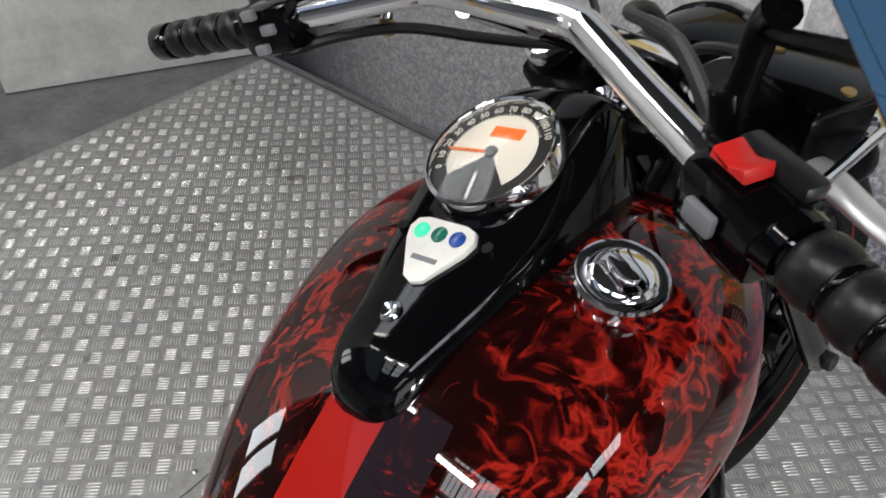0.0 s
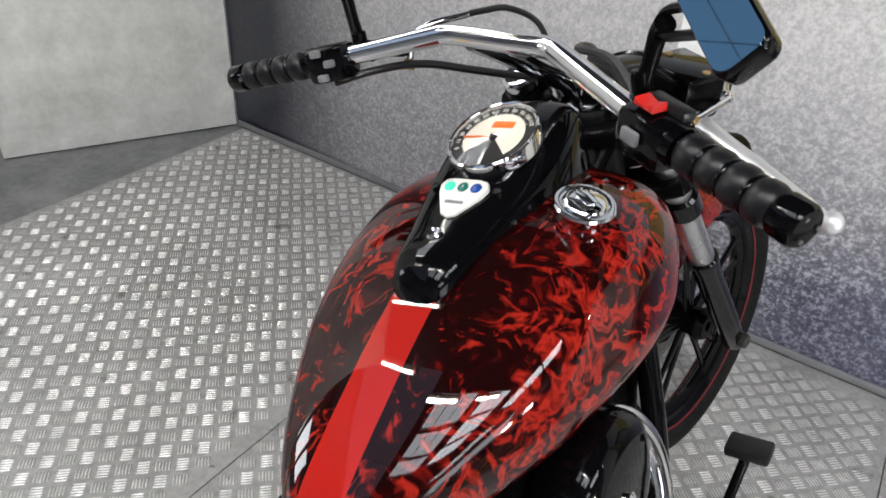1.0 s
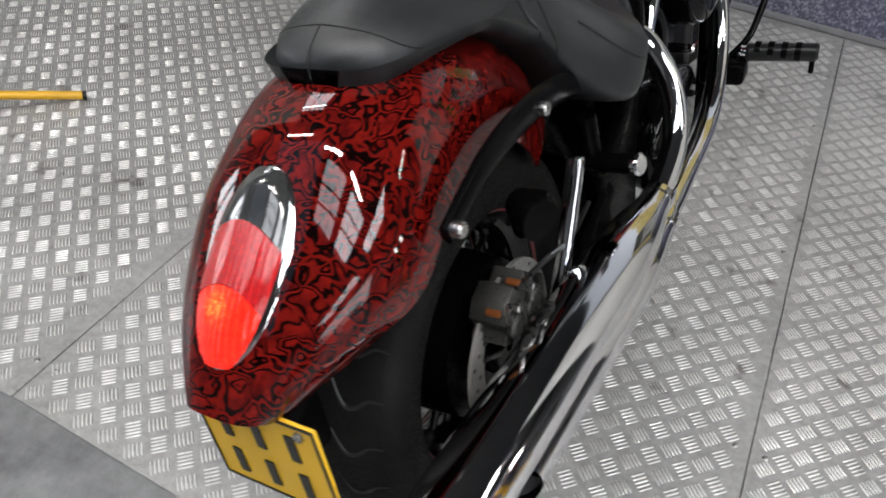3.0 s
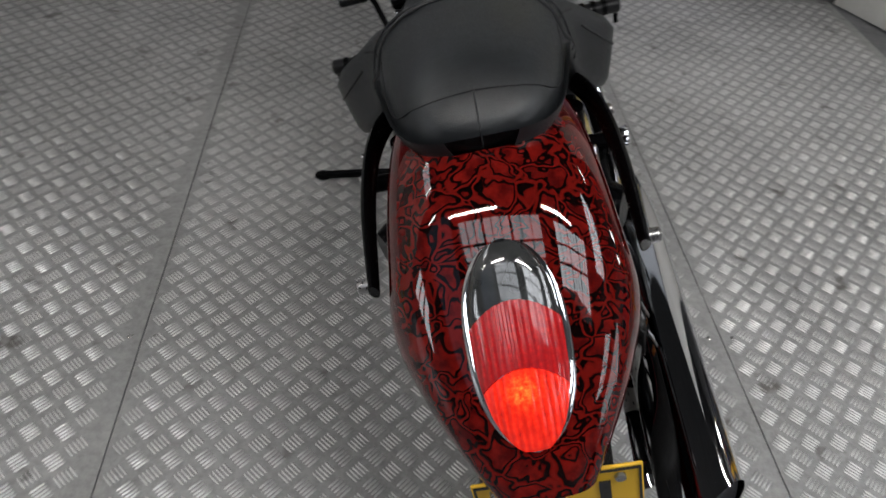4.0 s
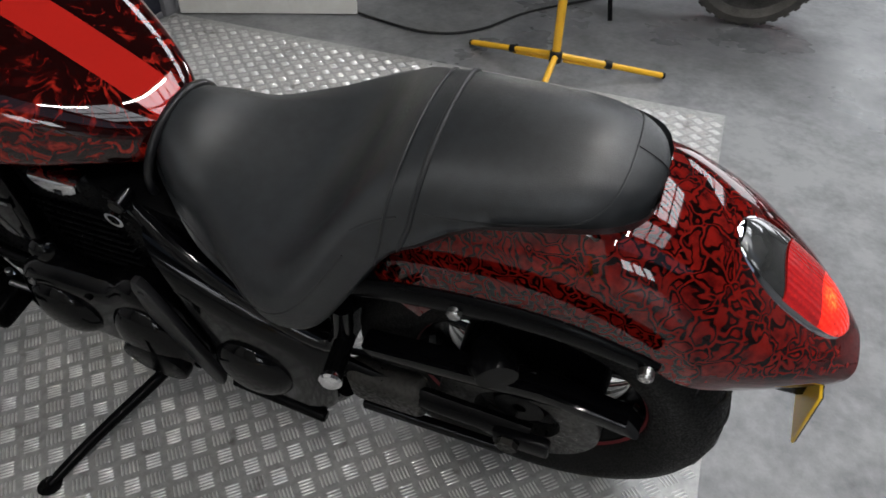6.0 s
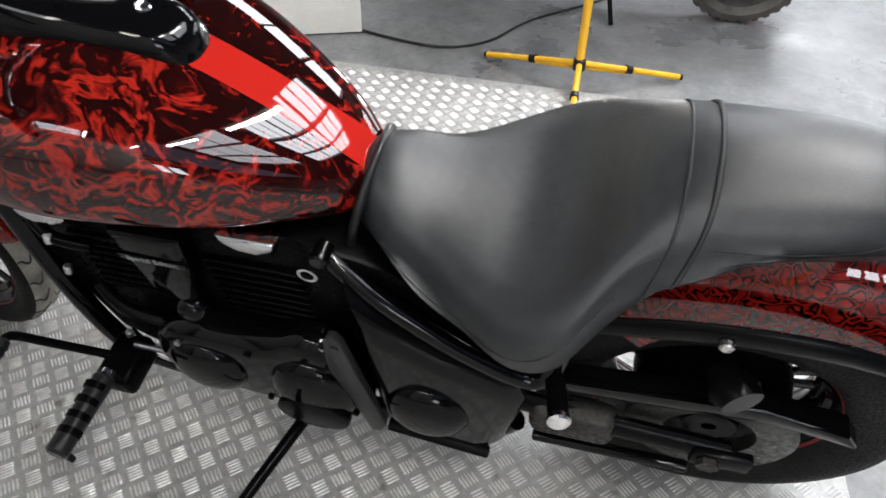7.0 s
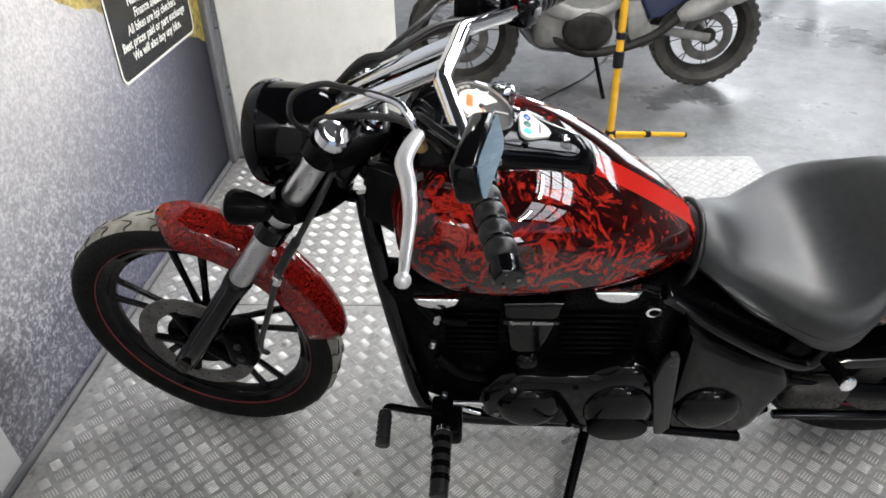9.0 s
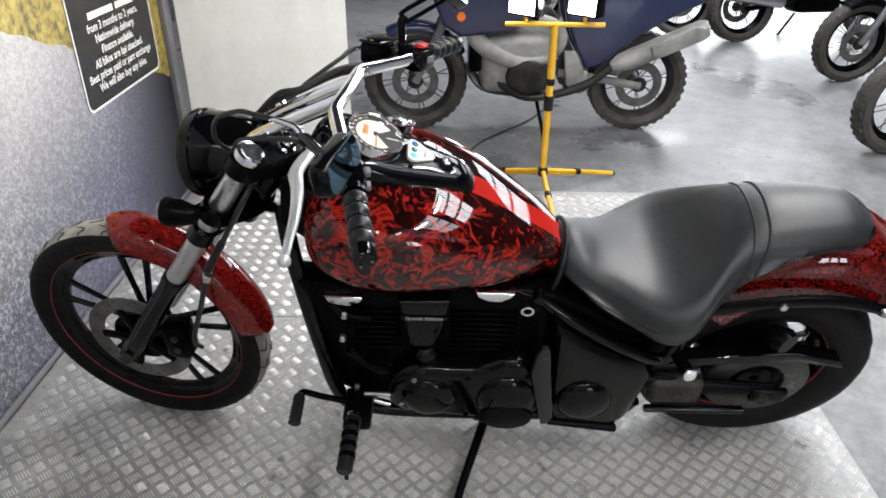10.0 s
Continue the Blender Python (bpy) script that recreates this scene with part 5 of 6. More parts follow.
bpart("throttle_cable", tube([(0.20, 0.985, 1.02), (0.13, 1.075, 1.050), (0.05, 1.149, 1.049), (0.045, 1.196, 1.040), (0.045, 1.237, 1.002), (0.045, 1.275, 0.955), (0.04, 1.285, 0.90), (0.02, 1.22, 0.80)], 0.0058, 8), M_CABLE, "black throttle cable")
bpart("brake_line", tube([(0.19, 1.0, 1.015), (0.13, 1.085, 1.035), (0.062, 1.160, 1.034), (0.052, 1.225, 1.005), (0.052, 1.27, 0.95), (0.03, 1.26, 0.90)], 0.0062, 8), M_CABLE, "black brake line")

# ---- frame, engine and the rest of the machine ----
for s in (-1, 1):
    fr = bpart("frame_downtube", tube([V(s * 0.03, 1.215, 0.81), V(s * 0.085, 1.196, 0.70), V(s * 0.125, 1.162, 0.45), V(s * 0.135, 1.136, 0.26), V(s * 0.135, 1.085, 0.188), V(s * 0.135, 0.88, 0.165), V(s * 0.13, 0.45, 0.175), V(s * 0.13, 0.36, 0.24)], 0.019, 14, n=5), M_BLACK, "black frame tube")
    bpart("frame_seat_tube", tube([V(s * 0.10, 0.66, 0.62), V(s * 0.135, 0.56, 0.56), V(s * 0.150, 0.42, 0.475), V(s * 0.145, 0.33, 0.44), V(s * 0.14, 0.30, 0.55)], 0.016, 12, n=5), M_BLACK if s < 0 else M_ENGINE, "black frame tube")
bpart("frame_backbone", tube([V(0, 1.20, 0.84), V(0, 1.0, 0.72), V(0, 0.75, 0.63), V(0, 0.45, 0.60), V(0, 0.30, 0.58)], 0.035, 14), M_SATIN, "black frame backbone")
bpart("steering_head", tube_rings([(STEM - UP * 0.23, 0.034), (STEM - UP * 0.02, 0.034)], UP, 24), M_BLACK, "black steering head")
for s in (-1, 1):
    bpart("head_cover", slab([(1.19, 0.92), (1.21, 0.80), (1.10, 0.70), (1.02, 0.72), (1.03, 0.84)], s * 0.06, s * 0.085, 0.006, m=SIDE), M_SATIN, "black head stock cover")

bpart("regulator", box(0, 1.07, 0.42, 0.17, 0.13, 0.40, 0.03, seg=3), M_ENGINE, "black regulator and hoses ahead of the engine")
radiator = bpart("radiator", box(0, 1.135, 0.46, 0.20, 0.045, 0.36, 0.008), M_ENGINE, "black radiator with fine fins")
for k in range(14):
    part("radiator_fin", box(0, 1.160, 0.30 + 0.024 * k, 0.18, 0.006, 0.007), M_GREYPLAST if k % 5 == 4 else M_SATIN, radiator)

crank = bpart("crankcase", box(0, 0.78, 0.33, 0.24, 0.50, 0.26, 0.05, seg=4), M_ENGINE, "black engine crankcase")


def cylinder(base, lean, name):
    """A finned barrel and its head."""
    d = V(0, math.sin(lean), math.cos(lean))
    base = Vector(base)
    bm = tube_rings([(base, 0.070), (base + d * 0.17, 0.070)], d, 24)
    cyl = bpart(name, bm, M_ENGINE, "black finned engine cylinder")
    for k in range(9):
        c = base + d * (0.02 + 0.018 * k)
        q = Matrix.Translation(c) @ d.to_track_quat("Z", "Y").to_matrix().to_4x4()
        own = slab(ellipse(0, 0, 0.118, 0.092, 24, power=3.0), -0.0025, 0.0025)
        own.transform(q)
        part("cooling_fin", own, M_ENGINE, cyl)
    c = base + d * 0.205
    q = Matrix.Translation(c) @ d.to_track_quat("Z", "Y").to_matrix().to_4x4()
    part("cylinder_head", box(0, 0, 0, 0.20, 0.17, 0.075, 0.025, m=q, seg=3), M_BLACK, cyl)
    part("head_cover", box(0, 0, 0.052, 0.215, 0.12, 0.03, 0.012, m=q, seg=3), M_BLACK, cyl)
    return cyl


cylinder((0, 0.88, 0.36), radians(24), "cylinder")
cylinder((0, 0.73, 0.36), radians(-14), "cylinder")

# black parts that close the flanks
bpart("battery_box", slab([(0.385, 0.24), (0.385, 0.49), (0.46, 0.53), (0.55, 0.60), (0.69, 0.64), (0.69, 0.24)], -0.115, 0.10, 0.012, m=SIDE), M_ENGINE, "black battery box under the seat")
bpart("engine_flank", slab([(1.192, 0.66), (1.162, 0.45), (1.130, 0.25), (1.06, 0.20), (0.62, 0.20), (0.60, 0.60), (0.70, 0.64), (1.02, 0.64)], -0.118, -0.05, 0.010, m=SIDE), M_ENGINE, "black engine casting")
bpart("engine_flank", slab([(1.192, 0.66), (1.162, 0.45), (1.130, 0.25), (1.06, 0.20), (0.62, 0.20), (0.60, 0.60), (0.70, 0.64), (1.02, 0.64)], 0.05, 0.10, 0.010, m=SIDE), M_ENGINE, "black engine casting")
for _y, _z, _k in ((1.085, 0.60, -1), (0.745, 0.625, 1)):
    bpart("rocker_cover", slab([(_y - 0.045, _z + 0.028), (_y + 0.045, _z + 0.028), (_y + 0.040, _z + 0.008), (_y + 0.016, _z - 0.006), (_y - 0.016, _z - 0.008), (_y - 0.040, _z + 0.008)], -0.140, -0.10, 0.011, m=SIDE, seg=3), M_CHROME, "chrome rocker cover under the tank")
for _k in (0, 3):
    bpart("coolant_hose", tube([V(-0.125, 1.12 - 0.01 * _k, 0.60 - 0.06 * _k), V(-0.142, 1.085 - 0.012 * _k, 0.575 - 0.065 * _k), V(-0.135, 1.03 - 0.012 * _k, 0.555 - 0.07 * _k)], 0.010 + 0.002 * (_k % 2), 10, n=5), M_SATIN, "black hose")
for _y, _z in ((1.10, 0.49), (1.088, 0.575), (1.083, 0.285), (1.04, 0.235), (0.905, 0.40)):
    bpart("hose_clip", rod((-0.148, _y, _z - 0.008), (-0.146, _y - 0.004, _z + 0.010), 0.007, 10, bev=0.002), M_ALLOY, "small bright clip")
bpart("lower_pipe", tube([V(-0.140, 1.085, 0.285), V(-0.150, 1.05, 0.245), V(-0.152, 1.0, 0.222)], 0.008, 10), M_CHROME, "bright lower pipe")

# left covers
PRIMARY = [(0.998, 0.250), (1.002, 0.30), (0.992, 0.345), (0.955, 0.392), (0.902, 0.410), (0.832, 0.408), (0.765, 0.414), (0.709, 0.446), (0.662, 0.442), (0.625, 0.400),
           (0.602, 0.310), (0.617, 0.222), (0.66, 0.195), (0.712, 0.191), (0.826, 0.202), (0.918, 0.213), (0.970, 0.226)]
_prim = [(p.y, p.z) for p in smooth_path([V(0, u, v) for u, v in PRIMARY + PRIMARY[:1]], 4)[:-1]]
cover = bpart("primary_cover", slab(_prim, -0.182, -0.10, 0.034, m=SIDE, seg=6), M_COVER, "gloss black primary cover")


def dome(u, v, ru, rv, x0, lift, n=28, k=7):
    """A low rounded boss on the left flank."""
    rings = []
    for i in range(k + 1):
        a = 0.5 * math.pi * i / k
        rings.append([V(x0 - lift * math.sin(a), u + ru * max(math.cos(a), 0.02) ** 0.7 * math.cos(2 * math.pi * j / n), v + rv * max(math.cos(a), 0.02) ** 0.7 * math.sin(2 * math.pi * j / n)) for j in range(n)])
    return add_rings(bmesh.new(), rings, caps=(False, True))


part("clutch_dome", dome(0.700, 0.300, 0.078, 0.098, -0.172, 0.040), M_COVER, cover)
part("stator_dome", dome(0.895, 0.305, 0.072, 0.074, -0.172, 0.036), M_COVER, cover)
part("cover_plate", slab(ellipse(0.700, 0.262, 0.066, 0.052, 28), -0.2125, -0.19, 0.004, m=SIDE), M_SATIN, cover)
for u, v in ((0.965, 0.27), (0.93, 0.375), (0.80, 0.385), (0.80, 0.225), (0.655, 0.40), (0.635, 0.24)):
    part("cover_bolt", rod((-0.176, u, v), (-0.186, u, v), 0.0065, 8, bev=0.001), M_STEEL if u > 0.9 else M_SATIN, cover)
pulley = bpart("pulley_cover", slab([(0.60, 0.17), (0.608, 0.34), (0.612, 0.60), (0.55, 0.532), (0.468, 0.478), (0.38, 0.44), (0.34, 0.38), (0.37, 0.20), (0.40, 0.148)], -0.172, -0.08, 0.045, m=SIDE, seg=8), M_COVER, "gloss black side cover")
part("cover_disc", dome(0.505, 0.292, 0.074, 0.080, -0.160, 0.040), M_COVER, pulley)
part("lower_tie", rod((-0.168, 0.585, 0.188), (-0.168, 0.40, 0.158), 0.012, 12, bev=0.003), M_SATIN, pulley)
mid = bpart("side_cover", slab([(0.962, 0.632), (0.842, 0.636), (0.852, 0.56), (0.872, 0.478), (0.888, 0.462), (0.930, 0.462), (0.945, 0.480), (0.955, 0.56)], -0.152, -0.09, 0.014, m=SIDE, seg=4), M_COVER, "gloss black engine side cover")
part("side_badge", slab([(0.958, 0.588), (0.848, 0.586), (0.850, 0.574), (0.956, 0.576)], -0.1555, -0.150, 0.001, m=SIDE), M_COVER, mid, "raised badge strip")
_w = words_mesh("Special Edition", 0.0145, 0.0003)
_w.materials.append(M_ALLOY)
_wo = new("badge_words", _w)
_wo.parent = mid
_wo.matrix_local = Matrix.Translation((-0.1562, 0.903, 0.581)) @ Matrix(((0, 0, -1, 0), (-1, 0, 0, 0), (0, 1, 0, 0), (0, 0, 0, 1)))
bpart("side_bracket", slab([(0.648, 0.42), (0.642, 0.50), (0.632, 0.524), (0.620, 0.526), (0.612, 0.51), (0.578, 0.235), (0.590, 0.205), (0.606, 0.205)], -0.192, -0.176, 0.004, m=SIDE), M_BRACKET, "satin grey-black frame bracket")
bpart("bracket_bolt", rod((-0.188, 0.624, 0.497), (-0.1945, 0.624, 0.497), 0.007, 10), M_INK)
bpart("cover_boss", dome(0.902, 0.425, 0.03, 0.03, -0.13, 0.03), M_COVER, "gloss black boss")
ring = bpart("frame_ring", spin([(0.010, -0.002), (0.0155, -0.002), (0.0155, 0.004), (0.010, 0.004)], (-0.132, 0.668, 0.588), (1, 0, 0), 20), M_CHROME, "chrome ring under the tank")
bpart("ignition_lock", rod((-0.135, 0.645, 0.625), (-0.10, 0.645, 0.625), 0.014, 14, bev=0.003), M_COVER, "black ignition lock")

# fins of the two barrels on the left flank
for _y0, _y1 in ((0.685, 0.845), (0.962, 1.075)):
    for _k in range(8):
        _z = 0.435 + 0.019 * _k
        bpart("cooling_fin", box(-0.117, (_y0 + _y1) / 2, _z, 0.022, _y1 - _y0, 0.0055, 0.002, seg=1), M_ENGINE)

# air cleaner and right covers
air = bpart("air_cleaner", slab(ellipse(0.90, 0.55, 0.10, 0.105, 40, 0, 2.3), 0.10, 0.195, 0.030, m=SIDE, seg=4), M_BLACK, "gloss black oval air cleaner")
part("air_cleaner_bolt", rod((0.19, 0.90, 0.55), (0.203, 0.90, 0.55), 0.012, 12, bev=0.003), M_CHROME, air)
rc = bpart("right_engine_cover", slab(ellipse(0.76, 0.275, 0.16, 0.11, 40, 0, 2.5), 0.10, 0.165, 0.022, m=SIDE, seg=4), M_BLACK, "gloss black clutch cover")
bpart("chrome_flank", slab([(0.745, 0.615), (0.70, 0.600), (0.645, 0.545), (0.618, 0.490), (0.640, 0.500), (0.695, 0.545), (0.74, 0.590)], 0.120, 0.142, 0.006, m=SIDE, seg=3), M_CHROME, "chrome trim piece under the tank")
bpart("right_side_cover", slab([(0.62, 0.55), (0.42, 0.46), (0.38, 0.38), (0.42, 0.22), (0.58, 0.20), (0.60, 0.36)], 0.09, 0.13, 0.014, m=SIDE, seg=3), M_ENGINE, "black side cover")

for _k in range(7):
    bpart("cooling_fin", box(0.108, 0.76, 0.43 + 0.021 * _k, 0.022, 0.15, 0.0055, 0.002, seg=1), M_SATIN)
for _y, _z, _r in ((0.70, 0.40, 0.012), (0.84, 0.41, 0.010), (0.86, 0.30, 0.008), (0.66, 0.31, 0.008), (0.78, 0.44, 0.007), (0.98, 0.44, 0.010)):
    bpart("cover_bolt", rod((0.10, _y, _z), (0.172, _y, _z), _r, 10, bev=0.003), M_CHROME if _r > 0.009 else M_BLACK)
bpart("breather_hose", tube([V(0.11, 0.66, 0.60), V(0.14, 0.70, 0.53), V(0.135, 0.74, 0.45), V(0.12, 0.80, 0.40)], 0.010, 10), M_BLACK, "black breather hose")

# exhaust
upper = bpart("exhaust", tube([V(0.08, 0.95, 0.58), V(0.13, 1.04, 0.55), V(0.165, 1.06, 0.46), V(0.19, 1.0, 0.33), V(0.205, 0.85, 0.245), V(0.210, 0.62, 0.245), V(0.211, 0.42, 0.25)], 0.0215, 16, n=6), M_CHROME, "chrome exhaust with two stacked silencers")
part("rear_header", tube([V(0.08, 0.60, 0.56), V(0.14, 0.585, 0.54), V(0.19, 0.57, 0.47), V(0.215, 0.52, 0.39), V(0.217, 0.42, 0.350), V(0.216, 0.36, 0.345)], 0.0215, 16, n=6), M_CHROME, upper, "chrome header pipe")


def silencer(a, b, r, name):
    a, b = Vector(a), Vector(b)
    d = (b - a).normalized()
    L = (b - a).length
    body = tube_rings([(a - d * 0.05, 0.0218), (a - d * 0.02, 0.0235), (a + d * 0.03, 0.031), (a + d * 0.08, 0.040), (a + d * 0.13, 0.0455), (a + d * 0.19, r), (a + d * (L - 0.01), r * 1.02), (b, r * 1.02)], d, 32, caps=(True, False))
    for v in body.verts:
        along = (v.co - b).dot(d)
        if along > -0.03:
            v.co -= d * (0.050 + (v.co - b).x * 0.85)
    o = part(name, body, M_CHROME, upper, "chrome slash-cut silencer", smooth=50)
    part("silencer_bore", tube_rings([(b - d * 0.20, r * 0.9), (b - d * 0.125, r * 0.92)], d, 24), M_INK, o)
    part("silencer_clamp", tube_rings([(a - d * 0.03, 0.023), (a - d * 0.028, 0.0262), (a - d * 0.012, 0.0270), (a - d * 0.010, 0.0245)], d, 24), M_CHROME, o)
    return o


silencer((0.216, 0.385, 0.345), (0.168, -0.345, 0.371), 0.049, "silencer")
silencer((0.210, 0.44, 0.250), (0.164, -0.205, 0.277), 0.048, "silencer")
bpart("exhaust_hanger", slab([(0.30, 0.42), (0.33, 0.30), (0.12, 0.27), (0.10, 0.32)], 0.155, 0.17, 0.003, m=SIDE), M_SATIN, "black exhaust bracket")

# swing arm and shock
for s in (-1, 1):
    arm = bpart("swing_arm", tube([V(s * 0.125, 0.42, 0.33), V(s * 0.135, 0.25, 0.318), V(s * 0.135, 0.03, 0.304)], 0.026, 12, flat=0.6, up=(1, 0, 0)), M_SATIN, "black swing arm")
    part("axle_nut", rod((s * 0.13, 0.059, 0.304), (s * 0.168, 0.059, 0.304), 0.018, 6), M_DIRTY, arm)
    part("chain_adjuster", box(s * 0.148, 0.04, 0.304, 0.02, 0.09, 0.045, 0.006), M_SATIN, arm)
bpart("shock_tube", rod((0.145, 0.12, 0.30), (0.150, 0.235, 0.52), 0.013, 14, bev=0.003), M_CHROME, "chrome stay bar")
bpart("belt_guard", slab([(0.30, 0.42), (0.02, 0.455), (-0.10, 0.43), (-0.12, 0.40), (0.0, 0.425), (0.28, 0.39)], -0.135, -0.095, 0.006, m=SIDE), M_BLACK, "black belt guard")
bpart("drive_belt", tube([V(-0.105, 0.46, 0.30), V(-0.105, 0.20, 0.375), V(-0.105, 0.03, 0.445)], 0.012, 8, flat=0.25, up=(1, 0, 0), n=3), M_RUBBER, "black drive belt")
bpart("lower_rod", rod((-0.135, 0.33, 0.205), (-0.135, 0.07, 0.21), 0.011, 12, bev=0.003), M_BLACK, "gloss black lower bar")
bpart("swing_link", box(-0.13, 0.27, 0.30, 0.05, 0.14, 0.09, 0.02, seg=3), M_DIRTY, "greasy metal linkage")
bpart("rear_hub_cover", spin([(0.02, -0.07), (0.12, -0.062), (0.125, 0.0), (0.12, 0.062), (0.02, 0.07)], RA, (1, 0, 0), 40), M_ENGINE, "black rear hub", rear_wheel)
bpart("inner_guard", add_rings(bmesh.new(), fender_rings(RA, 20, 95, 16, lambda f: 0.352, lambda f: 0.10, lambda f: 0.05)), M_ENGINE, "black inner mudguard")
rcal = bpart("rear_caliper", slab([(0.085, 0.36), (0.095, 0.415), (0.072, 0.440), (0.052, 0.428), (0.03, 0.448), (0.004, 0.440), (-0.014, 0.42), (-0.006, 0.40), (-0.016, 0.385), (0.0, 0.372), (0.022, 0.38), (0.04, 0.362)], 0.085, 0.138, 0.005, m=SIDE, seg=2), M_CAST, "grimy metal rear brake caliper")
for y in (0.005, 0.065):
    part("caliper_piston", rod((0.135, y, 0.405), (0.150, y, 0.405), 0.017, 16, bev=0.004), M_CAST, rcal)
    part("caliper_rib", box(0.143, y + 0.022, 0.395, 0.012, 0.010, 0.06, 0.003), M_CAST, rcal)
    part("bleed_nipple", rod((0.148, y - 0.02, 0.43), (0.152, y - 0.022, 0.462), 0.005, 8), M_STEEL, rcal)
    part("pad_pin", rod((0.125, y - 0.03, 0.452), (0.142, y - 0.03, 0.452), 0.005, 10), M_COPPER, rcal)
bpart("rear_signal_box", tube_rings([(V(0.12, 0.10, 0.53), 0.02), (V(0.15, 0.08, 0.53), 0.034), (V(0.165, 0.07, 0.53), 0.028)], (0.8, -0.4, 0), 18), M_SATIN, "round black rubber cover")
bpart("rear_signal_box", tube_rings([(V(-0.12, 0.10, 0.53), 0.02), (V(-0.15, 0.08, 0.53), 0.034), (V(-0.165, 0.07, 0.53), 0.028)], (-0.8, -0.4, 0), 18), M_SATIN, "round black rubber cover")

for _y, _z, _r in ((0.072, 0.375, 0.009), (0.048, 0.40, 0.012), (0.018, 0.425, 0.008), (0.062, 0.425, 0.007)):
    part("caliper_bolt", rod((0.134, _y, _z), (0.149, _y, _z), _r, 6 if _r < 0.01 else 12, bev=0.002), M_STEEL if _r < 0.0085 else M_CAST, rcal)
bpart("brake_pipe", tube([V(0.14, 0.03, 0.448), V(0.15, 0.10, 0.44), V(0.145, 0.20, 0.40), V(0.13, 0.32, 0.38)], 0.004, 8), M_CABLE, "black rear brake pipe")

# foot controls
for s in (-1, 1):
    br = bpart("peg_bracket", box(s * 0.19, 1.075, 0.255, 0.10, 0.07, 0.055, 0.012, seg=3), M_ENGINE, "black forward control bracket")
    z = 0.290 if s < 0 else 0.300
    peg = bpart("foot_peg", rod((s * 0.235, 1.08, z - 0.004), (s * 0.385, 1.085, z), 0.020, 16, bev=0.005), M_RUBBER, "black rubber foot peg")
    part("peg_collar", rod((s * 0.225, 1.08, z - 0.004), (s * 0.245, 1.08, z - 0.004), 0.016, 14), M_CHROME, peg)
    for k in range(4):
        x = s * (0.26 + 0.028 * k)
        part("peg_rib", tube_rings([(V(x - 0.006, 1.083, z), 0.021), (V(x + 0.006, 1.083, z), 0.021)], (1, 0, 0), 16), M_SATIN, peg)
    part("peg_feeler", rod((s * 0.374, 1.084, z - 0.02), (s * 0.374, 1.084, z - 0.048), 0.006, 10), M_SATIN, peg)
for s in (-1, 1):
    pp = bpart("passenger_peg", rod((s * 0.14, 0.31, 0.465), (s * 0.215, 0.294, 0.479), 0.015, 14, bev=0.003), M_SATIN, "black folded passenger peg")
    part("peg_end", rod((s * 0.213, 0.2945, 0.4785), (s * 0.224, 0.292, 0.481), 0.017, 16, bev=0.003), M_CHROME, pp, "chrome peg end")
shift = bpart("shift_pedal", tube([V(-0.20, 1.09, 0.30), V(-0.225, 1.15, 0.36), V(-0.245, 1.185, 0.408), V(-0.26, 1.192, 0.416)], 0.008, 10), M_SATIN, "black shift pedal")
part("pedal_rubber", rod((-0.258, 1.192, 0.416), (-0.335, 1.19, 0.416), 0.013, 14, bev=0.003), M_RUBBER, shift)
for _k in range(6):
    part("pedal_rib", rod((-0.268 - 0.012 * _k, 1.1915, 0.416), (-0.273 - 0.012 * _k, 1.1915, 0.416), 0.0145, 12), M_RUBBER, shift)
bpart("shift_rod", rod((-0.165, 1.06, 0.285), (-0.165, 0.82, 0.29), 0.006, 10), M_ALLOY, "thin shift linkage rod")
brake = bpart("brake_pedal", tube([V(0.20, 1.09, 0.28), V(0.235, 1.12, 0.32), V(0.255, 1.17, 0.39), V(0.26, 1.19, 0.412)], 0.008, 10), M_SATIN, "black brake pedal")
part("pedal_pad", box(0.262, 1.195, 0.42, 0.066, 0.045, 0.018, 0.005), M_RUBBER, brake)

# side stand, down on the floor
_foot = (bike.matrix_world.inverted() @ V(-0.185, 0.955, 0.006))
stand = bpart("side_stand", tube([V(-0.13, 0.745, 0.165), V(-0.155, 0.752, 0.135), _foot.lerp(V(-0.155, 0.752, 0.135), 0.4) + V(-0.01, 0.01, -0.004), _foot], [0.015, 0.013, 0.011, 0.010], 12, n=5), M_SATIN, "black side stand on the floor")
part("stand_foot", tube_rings([(_foot + V(0, 0, 0.004), 0.014), (_foot - V(0.0, 0, 0.001), 0.022)], bike.matrix_world.inverted().to_3x3() @ V(0, 0, 1), 14), M_SATIN, stand)
part("stand_bracket", box(-0.13, 0.75, 0.165, 0.04, 0.06, 0.05, 0.008), M_DIRTY, stand)
part("stand_spring", tube([V(-0.150, 0.74, 0.155), V(-0.165, 0.80, 0.10)], 0.006, 8), M_STEEL, stand)

# number plate under the tail
plate_m = Matrix.Translation((0.012, -0.306, 0.478)) @ Matrix.Rotation(radians(-4), 4, "X") @ Matrix.Diagonal((0.82, 1, 0.88, 1))
npl = bpart("number_plate", box(0, 0, 0, 0.205, 0.004, 0.155, 0.0015, m=plate_m, seg=1), M_PLATE_Y, "yellow number plate with black characters")
for r, n in ((0.032, 3), (-0.034, 3)):
    for k in range(n):
        part("plate_bar", box((k - 1) * 0.056, -0.003, r, 0.014, 0.002, 0.042, m=plate_m), M_INK, npl)
bord = bmesh.new()
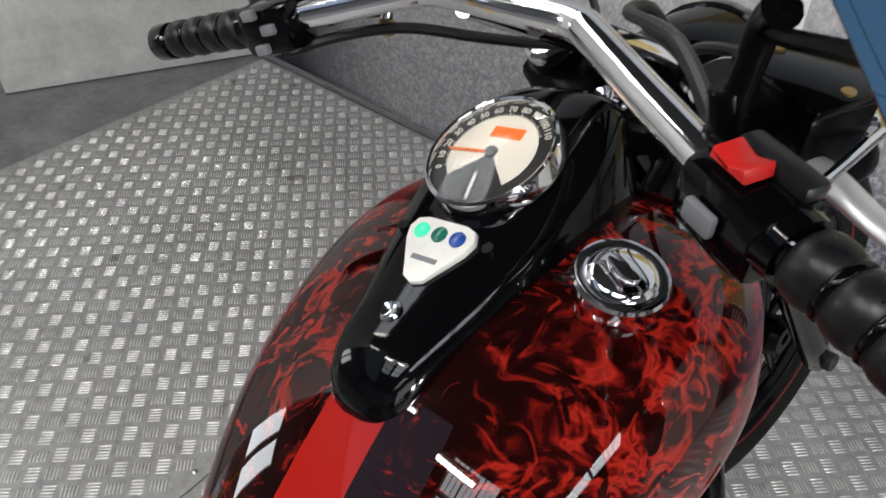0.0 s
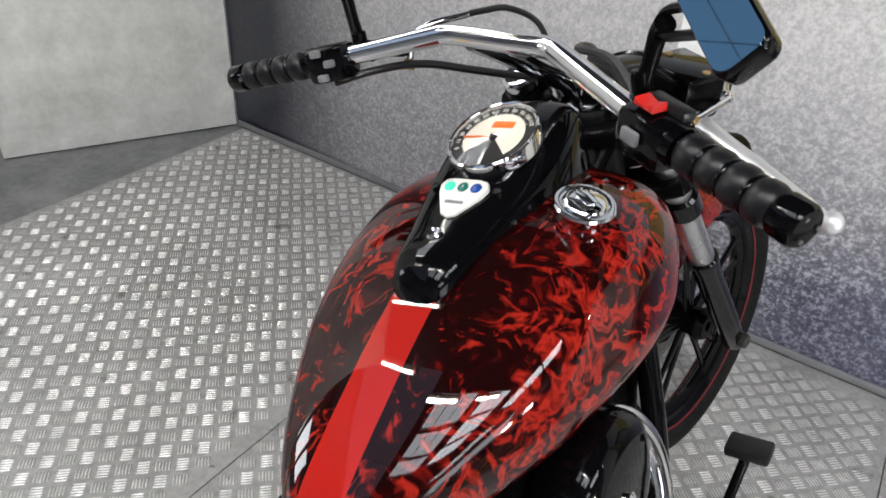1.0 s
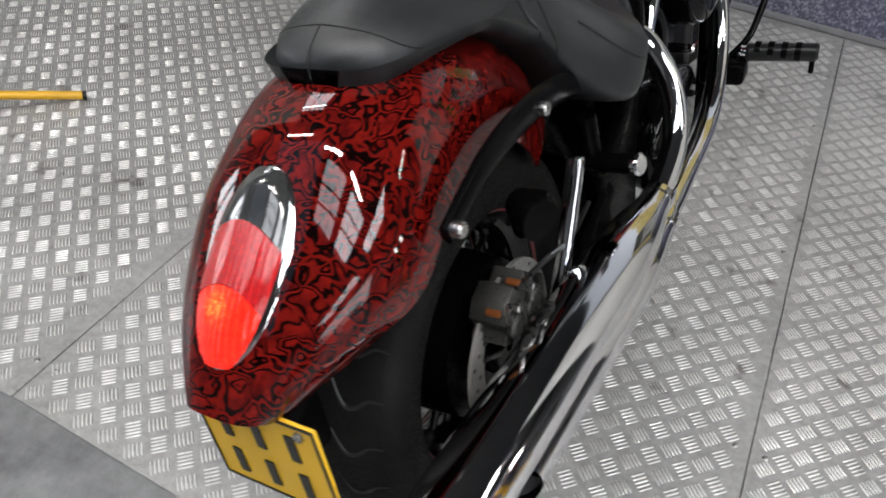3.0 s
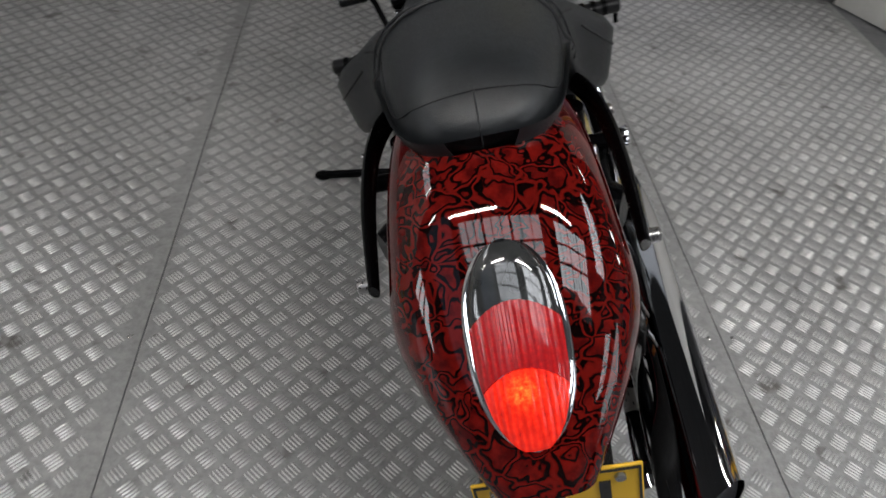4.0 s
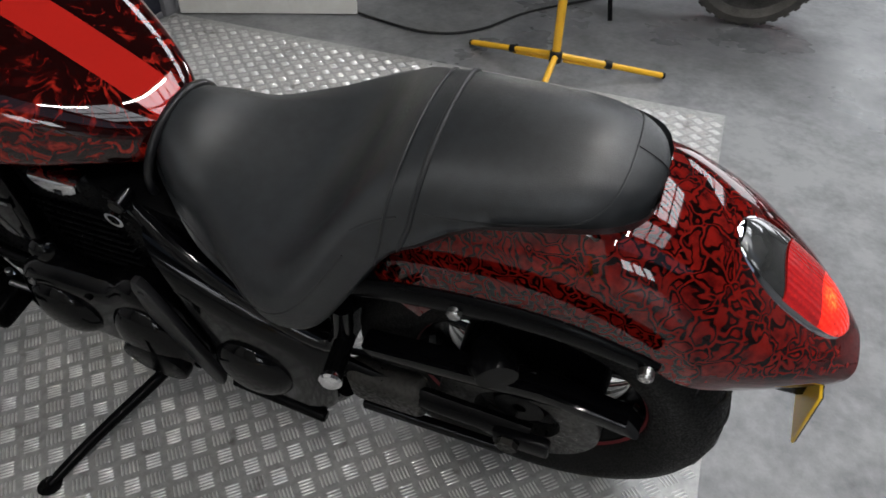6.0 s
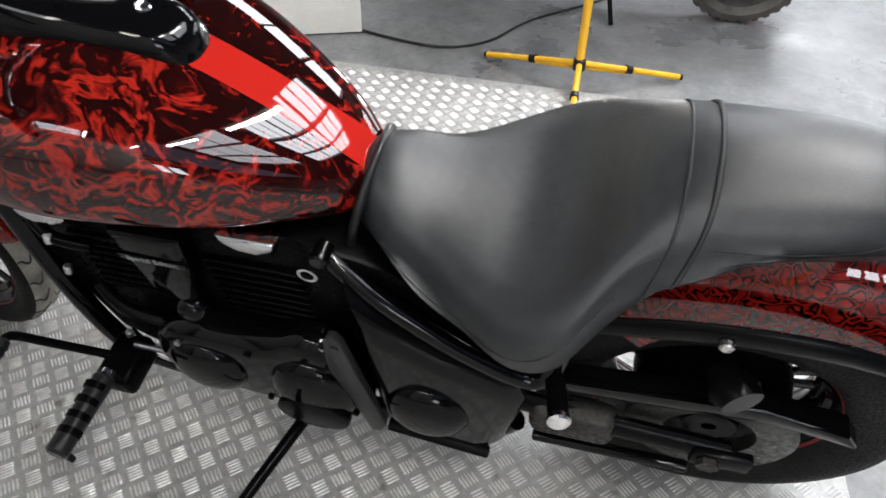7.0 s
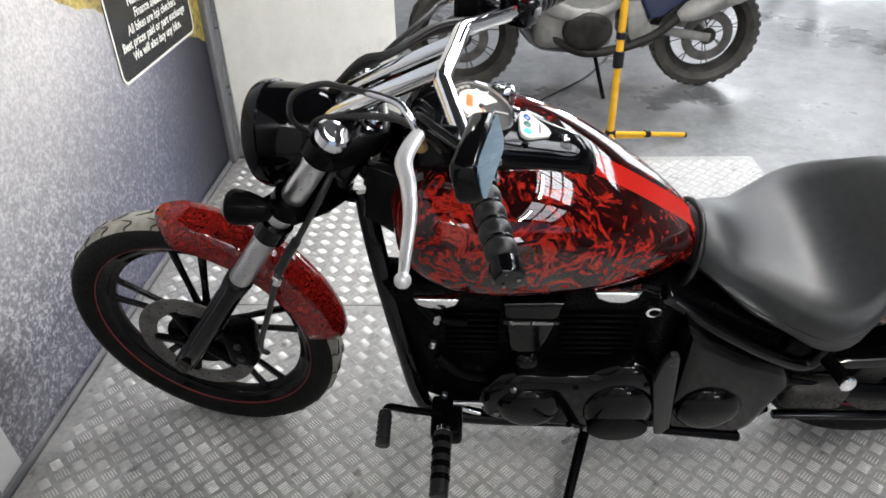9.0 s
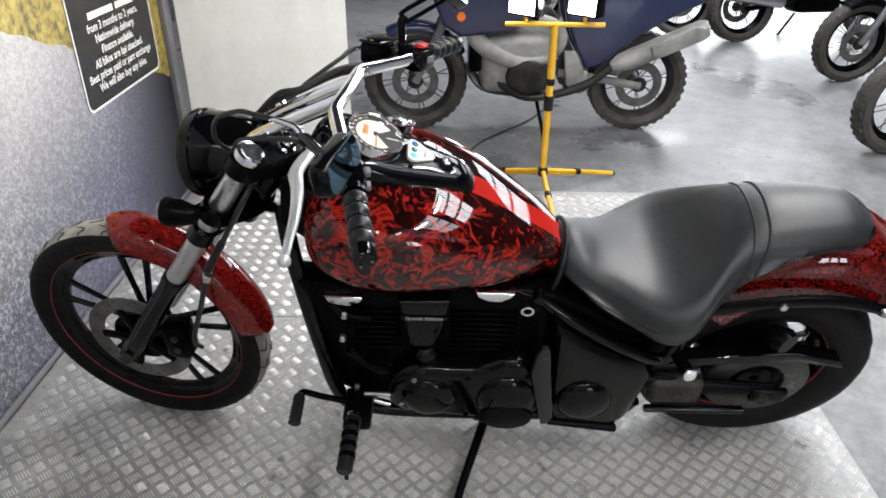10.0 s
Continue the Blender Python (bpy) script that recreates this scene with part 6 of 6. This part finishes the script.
for (cx, cz, sx, sz) in ((0, 0.0735, 0.198, 0.003), (0, -0.0735, 0.198, 0.003), (0.0985, 0, 0.003, 0.148), (-0.0985, 0, 0.003, 0.148)):
    box(cx, -0.003, cz, sx, 0.0015, sz, bm=bord, m=plate_m)
part("plate_border", bord, M_INK, npl)
for x in (-0.075, 0.075):
    part("plate_screw", tube_rings([(plate_m @ V(x, -0.002, 0.06), 0.006), (plate_m @ V(x, -0.006, 0.06), 0.0055)], plate_m.to_3x3() @ V(0, -1, 0), 12), M_STEEL, npl)
bpart("plate_bracket", box(0, 0.03, 0.02, 0.09, 0.06, 0.10, 0.008, m=plate_m), M_SATIN, "black plate bracket")

# ---- things around the machine ----
def lamp_stand(x, y, turn, label, lamps):
    st = thing("work_light_stand", pose(x, y, 0, 0, 0, turn), label, "light stand", "yellow tripod stands")
    pole = part("pole", rod((0, 0, 0.10), (0, 0, 0.79), 0.016, 16), M_YELLOW, st, "yellow pole")
    part("pole_foot", rod((0, 0, 0.07), (0, 0, 0.115), 0.024, 16, bev=0.004), M_RUBBER, pole)
    part("pole_clamp", rod((0, 0, 0.40), (0, 0, 0.47), 0.023, 16, bev=0.003), M_RUBBER, pole)
    part("pole_clamp", rod((0, 0, 0.52), (0, 0, 0.55), 0.022, 16, bev=0.003), M_RUBBER, pole)
    for k, a in enumerate((radians(65), radians(182), radians(-65))):
        u = V(math.cos(a), math.sin(a), 0)
        leg = part("leg", rod(u * 0.02 + V(0, 0, 0.095), u * 0.42 + V(0, 0, 0.014), 0.0115, 14), M_YELLOW, st, "yellow leg")
        part("leg_foot", rod(u * 0.42 + V(0, 0, 0.014), u * 0.43 + V(0, 0, 0.012), 0.0125, 14), M_RUBBER, leg)
        part("leg_brace", rod(u * 0.03 + V(0, 0, 0.075), u * 0.20 + V(0, 0, 0.045), 0.006, 10), M_YELLOW, leg)
        part("leg_clip", rod(u * 0.19 + V(0, 0, 0.062), u * 0.215 + V(0, 0, 0.056), 0.0165, 14), M_RUBBER, leg)
    if lamps:
        part("cross_bar", rod((0, -0.22, 0.79), (0, 0.22, 0.79), 0.011, 12), M_YELLOW, st)
        for y in (-0.13, 0.13):
            hd = part("lamp_head", box(0, 0, 0, 0.07, 0.155, 0.12, 0.012, m=Matrix.Translation((0, y, 0.885)) @ Matrix.Rotation(radians(-40), 4, "Z"), seg=3), M_SATIN, st, "black lit floodlight head")
            part("lamp_glass", box(-0.037, 0, 0, 0.006, 0.13, 0.095, 0.002, m=Matrix.Translation((0, y, 0.885)) @ Matrix.Rotation(radians(-40), 4, "Z")), material("lit_flood_glass", (0.9, 0.9, 0.9), 0.3, emit=(1.0, 0.97, 0.93, 40.0)), hd, "glowing lamp glass")
            part("lamp_bracket", rod((0.0, y, 0.79), (0.0, y, 0.83), 0.008, 10), M_YELLOW, hd)
    return st


stand_e = lamp_stand(1.85, 0.53, 0, "yellow tripod work light stand on the grey floor", True)
stand_w = lamp_stand(-1.385, 0.258, -14, "yellow tripod stand on the tread plates", False)
tagged(part("floor_cable", tube([V(2.25, 1.75, 0.002), V(2.12, 1.38, 0.002), V(2.08, 1.12, 0.002), V(2.2, 0.94, 0.002), V(2.5, 0.80, 0.002), V(2.9, 0.49, 0.002), V(3.3, 0.3, 0.002)], 0.006, 8), M_CABLE), "black power cable lying on the floor", "cable")
tagged(part("floor_cable", tube([V(-2.1, 0.2, 0.002), V(-1.94, 0.72, 0.002), V(-2.08, 1.16, 0.002), V(-2.38, 1.47, 0.002), V(-2.75, 1.66, 0.002)], 0.006, 8), M_CABLE), "black power cable lying on the floor", "cable")

# fluorescent fittings under the roof
for _x, _y, _z in TUBES:
    ft = thing("strip_light", pose(_x, _y, _z), "white fluorescent strip light under the roof", "strip light", "strip lights")
    part("housing", box(0, 0, 0.03, 1.25, 0.09, 0.05, 0.006), M_WHITE, ft)
    part("tube", rod((-0.58, 0, -0.012), (0.58, 0, -0.012), 0.013, 12), material("lit_tube", (0.9, 0.9, 0.88), 0.4, emit=(1.0, 0.93, 0.82, 8.0)), ft, "lit tube")
    for s in (-1, 1):
        part("hanger", rod((s * 0.5, 0, 0.05), (s * 0.5, 0, CEIL - _z), 0.004, 6), M_STEEL, ft)

# notice printed on the wall panel
SX0, SX1, SZ0, SZ1 = 1.012, 1.668, 0.625, 1.55
NOTICE = thing("notice", pose(0, WALL_Y - 0.001, 0), "dark see-through notice with white writing on the printed wall", "notice")


def round_rect(x0, x1, z0, z1, r, n=5):
    out = []
    for cx, cz, a0 in ((x1 - r, z1 - r, 0), (x0 + r, z1 - r, 90), (x0 + r, z0 + r, 180), (x1 - r, z0 + r, 270)):
        for k in range(n + 1):
            a = radians(a0 + 90 * k / n)
            out.append((cx + r * math.cos(a), cz + r * math.sin(a)))
    return out


UPRIGHT = Matrix(((1, 0, 0, 0), (0, 0, -1, 0), (0, 1, 0, 0), (0, 0, 0, 1)))


def smoked_film():
    m = bpy.data.materials.new("smoked_film")
    m.use_nodes = True
    nt = m.node_tree
    t, x = nt.nodes.new("ShaderNodeBsdfTransparent"), nt.nodes.new("ShaderNodeMixShader")
    b = nt.nodes["Principled BSDF"]
    b.inputs["Base Color"].default_value, b.inputs["Roughness"].default_value = (0.015, 0.015, 0.018, 1), 0.4
    x.inputs[0].default_value = 0.62
    nt.links.new(t.outputs[0], x.inputs[1])
    nt.links.new(b.outputs[0], x.inputs[2])
    nt.links.new(x.outputs[0], nt.nodes["Material Output"].inputs["Surface"])
    return m


part("film", slab(round_rect(SX0, SX1, SZ0, SZ1, 0.035), 0.0, 0.001, m=UPRIGHT), smoked_film(), NOTICE, "dark see-through film")
_o, _i = round_rect(SX0, SX1, SZ0, SZ1, 0.035), round_rect(SX0 + 0.009, SX1 - 0.009, SZ0 + 0.009, SZ1 - 0.009, 0.028)
edge = bmesh.new()
vo = [edge.verts.new((x, -0.003, z)) for x, z in _o]
vi = [edge.verts.new((x, -0.003, z)) for x, z in _i]
for k in range(len(vo)):
    edge.faces.new((vo[k], vo[(k + 1) % len(vo)], vi[(k + 1) % len(vi)], vi[k]))
part("outline", edge, M_WHITE, NOTICE, "thin white outline")
LINES = [("We will also buy any bike.", 0.689), ("Best prices paid or part exchange", 0.730), ("All bikes are hpi checked.", 0.771), ("Finance available.", 0.812), ("Nationwide delivery.", 0.853), ("from 3 months to 2 years.", 0.894)]
for words, z in LINES:
    me = words_mesh(words, 0.040, 0.0009)
    me.materials.append(M_WHITE)
    width = max(v.co.x for v in me.vertices) - min(v.co.x for v in me.vertices)
    k = min(1.0, 0.62 / width)
    ob = new("line_of_writing", me)
    ob.parent = NOTICE
    ob.matrix_local = Matrix.Translation((1.335, -0.003, z)) @ UPRIGHT @ Matrix.Diagonal((k, 1, 1, 1))
for z, bars in ((0.935, (0.20, 0.16)), (1.02, (0.24, 0.20)), (1.12, (0.3, 0.18)), (1.22, (0.16, 0.3))):
    x = 1.335 - (sum(bars) + 0.02 * (len(bars) - 1)) / 2
    for w in bars:
        part("writing_bar", box(x + w / 2, -0.003, z, w, 0.001, 0.024), M_WHITE, NOTICE)
        x += w + 0.02


# ---- other machines in the hall ----
def simple_wheel(name, y, r, w, parent, mat):
    wh = part(name, spin([(r - 0.075, -w * 0.5), (r - 0.068, -w * 0.62), (r - 0.085, -w * 0.3), (r - 0.095, 0), (r - 0.085, w * 0.3), (r - 0.068, w * 0.62), (r - 0.075, w * 0.5), (r - 0.105, 0.006), (r - 0.105, -0.006)], (0, y, r), (1, 0, 0), 40), mat, parent, "dusty wheel rim")
    prof = [(r - 0.07, -w * 0.6), (r - 0.04, -w), (r - 0.012, -w * 0.9), (r, -w * 0.4), (r, w * 0.4), (r - 0.012, w * 0.9), (r - 0.04, w), (r - 0.07, w * 0.6)]
    part("tyre", spin(prof, (0, y, r), (1, 0, 0), 40), M_DUSTTYRE, wh, "dusty black tyre")
    knobs = bmesh.new()
    for k in range(36):
        a = 2 * math.pi * k / 36
        m = Matrix.Translation((0, y, r)) @ Matrix.Rotation(a, 4, "X")
        for s in (-1, 1):
            box(s * w * 0.46, 0, r - 0.004, w * 0.55, 0.026, 0.009, bm=knobs, m=m)
    part("tread_block", knobs, M_DUSTTYRE, wh)["kind"] = "stuff"
    part("hub", spin([(0.012, -0.07), (0.045, -0.07), (0.03, -0.03), (0.03, 0.03), (0.045, 0.07), (0.012, 0.07)], (0, y, r), (1, 0, 0), 24), M_DIRTY, wh)
    for k in range(16):
        a = 2 * math.pi * k / 16
        b = a + (0.28 if k % 2 else -0.28)
        s = 1 if (k // 2) % 2 else -1
        part("spoke", rod((s * 0.04, y + 0.04 * math.cos(a), r + 0.04 * math.sin(a)), (0, y + (r - 0.1) * math.cos(b), r + (r - 0.1) * math.sin(b)), 0.0028, 5), M_DIRTY, wh)
    part("brake_disc", spin([(0.085, -0.062), (0.135, -0.062), (0.135, -0.057), (0.085, -0.057)], (0, y, r), (1, 0, 0), 40), M_DISC, wh)
    return wh


def touring_bike(m, label):
    b = thing("touring_motorcycle", m, label, "motorcycle", "parked motorcycles")
    r1, r2, wb = 0.30, 0.285, 1.30
    simple_wheel("front_wheel", wb, r1, 0.048, b, M_DIRTY)
    simple_wheel("rear_wheel", 0.0, r2, 0.062, b, M_DIRTY)
    part("mudguard", add_rings(bmesh.new(), fender_rings(V(0, wb, r1), 60, 150, 14, lambda f: r1 + 0.03, lambda f: 0.065, lambda f: 0.05)), M_BLUEBIKE, b, "dark blue front mudguard")
    for s in (-1, 1):
        part("fork_leg", rod((s * 0.085, wb, r1), (s * 0.085, wb - 0.27, 0.86), 0.024, 14), M_GREYPLAST, b)
        part("swing_arm", tube([V(s * 0.10, 0.0, r2), V(s * 0.10, 0.25, 0.33), V(s * 0.09, 0.48, 0.36)], 0.024, 10, flat=0.6, up=(1, 0, 0)), M_DUSTALLOY, b, "grey alloy swing arm")
        part("frame_spar", tube([V(s * 0.12, 1.02, 0.70), V(s * 0.155, 0.96, 0.57), V(s * 0.165, 0.84, 0.48), V(s * 0.165, 0.70, 0.44), V(s * 0.16, 0.56, 0.47), V(s * 0.155, 0.49, 0.55), V(s * 0.15, 0.52, 0.64), V(s * 0.14, 0.62, 0.68)], [0.040, 0.048, 0.046, 0.034, 0.030, 0.028, 0.026, 0.024], 12, flat=0.55, up=(1, 0, 0)), M_DUSTALLOY, b, "dull silver triangular frame")
        part("pivot_plate", slab([(0.47, 0.50), (0.40, 0.50), (0.33, 0.36), (0.30, 0.28), (0.36, 0.25), (0.44, 0.30)], s * 0.115, s * 0.145, 0.010, m=SIDE, seg=3), M_DUSTALLOY, b, "dull silver pivot plate")
        part("rear_panel", slab([(0.50, 0.80), (0.47, 0.66), (0.40, 0.50), (0.34, 0.40), (0.27, 0.41), (0.16, 0.50), (0.05, 0.59), (-0.10, 0.68), (-0.30, 0.78), (-0.32, 0.86), (0.05, 0.86)], s * 0.085, s * 0.15, 0.020, m=SIDE, seg=3), M_BLUEBIKE, b, "dark blue side panel")
        part("fairing", slab([(1.20, 0.78), (1.14, 0.64), (1.05, 0.585), (0.90, 0.60), (0.76, 0.62), (0.64, 0.70), (0.56, 0.84), (0.62, 0.96), (0.80, 1.0), (1.02, 1.14), (1.20, 1.06), (1.29, 0.88)], s * 0.14, s * 0.20, 0.024, m=SIDE, seg=3), M_BLUEBIKE, b, "dark blue fairing")
        part("indicator", rod((s * 0.19, 1.05, 0.70), (s * 0.225, 1.05, 0.70), 0.024, 12, bev=0.006), M_ORANGE, b, "amber turn signal")
        part("foot_peg", rod((s * 0.14, 0.47, 0.34), (s * 0.24, 0.46, 0.33), 0.012, 10), M_RUBBER, b)
    part("tank", add_rings(bmesh.new(), [[V(0.17 * k * math.cos(2 * math.pi * j / 20), y, 0.90 + z * k * math.sin(2 * math.pi * j / 20)) for j in range(20)] for y, k, z in ((0.52, 0.55, 0.12), (0.60, 0.85, 0.14), (0.75, 1.05, 0.16), (0.95, 1.0, 0.16), (1.06, 0.7, 0.12))]), M_BLUEBIKE, b, "dark blue tank")
    part("seat", add_rings(bmesh.new(), [[V(w * math.cos(2 * math.pi * j / 16), y, z + 0.045 * math.sin(2 * math.pi * j / 16)) for j in range(16)] for y, w, z in ((0.58, 0.08, 0.86), (0.45, 0.14, 0.83), (0.28, 0.16, 0.85), (0.16, 0.15, 0.90), (-0.10, 0.13, 0.92), (-0.24, 0.07, 0.93))]), M_SEAT, b, "black seat")
    part("engine", box(0, 0.72, 0.42, 0.30, 0.42, 0.34, 0.06, seg=3), M_DUSTALLOY, b, "dusty grey engine")
    part("engine_cover", slab(ellipse(0.66, 0.36, 0.13, 0.10, 28), -0.19, -0.14, 0.02, m=SIDE, seg=3), M_DIRTY, b)
    part("radiator_panel", box(0, 0.96, 0.52, 0.26, 0.07, 0.30, 0.02, seg=2), M_ENGINE, b)
    part("bash_plate", tube([V(0, 1.0, 0.36), V(0, 0.88, 0.25), V(0, 0.55, 0.22)], 0.11, 10, flat=0.2, up=(0, 0, 1)), M_GREYPLAST, b)
    part("silencer", tube_rings([(V(-0.16, 0.20, 0.42), 0.026), (V(-0.165, 0.15, 0.445), 0.050), (V(-0.17, 0.10, 0.467), 0.056), (V(-0.18, -0.26, 0.628), 0.056), (V(-0.18, -0.29, 0.642), 0.046), (V(-0.18, -0.30, 0.646), 0.020)], (-0.03, -0.46, 0.21), 22), M_DUSTALLOY, b, "dull silver silencer")
    part("heat_shield", slab([(0.02, 0.555), (-0.20, 0.665), (-0.255, 0.66), (-0.262, 0.60), (-0.06, 0.50), (0.0, 0.505)], -0.250, -0.226, 0.008, m=SIDE, seg=3), M_DUSTALLOY, b)
    part("exhaust_pipe", tube([V(-0.12, 0.86, 0.34), V(-0.16, 0.66, 0.24), V(-0.16, 0.36, 0.30), V(-0.16, 0.20, 0.42)], 0.024, 12), M_DIRTY, b)
    part("tail_light", box(0, -0.34, 0.87, 0.13, 0.05, 0.07, 0.015, seg=2), M_REDLINE, b, "red tail light")
    part("rear_rack", tube([V(-0.11, 0.0, 0.96), V(-0.11, -0.38, 0.98), V(0.11, -0.38, 0.98), V(0.11, 0.0, 0.96)], 0.009, 8, n=2), M_SATIN, b, "black luggage rack")
    part("handlebar", tube([V(-0.36, 0.82, 1.10), V(-0.20, 0.90, 1.12), V(0, 0.95, 1.10), V(0.20, 0.90, 1.12), V(0.36, 0.82, 1.10)], 0.012, 10), M_SATIN, b)
    part("screen", slab([(1.19, 1.04), (1.02, 1.13), (0.98, 1.34), (1.02, 1.35)], -0.10, 0.10, 0.01, m=SIDE), M_GREYPLAST, b, "smoked wind screen")
    part("side_stand", rod((-0.10, 0.60, 0.22), (-0.22, 0.55, 0.006), 0.011, 10), M_SATIN, b)
    part("lower_link", box(0, 0.40, 0.34, 0.16, 0.14, 0.12, 0.02), M_DIRTY, b)
    return b


tour = touring_bike(pose(2.80, -0.10, 0, 0, -3, 2), "dusty dark blue touring motorcycle parked on the grey floor")


def far_bike(m, label, tint):
    b = thing("parked_motorcycle", m, label, "motorcycle", "parked motorcycles")
    simple_wheel("front_wheel", 1.30, 0.29, 0.055, b, M_SATIN)
    simple_wheel("rear_wheel", 0.0, 0.29, 0.075, b, M_SATIN)
    for s in (-1, 1):
        part("fork_leg", rod((s * 0.09, 1.30, 0.29), (s * 0.09, 1.04, 0.86), 0.024, 12), M_GREYPLAST, b)
        part("side_panel", slab([(0.42, 0.62), (0.02, 0.78), (-0.30, 0.84), (-0.28, 0.76), (0.12, 0.62), (0.36, 0.52)], s * 0.06, s * 0.10, 0.01, m=SIDE), tint, b)
        part("swing_arm", tube([V(s * 0.11, 0.0, 0.29), V(s * 0.10, 0.45, 0.36)], 0.024, 10), M_SATIN, b)
    part("tank", add_rings(bmesh.new(), [[V(0.16 * k * math.cos(2 * math.pi * j / 18), y, 0.84 + 0.13 * k * math.sin(2 * math.pi * j / 18)) for j in range(18)] for y, k in ((0.48, 0.5), (0.58, 0.85), (0.78, 1.05), (0.95, 0.95), (1.05, 0.55))]), tint, b)
    part("seat", add_rings(bmesh.new(), [[V(w * math.cos(2 * math.pi * j / 14), y, z + 0.04 * math.sin(2 * math.pi * j / 14)) for j in range(14)] for y, w, z in ((0.52, 0.07, 0.80), (0.36, 0.13, 0.78), (0.10, 0.13, 0.83), (-0.20, 0.06, 0.88))]), M_SEAT, b)
    part("engine", box(0, 0.68, 0.42, 0.28, 0.44, 0.36, 0.07, seg=3), M_ENGINE, b)
    part("headlamp", tube_rings([(V(0, 1.06, 0.88), 0.05), (V(0, 1.12, 0.88), 0.085), (V(0, 1.17, 0.87), 0.085), (V(0, 1.18, 0.87), 0.07)], (0, 1, -0.1), 20), M_SATIN, b)
    part("handlebar", tube([V(-0.36, 0.88, 1.02), V(-0.2, 0.97, 1.03), V(0, 1.0, 1.0), V(0.2, 0.97, 1.03), V(0.36, 0.88, 1.02)], 0.012, 10), M_SATIN, b)
    part("mudguard", add_rings(bmesh.new(), fender_rings(V(0, 1.30, 0.29), 60, 150, 12, lambda f: 0.32, lambda f: 0.07, lambda f: 0.05)), tint, b)
    part("silencer", rod((0.15, 0.30, 0.34), (0.17, -0.25, 0.42), 0.05, 16, bev=0.01), M_ALLOY, b)
    part("side_stand", rod((-0.10, 0.60, 0.22), (-0.22, 0.55, 0.006), 0.011, 10), M_SATIN, b)
    return b


far_bike(pose(4.1, -3.2, 0, 0, -4, 8), "black motorcycle parked far back in the hall", M_SATIN)
far_bike(pose(2.72, -2.75, 0, 0, -4, 12), "black motorcycle parked near the plates", M_BLACK)
far_bike(pose(5.15, -1.55, 0, 0, -4, -170), "dark motorcycle parked beside a red one", M_SATIN)
far_bike(pose(5.6, 0.2, 0, 0, -4, 170), "red and grey motorcycle parked in the hall", material("red_body_paint", (0.35, 0.012, 0.012), 0.2, coat=0.6))
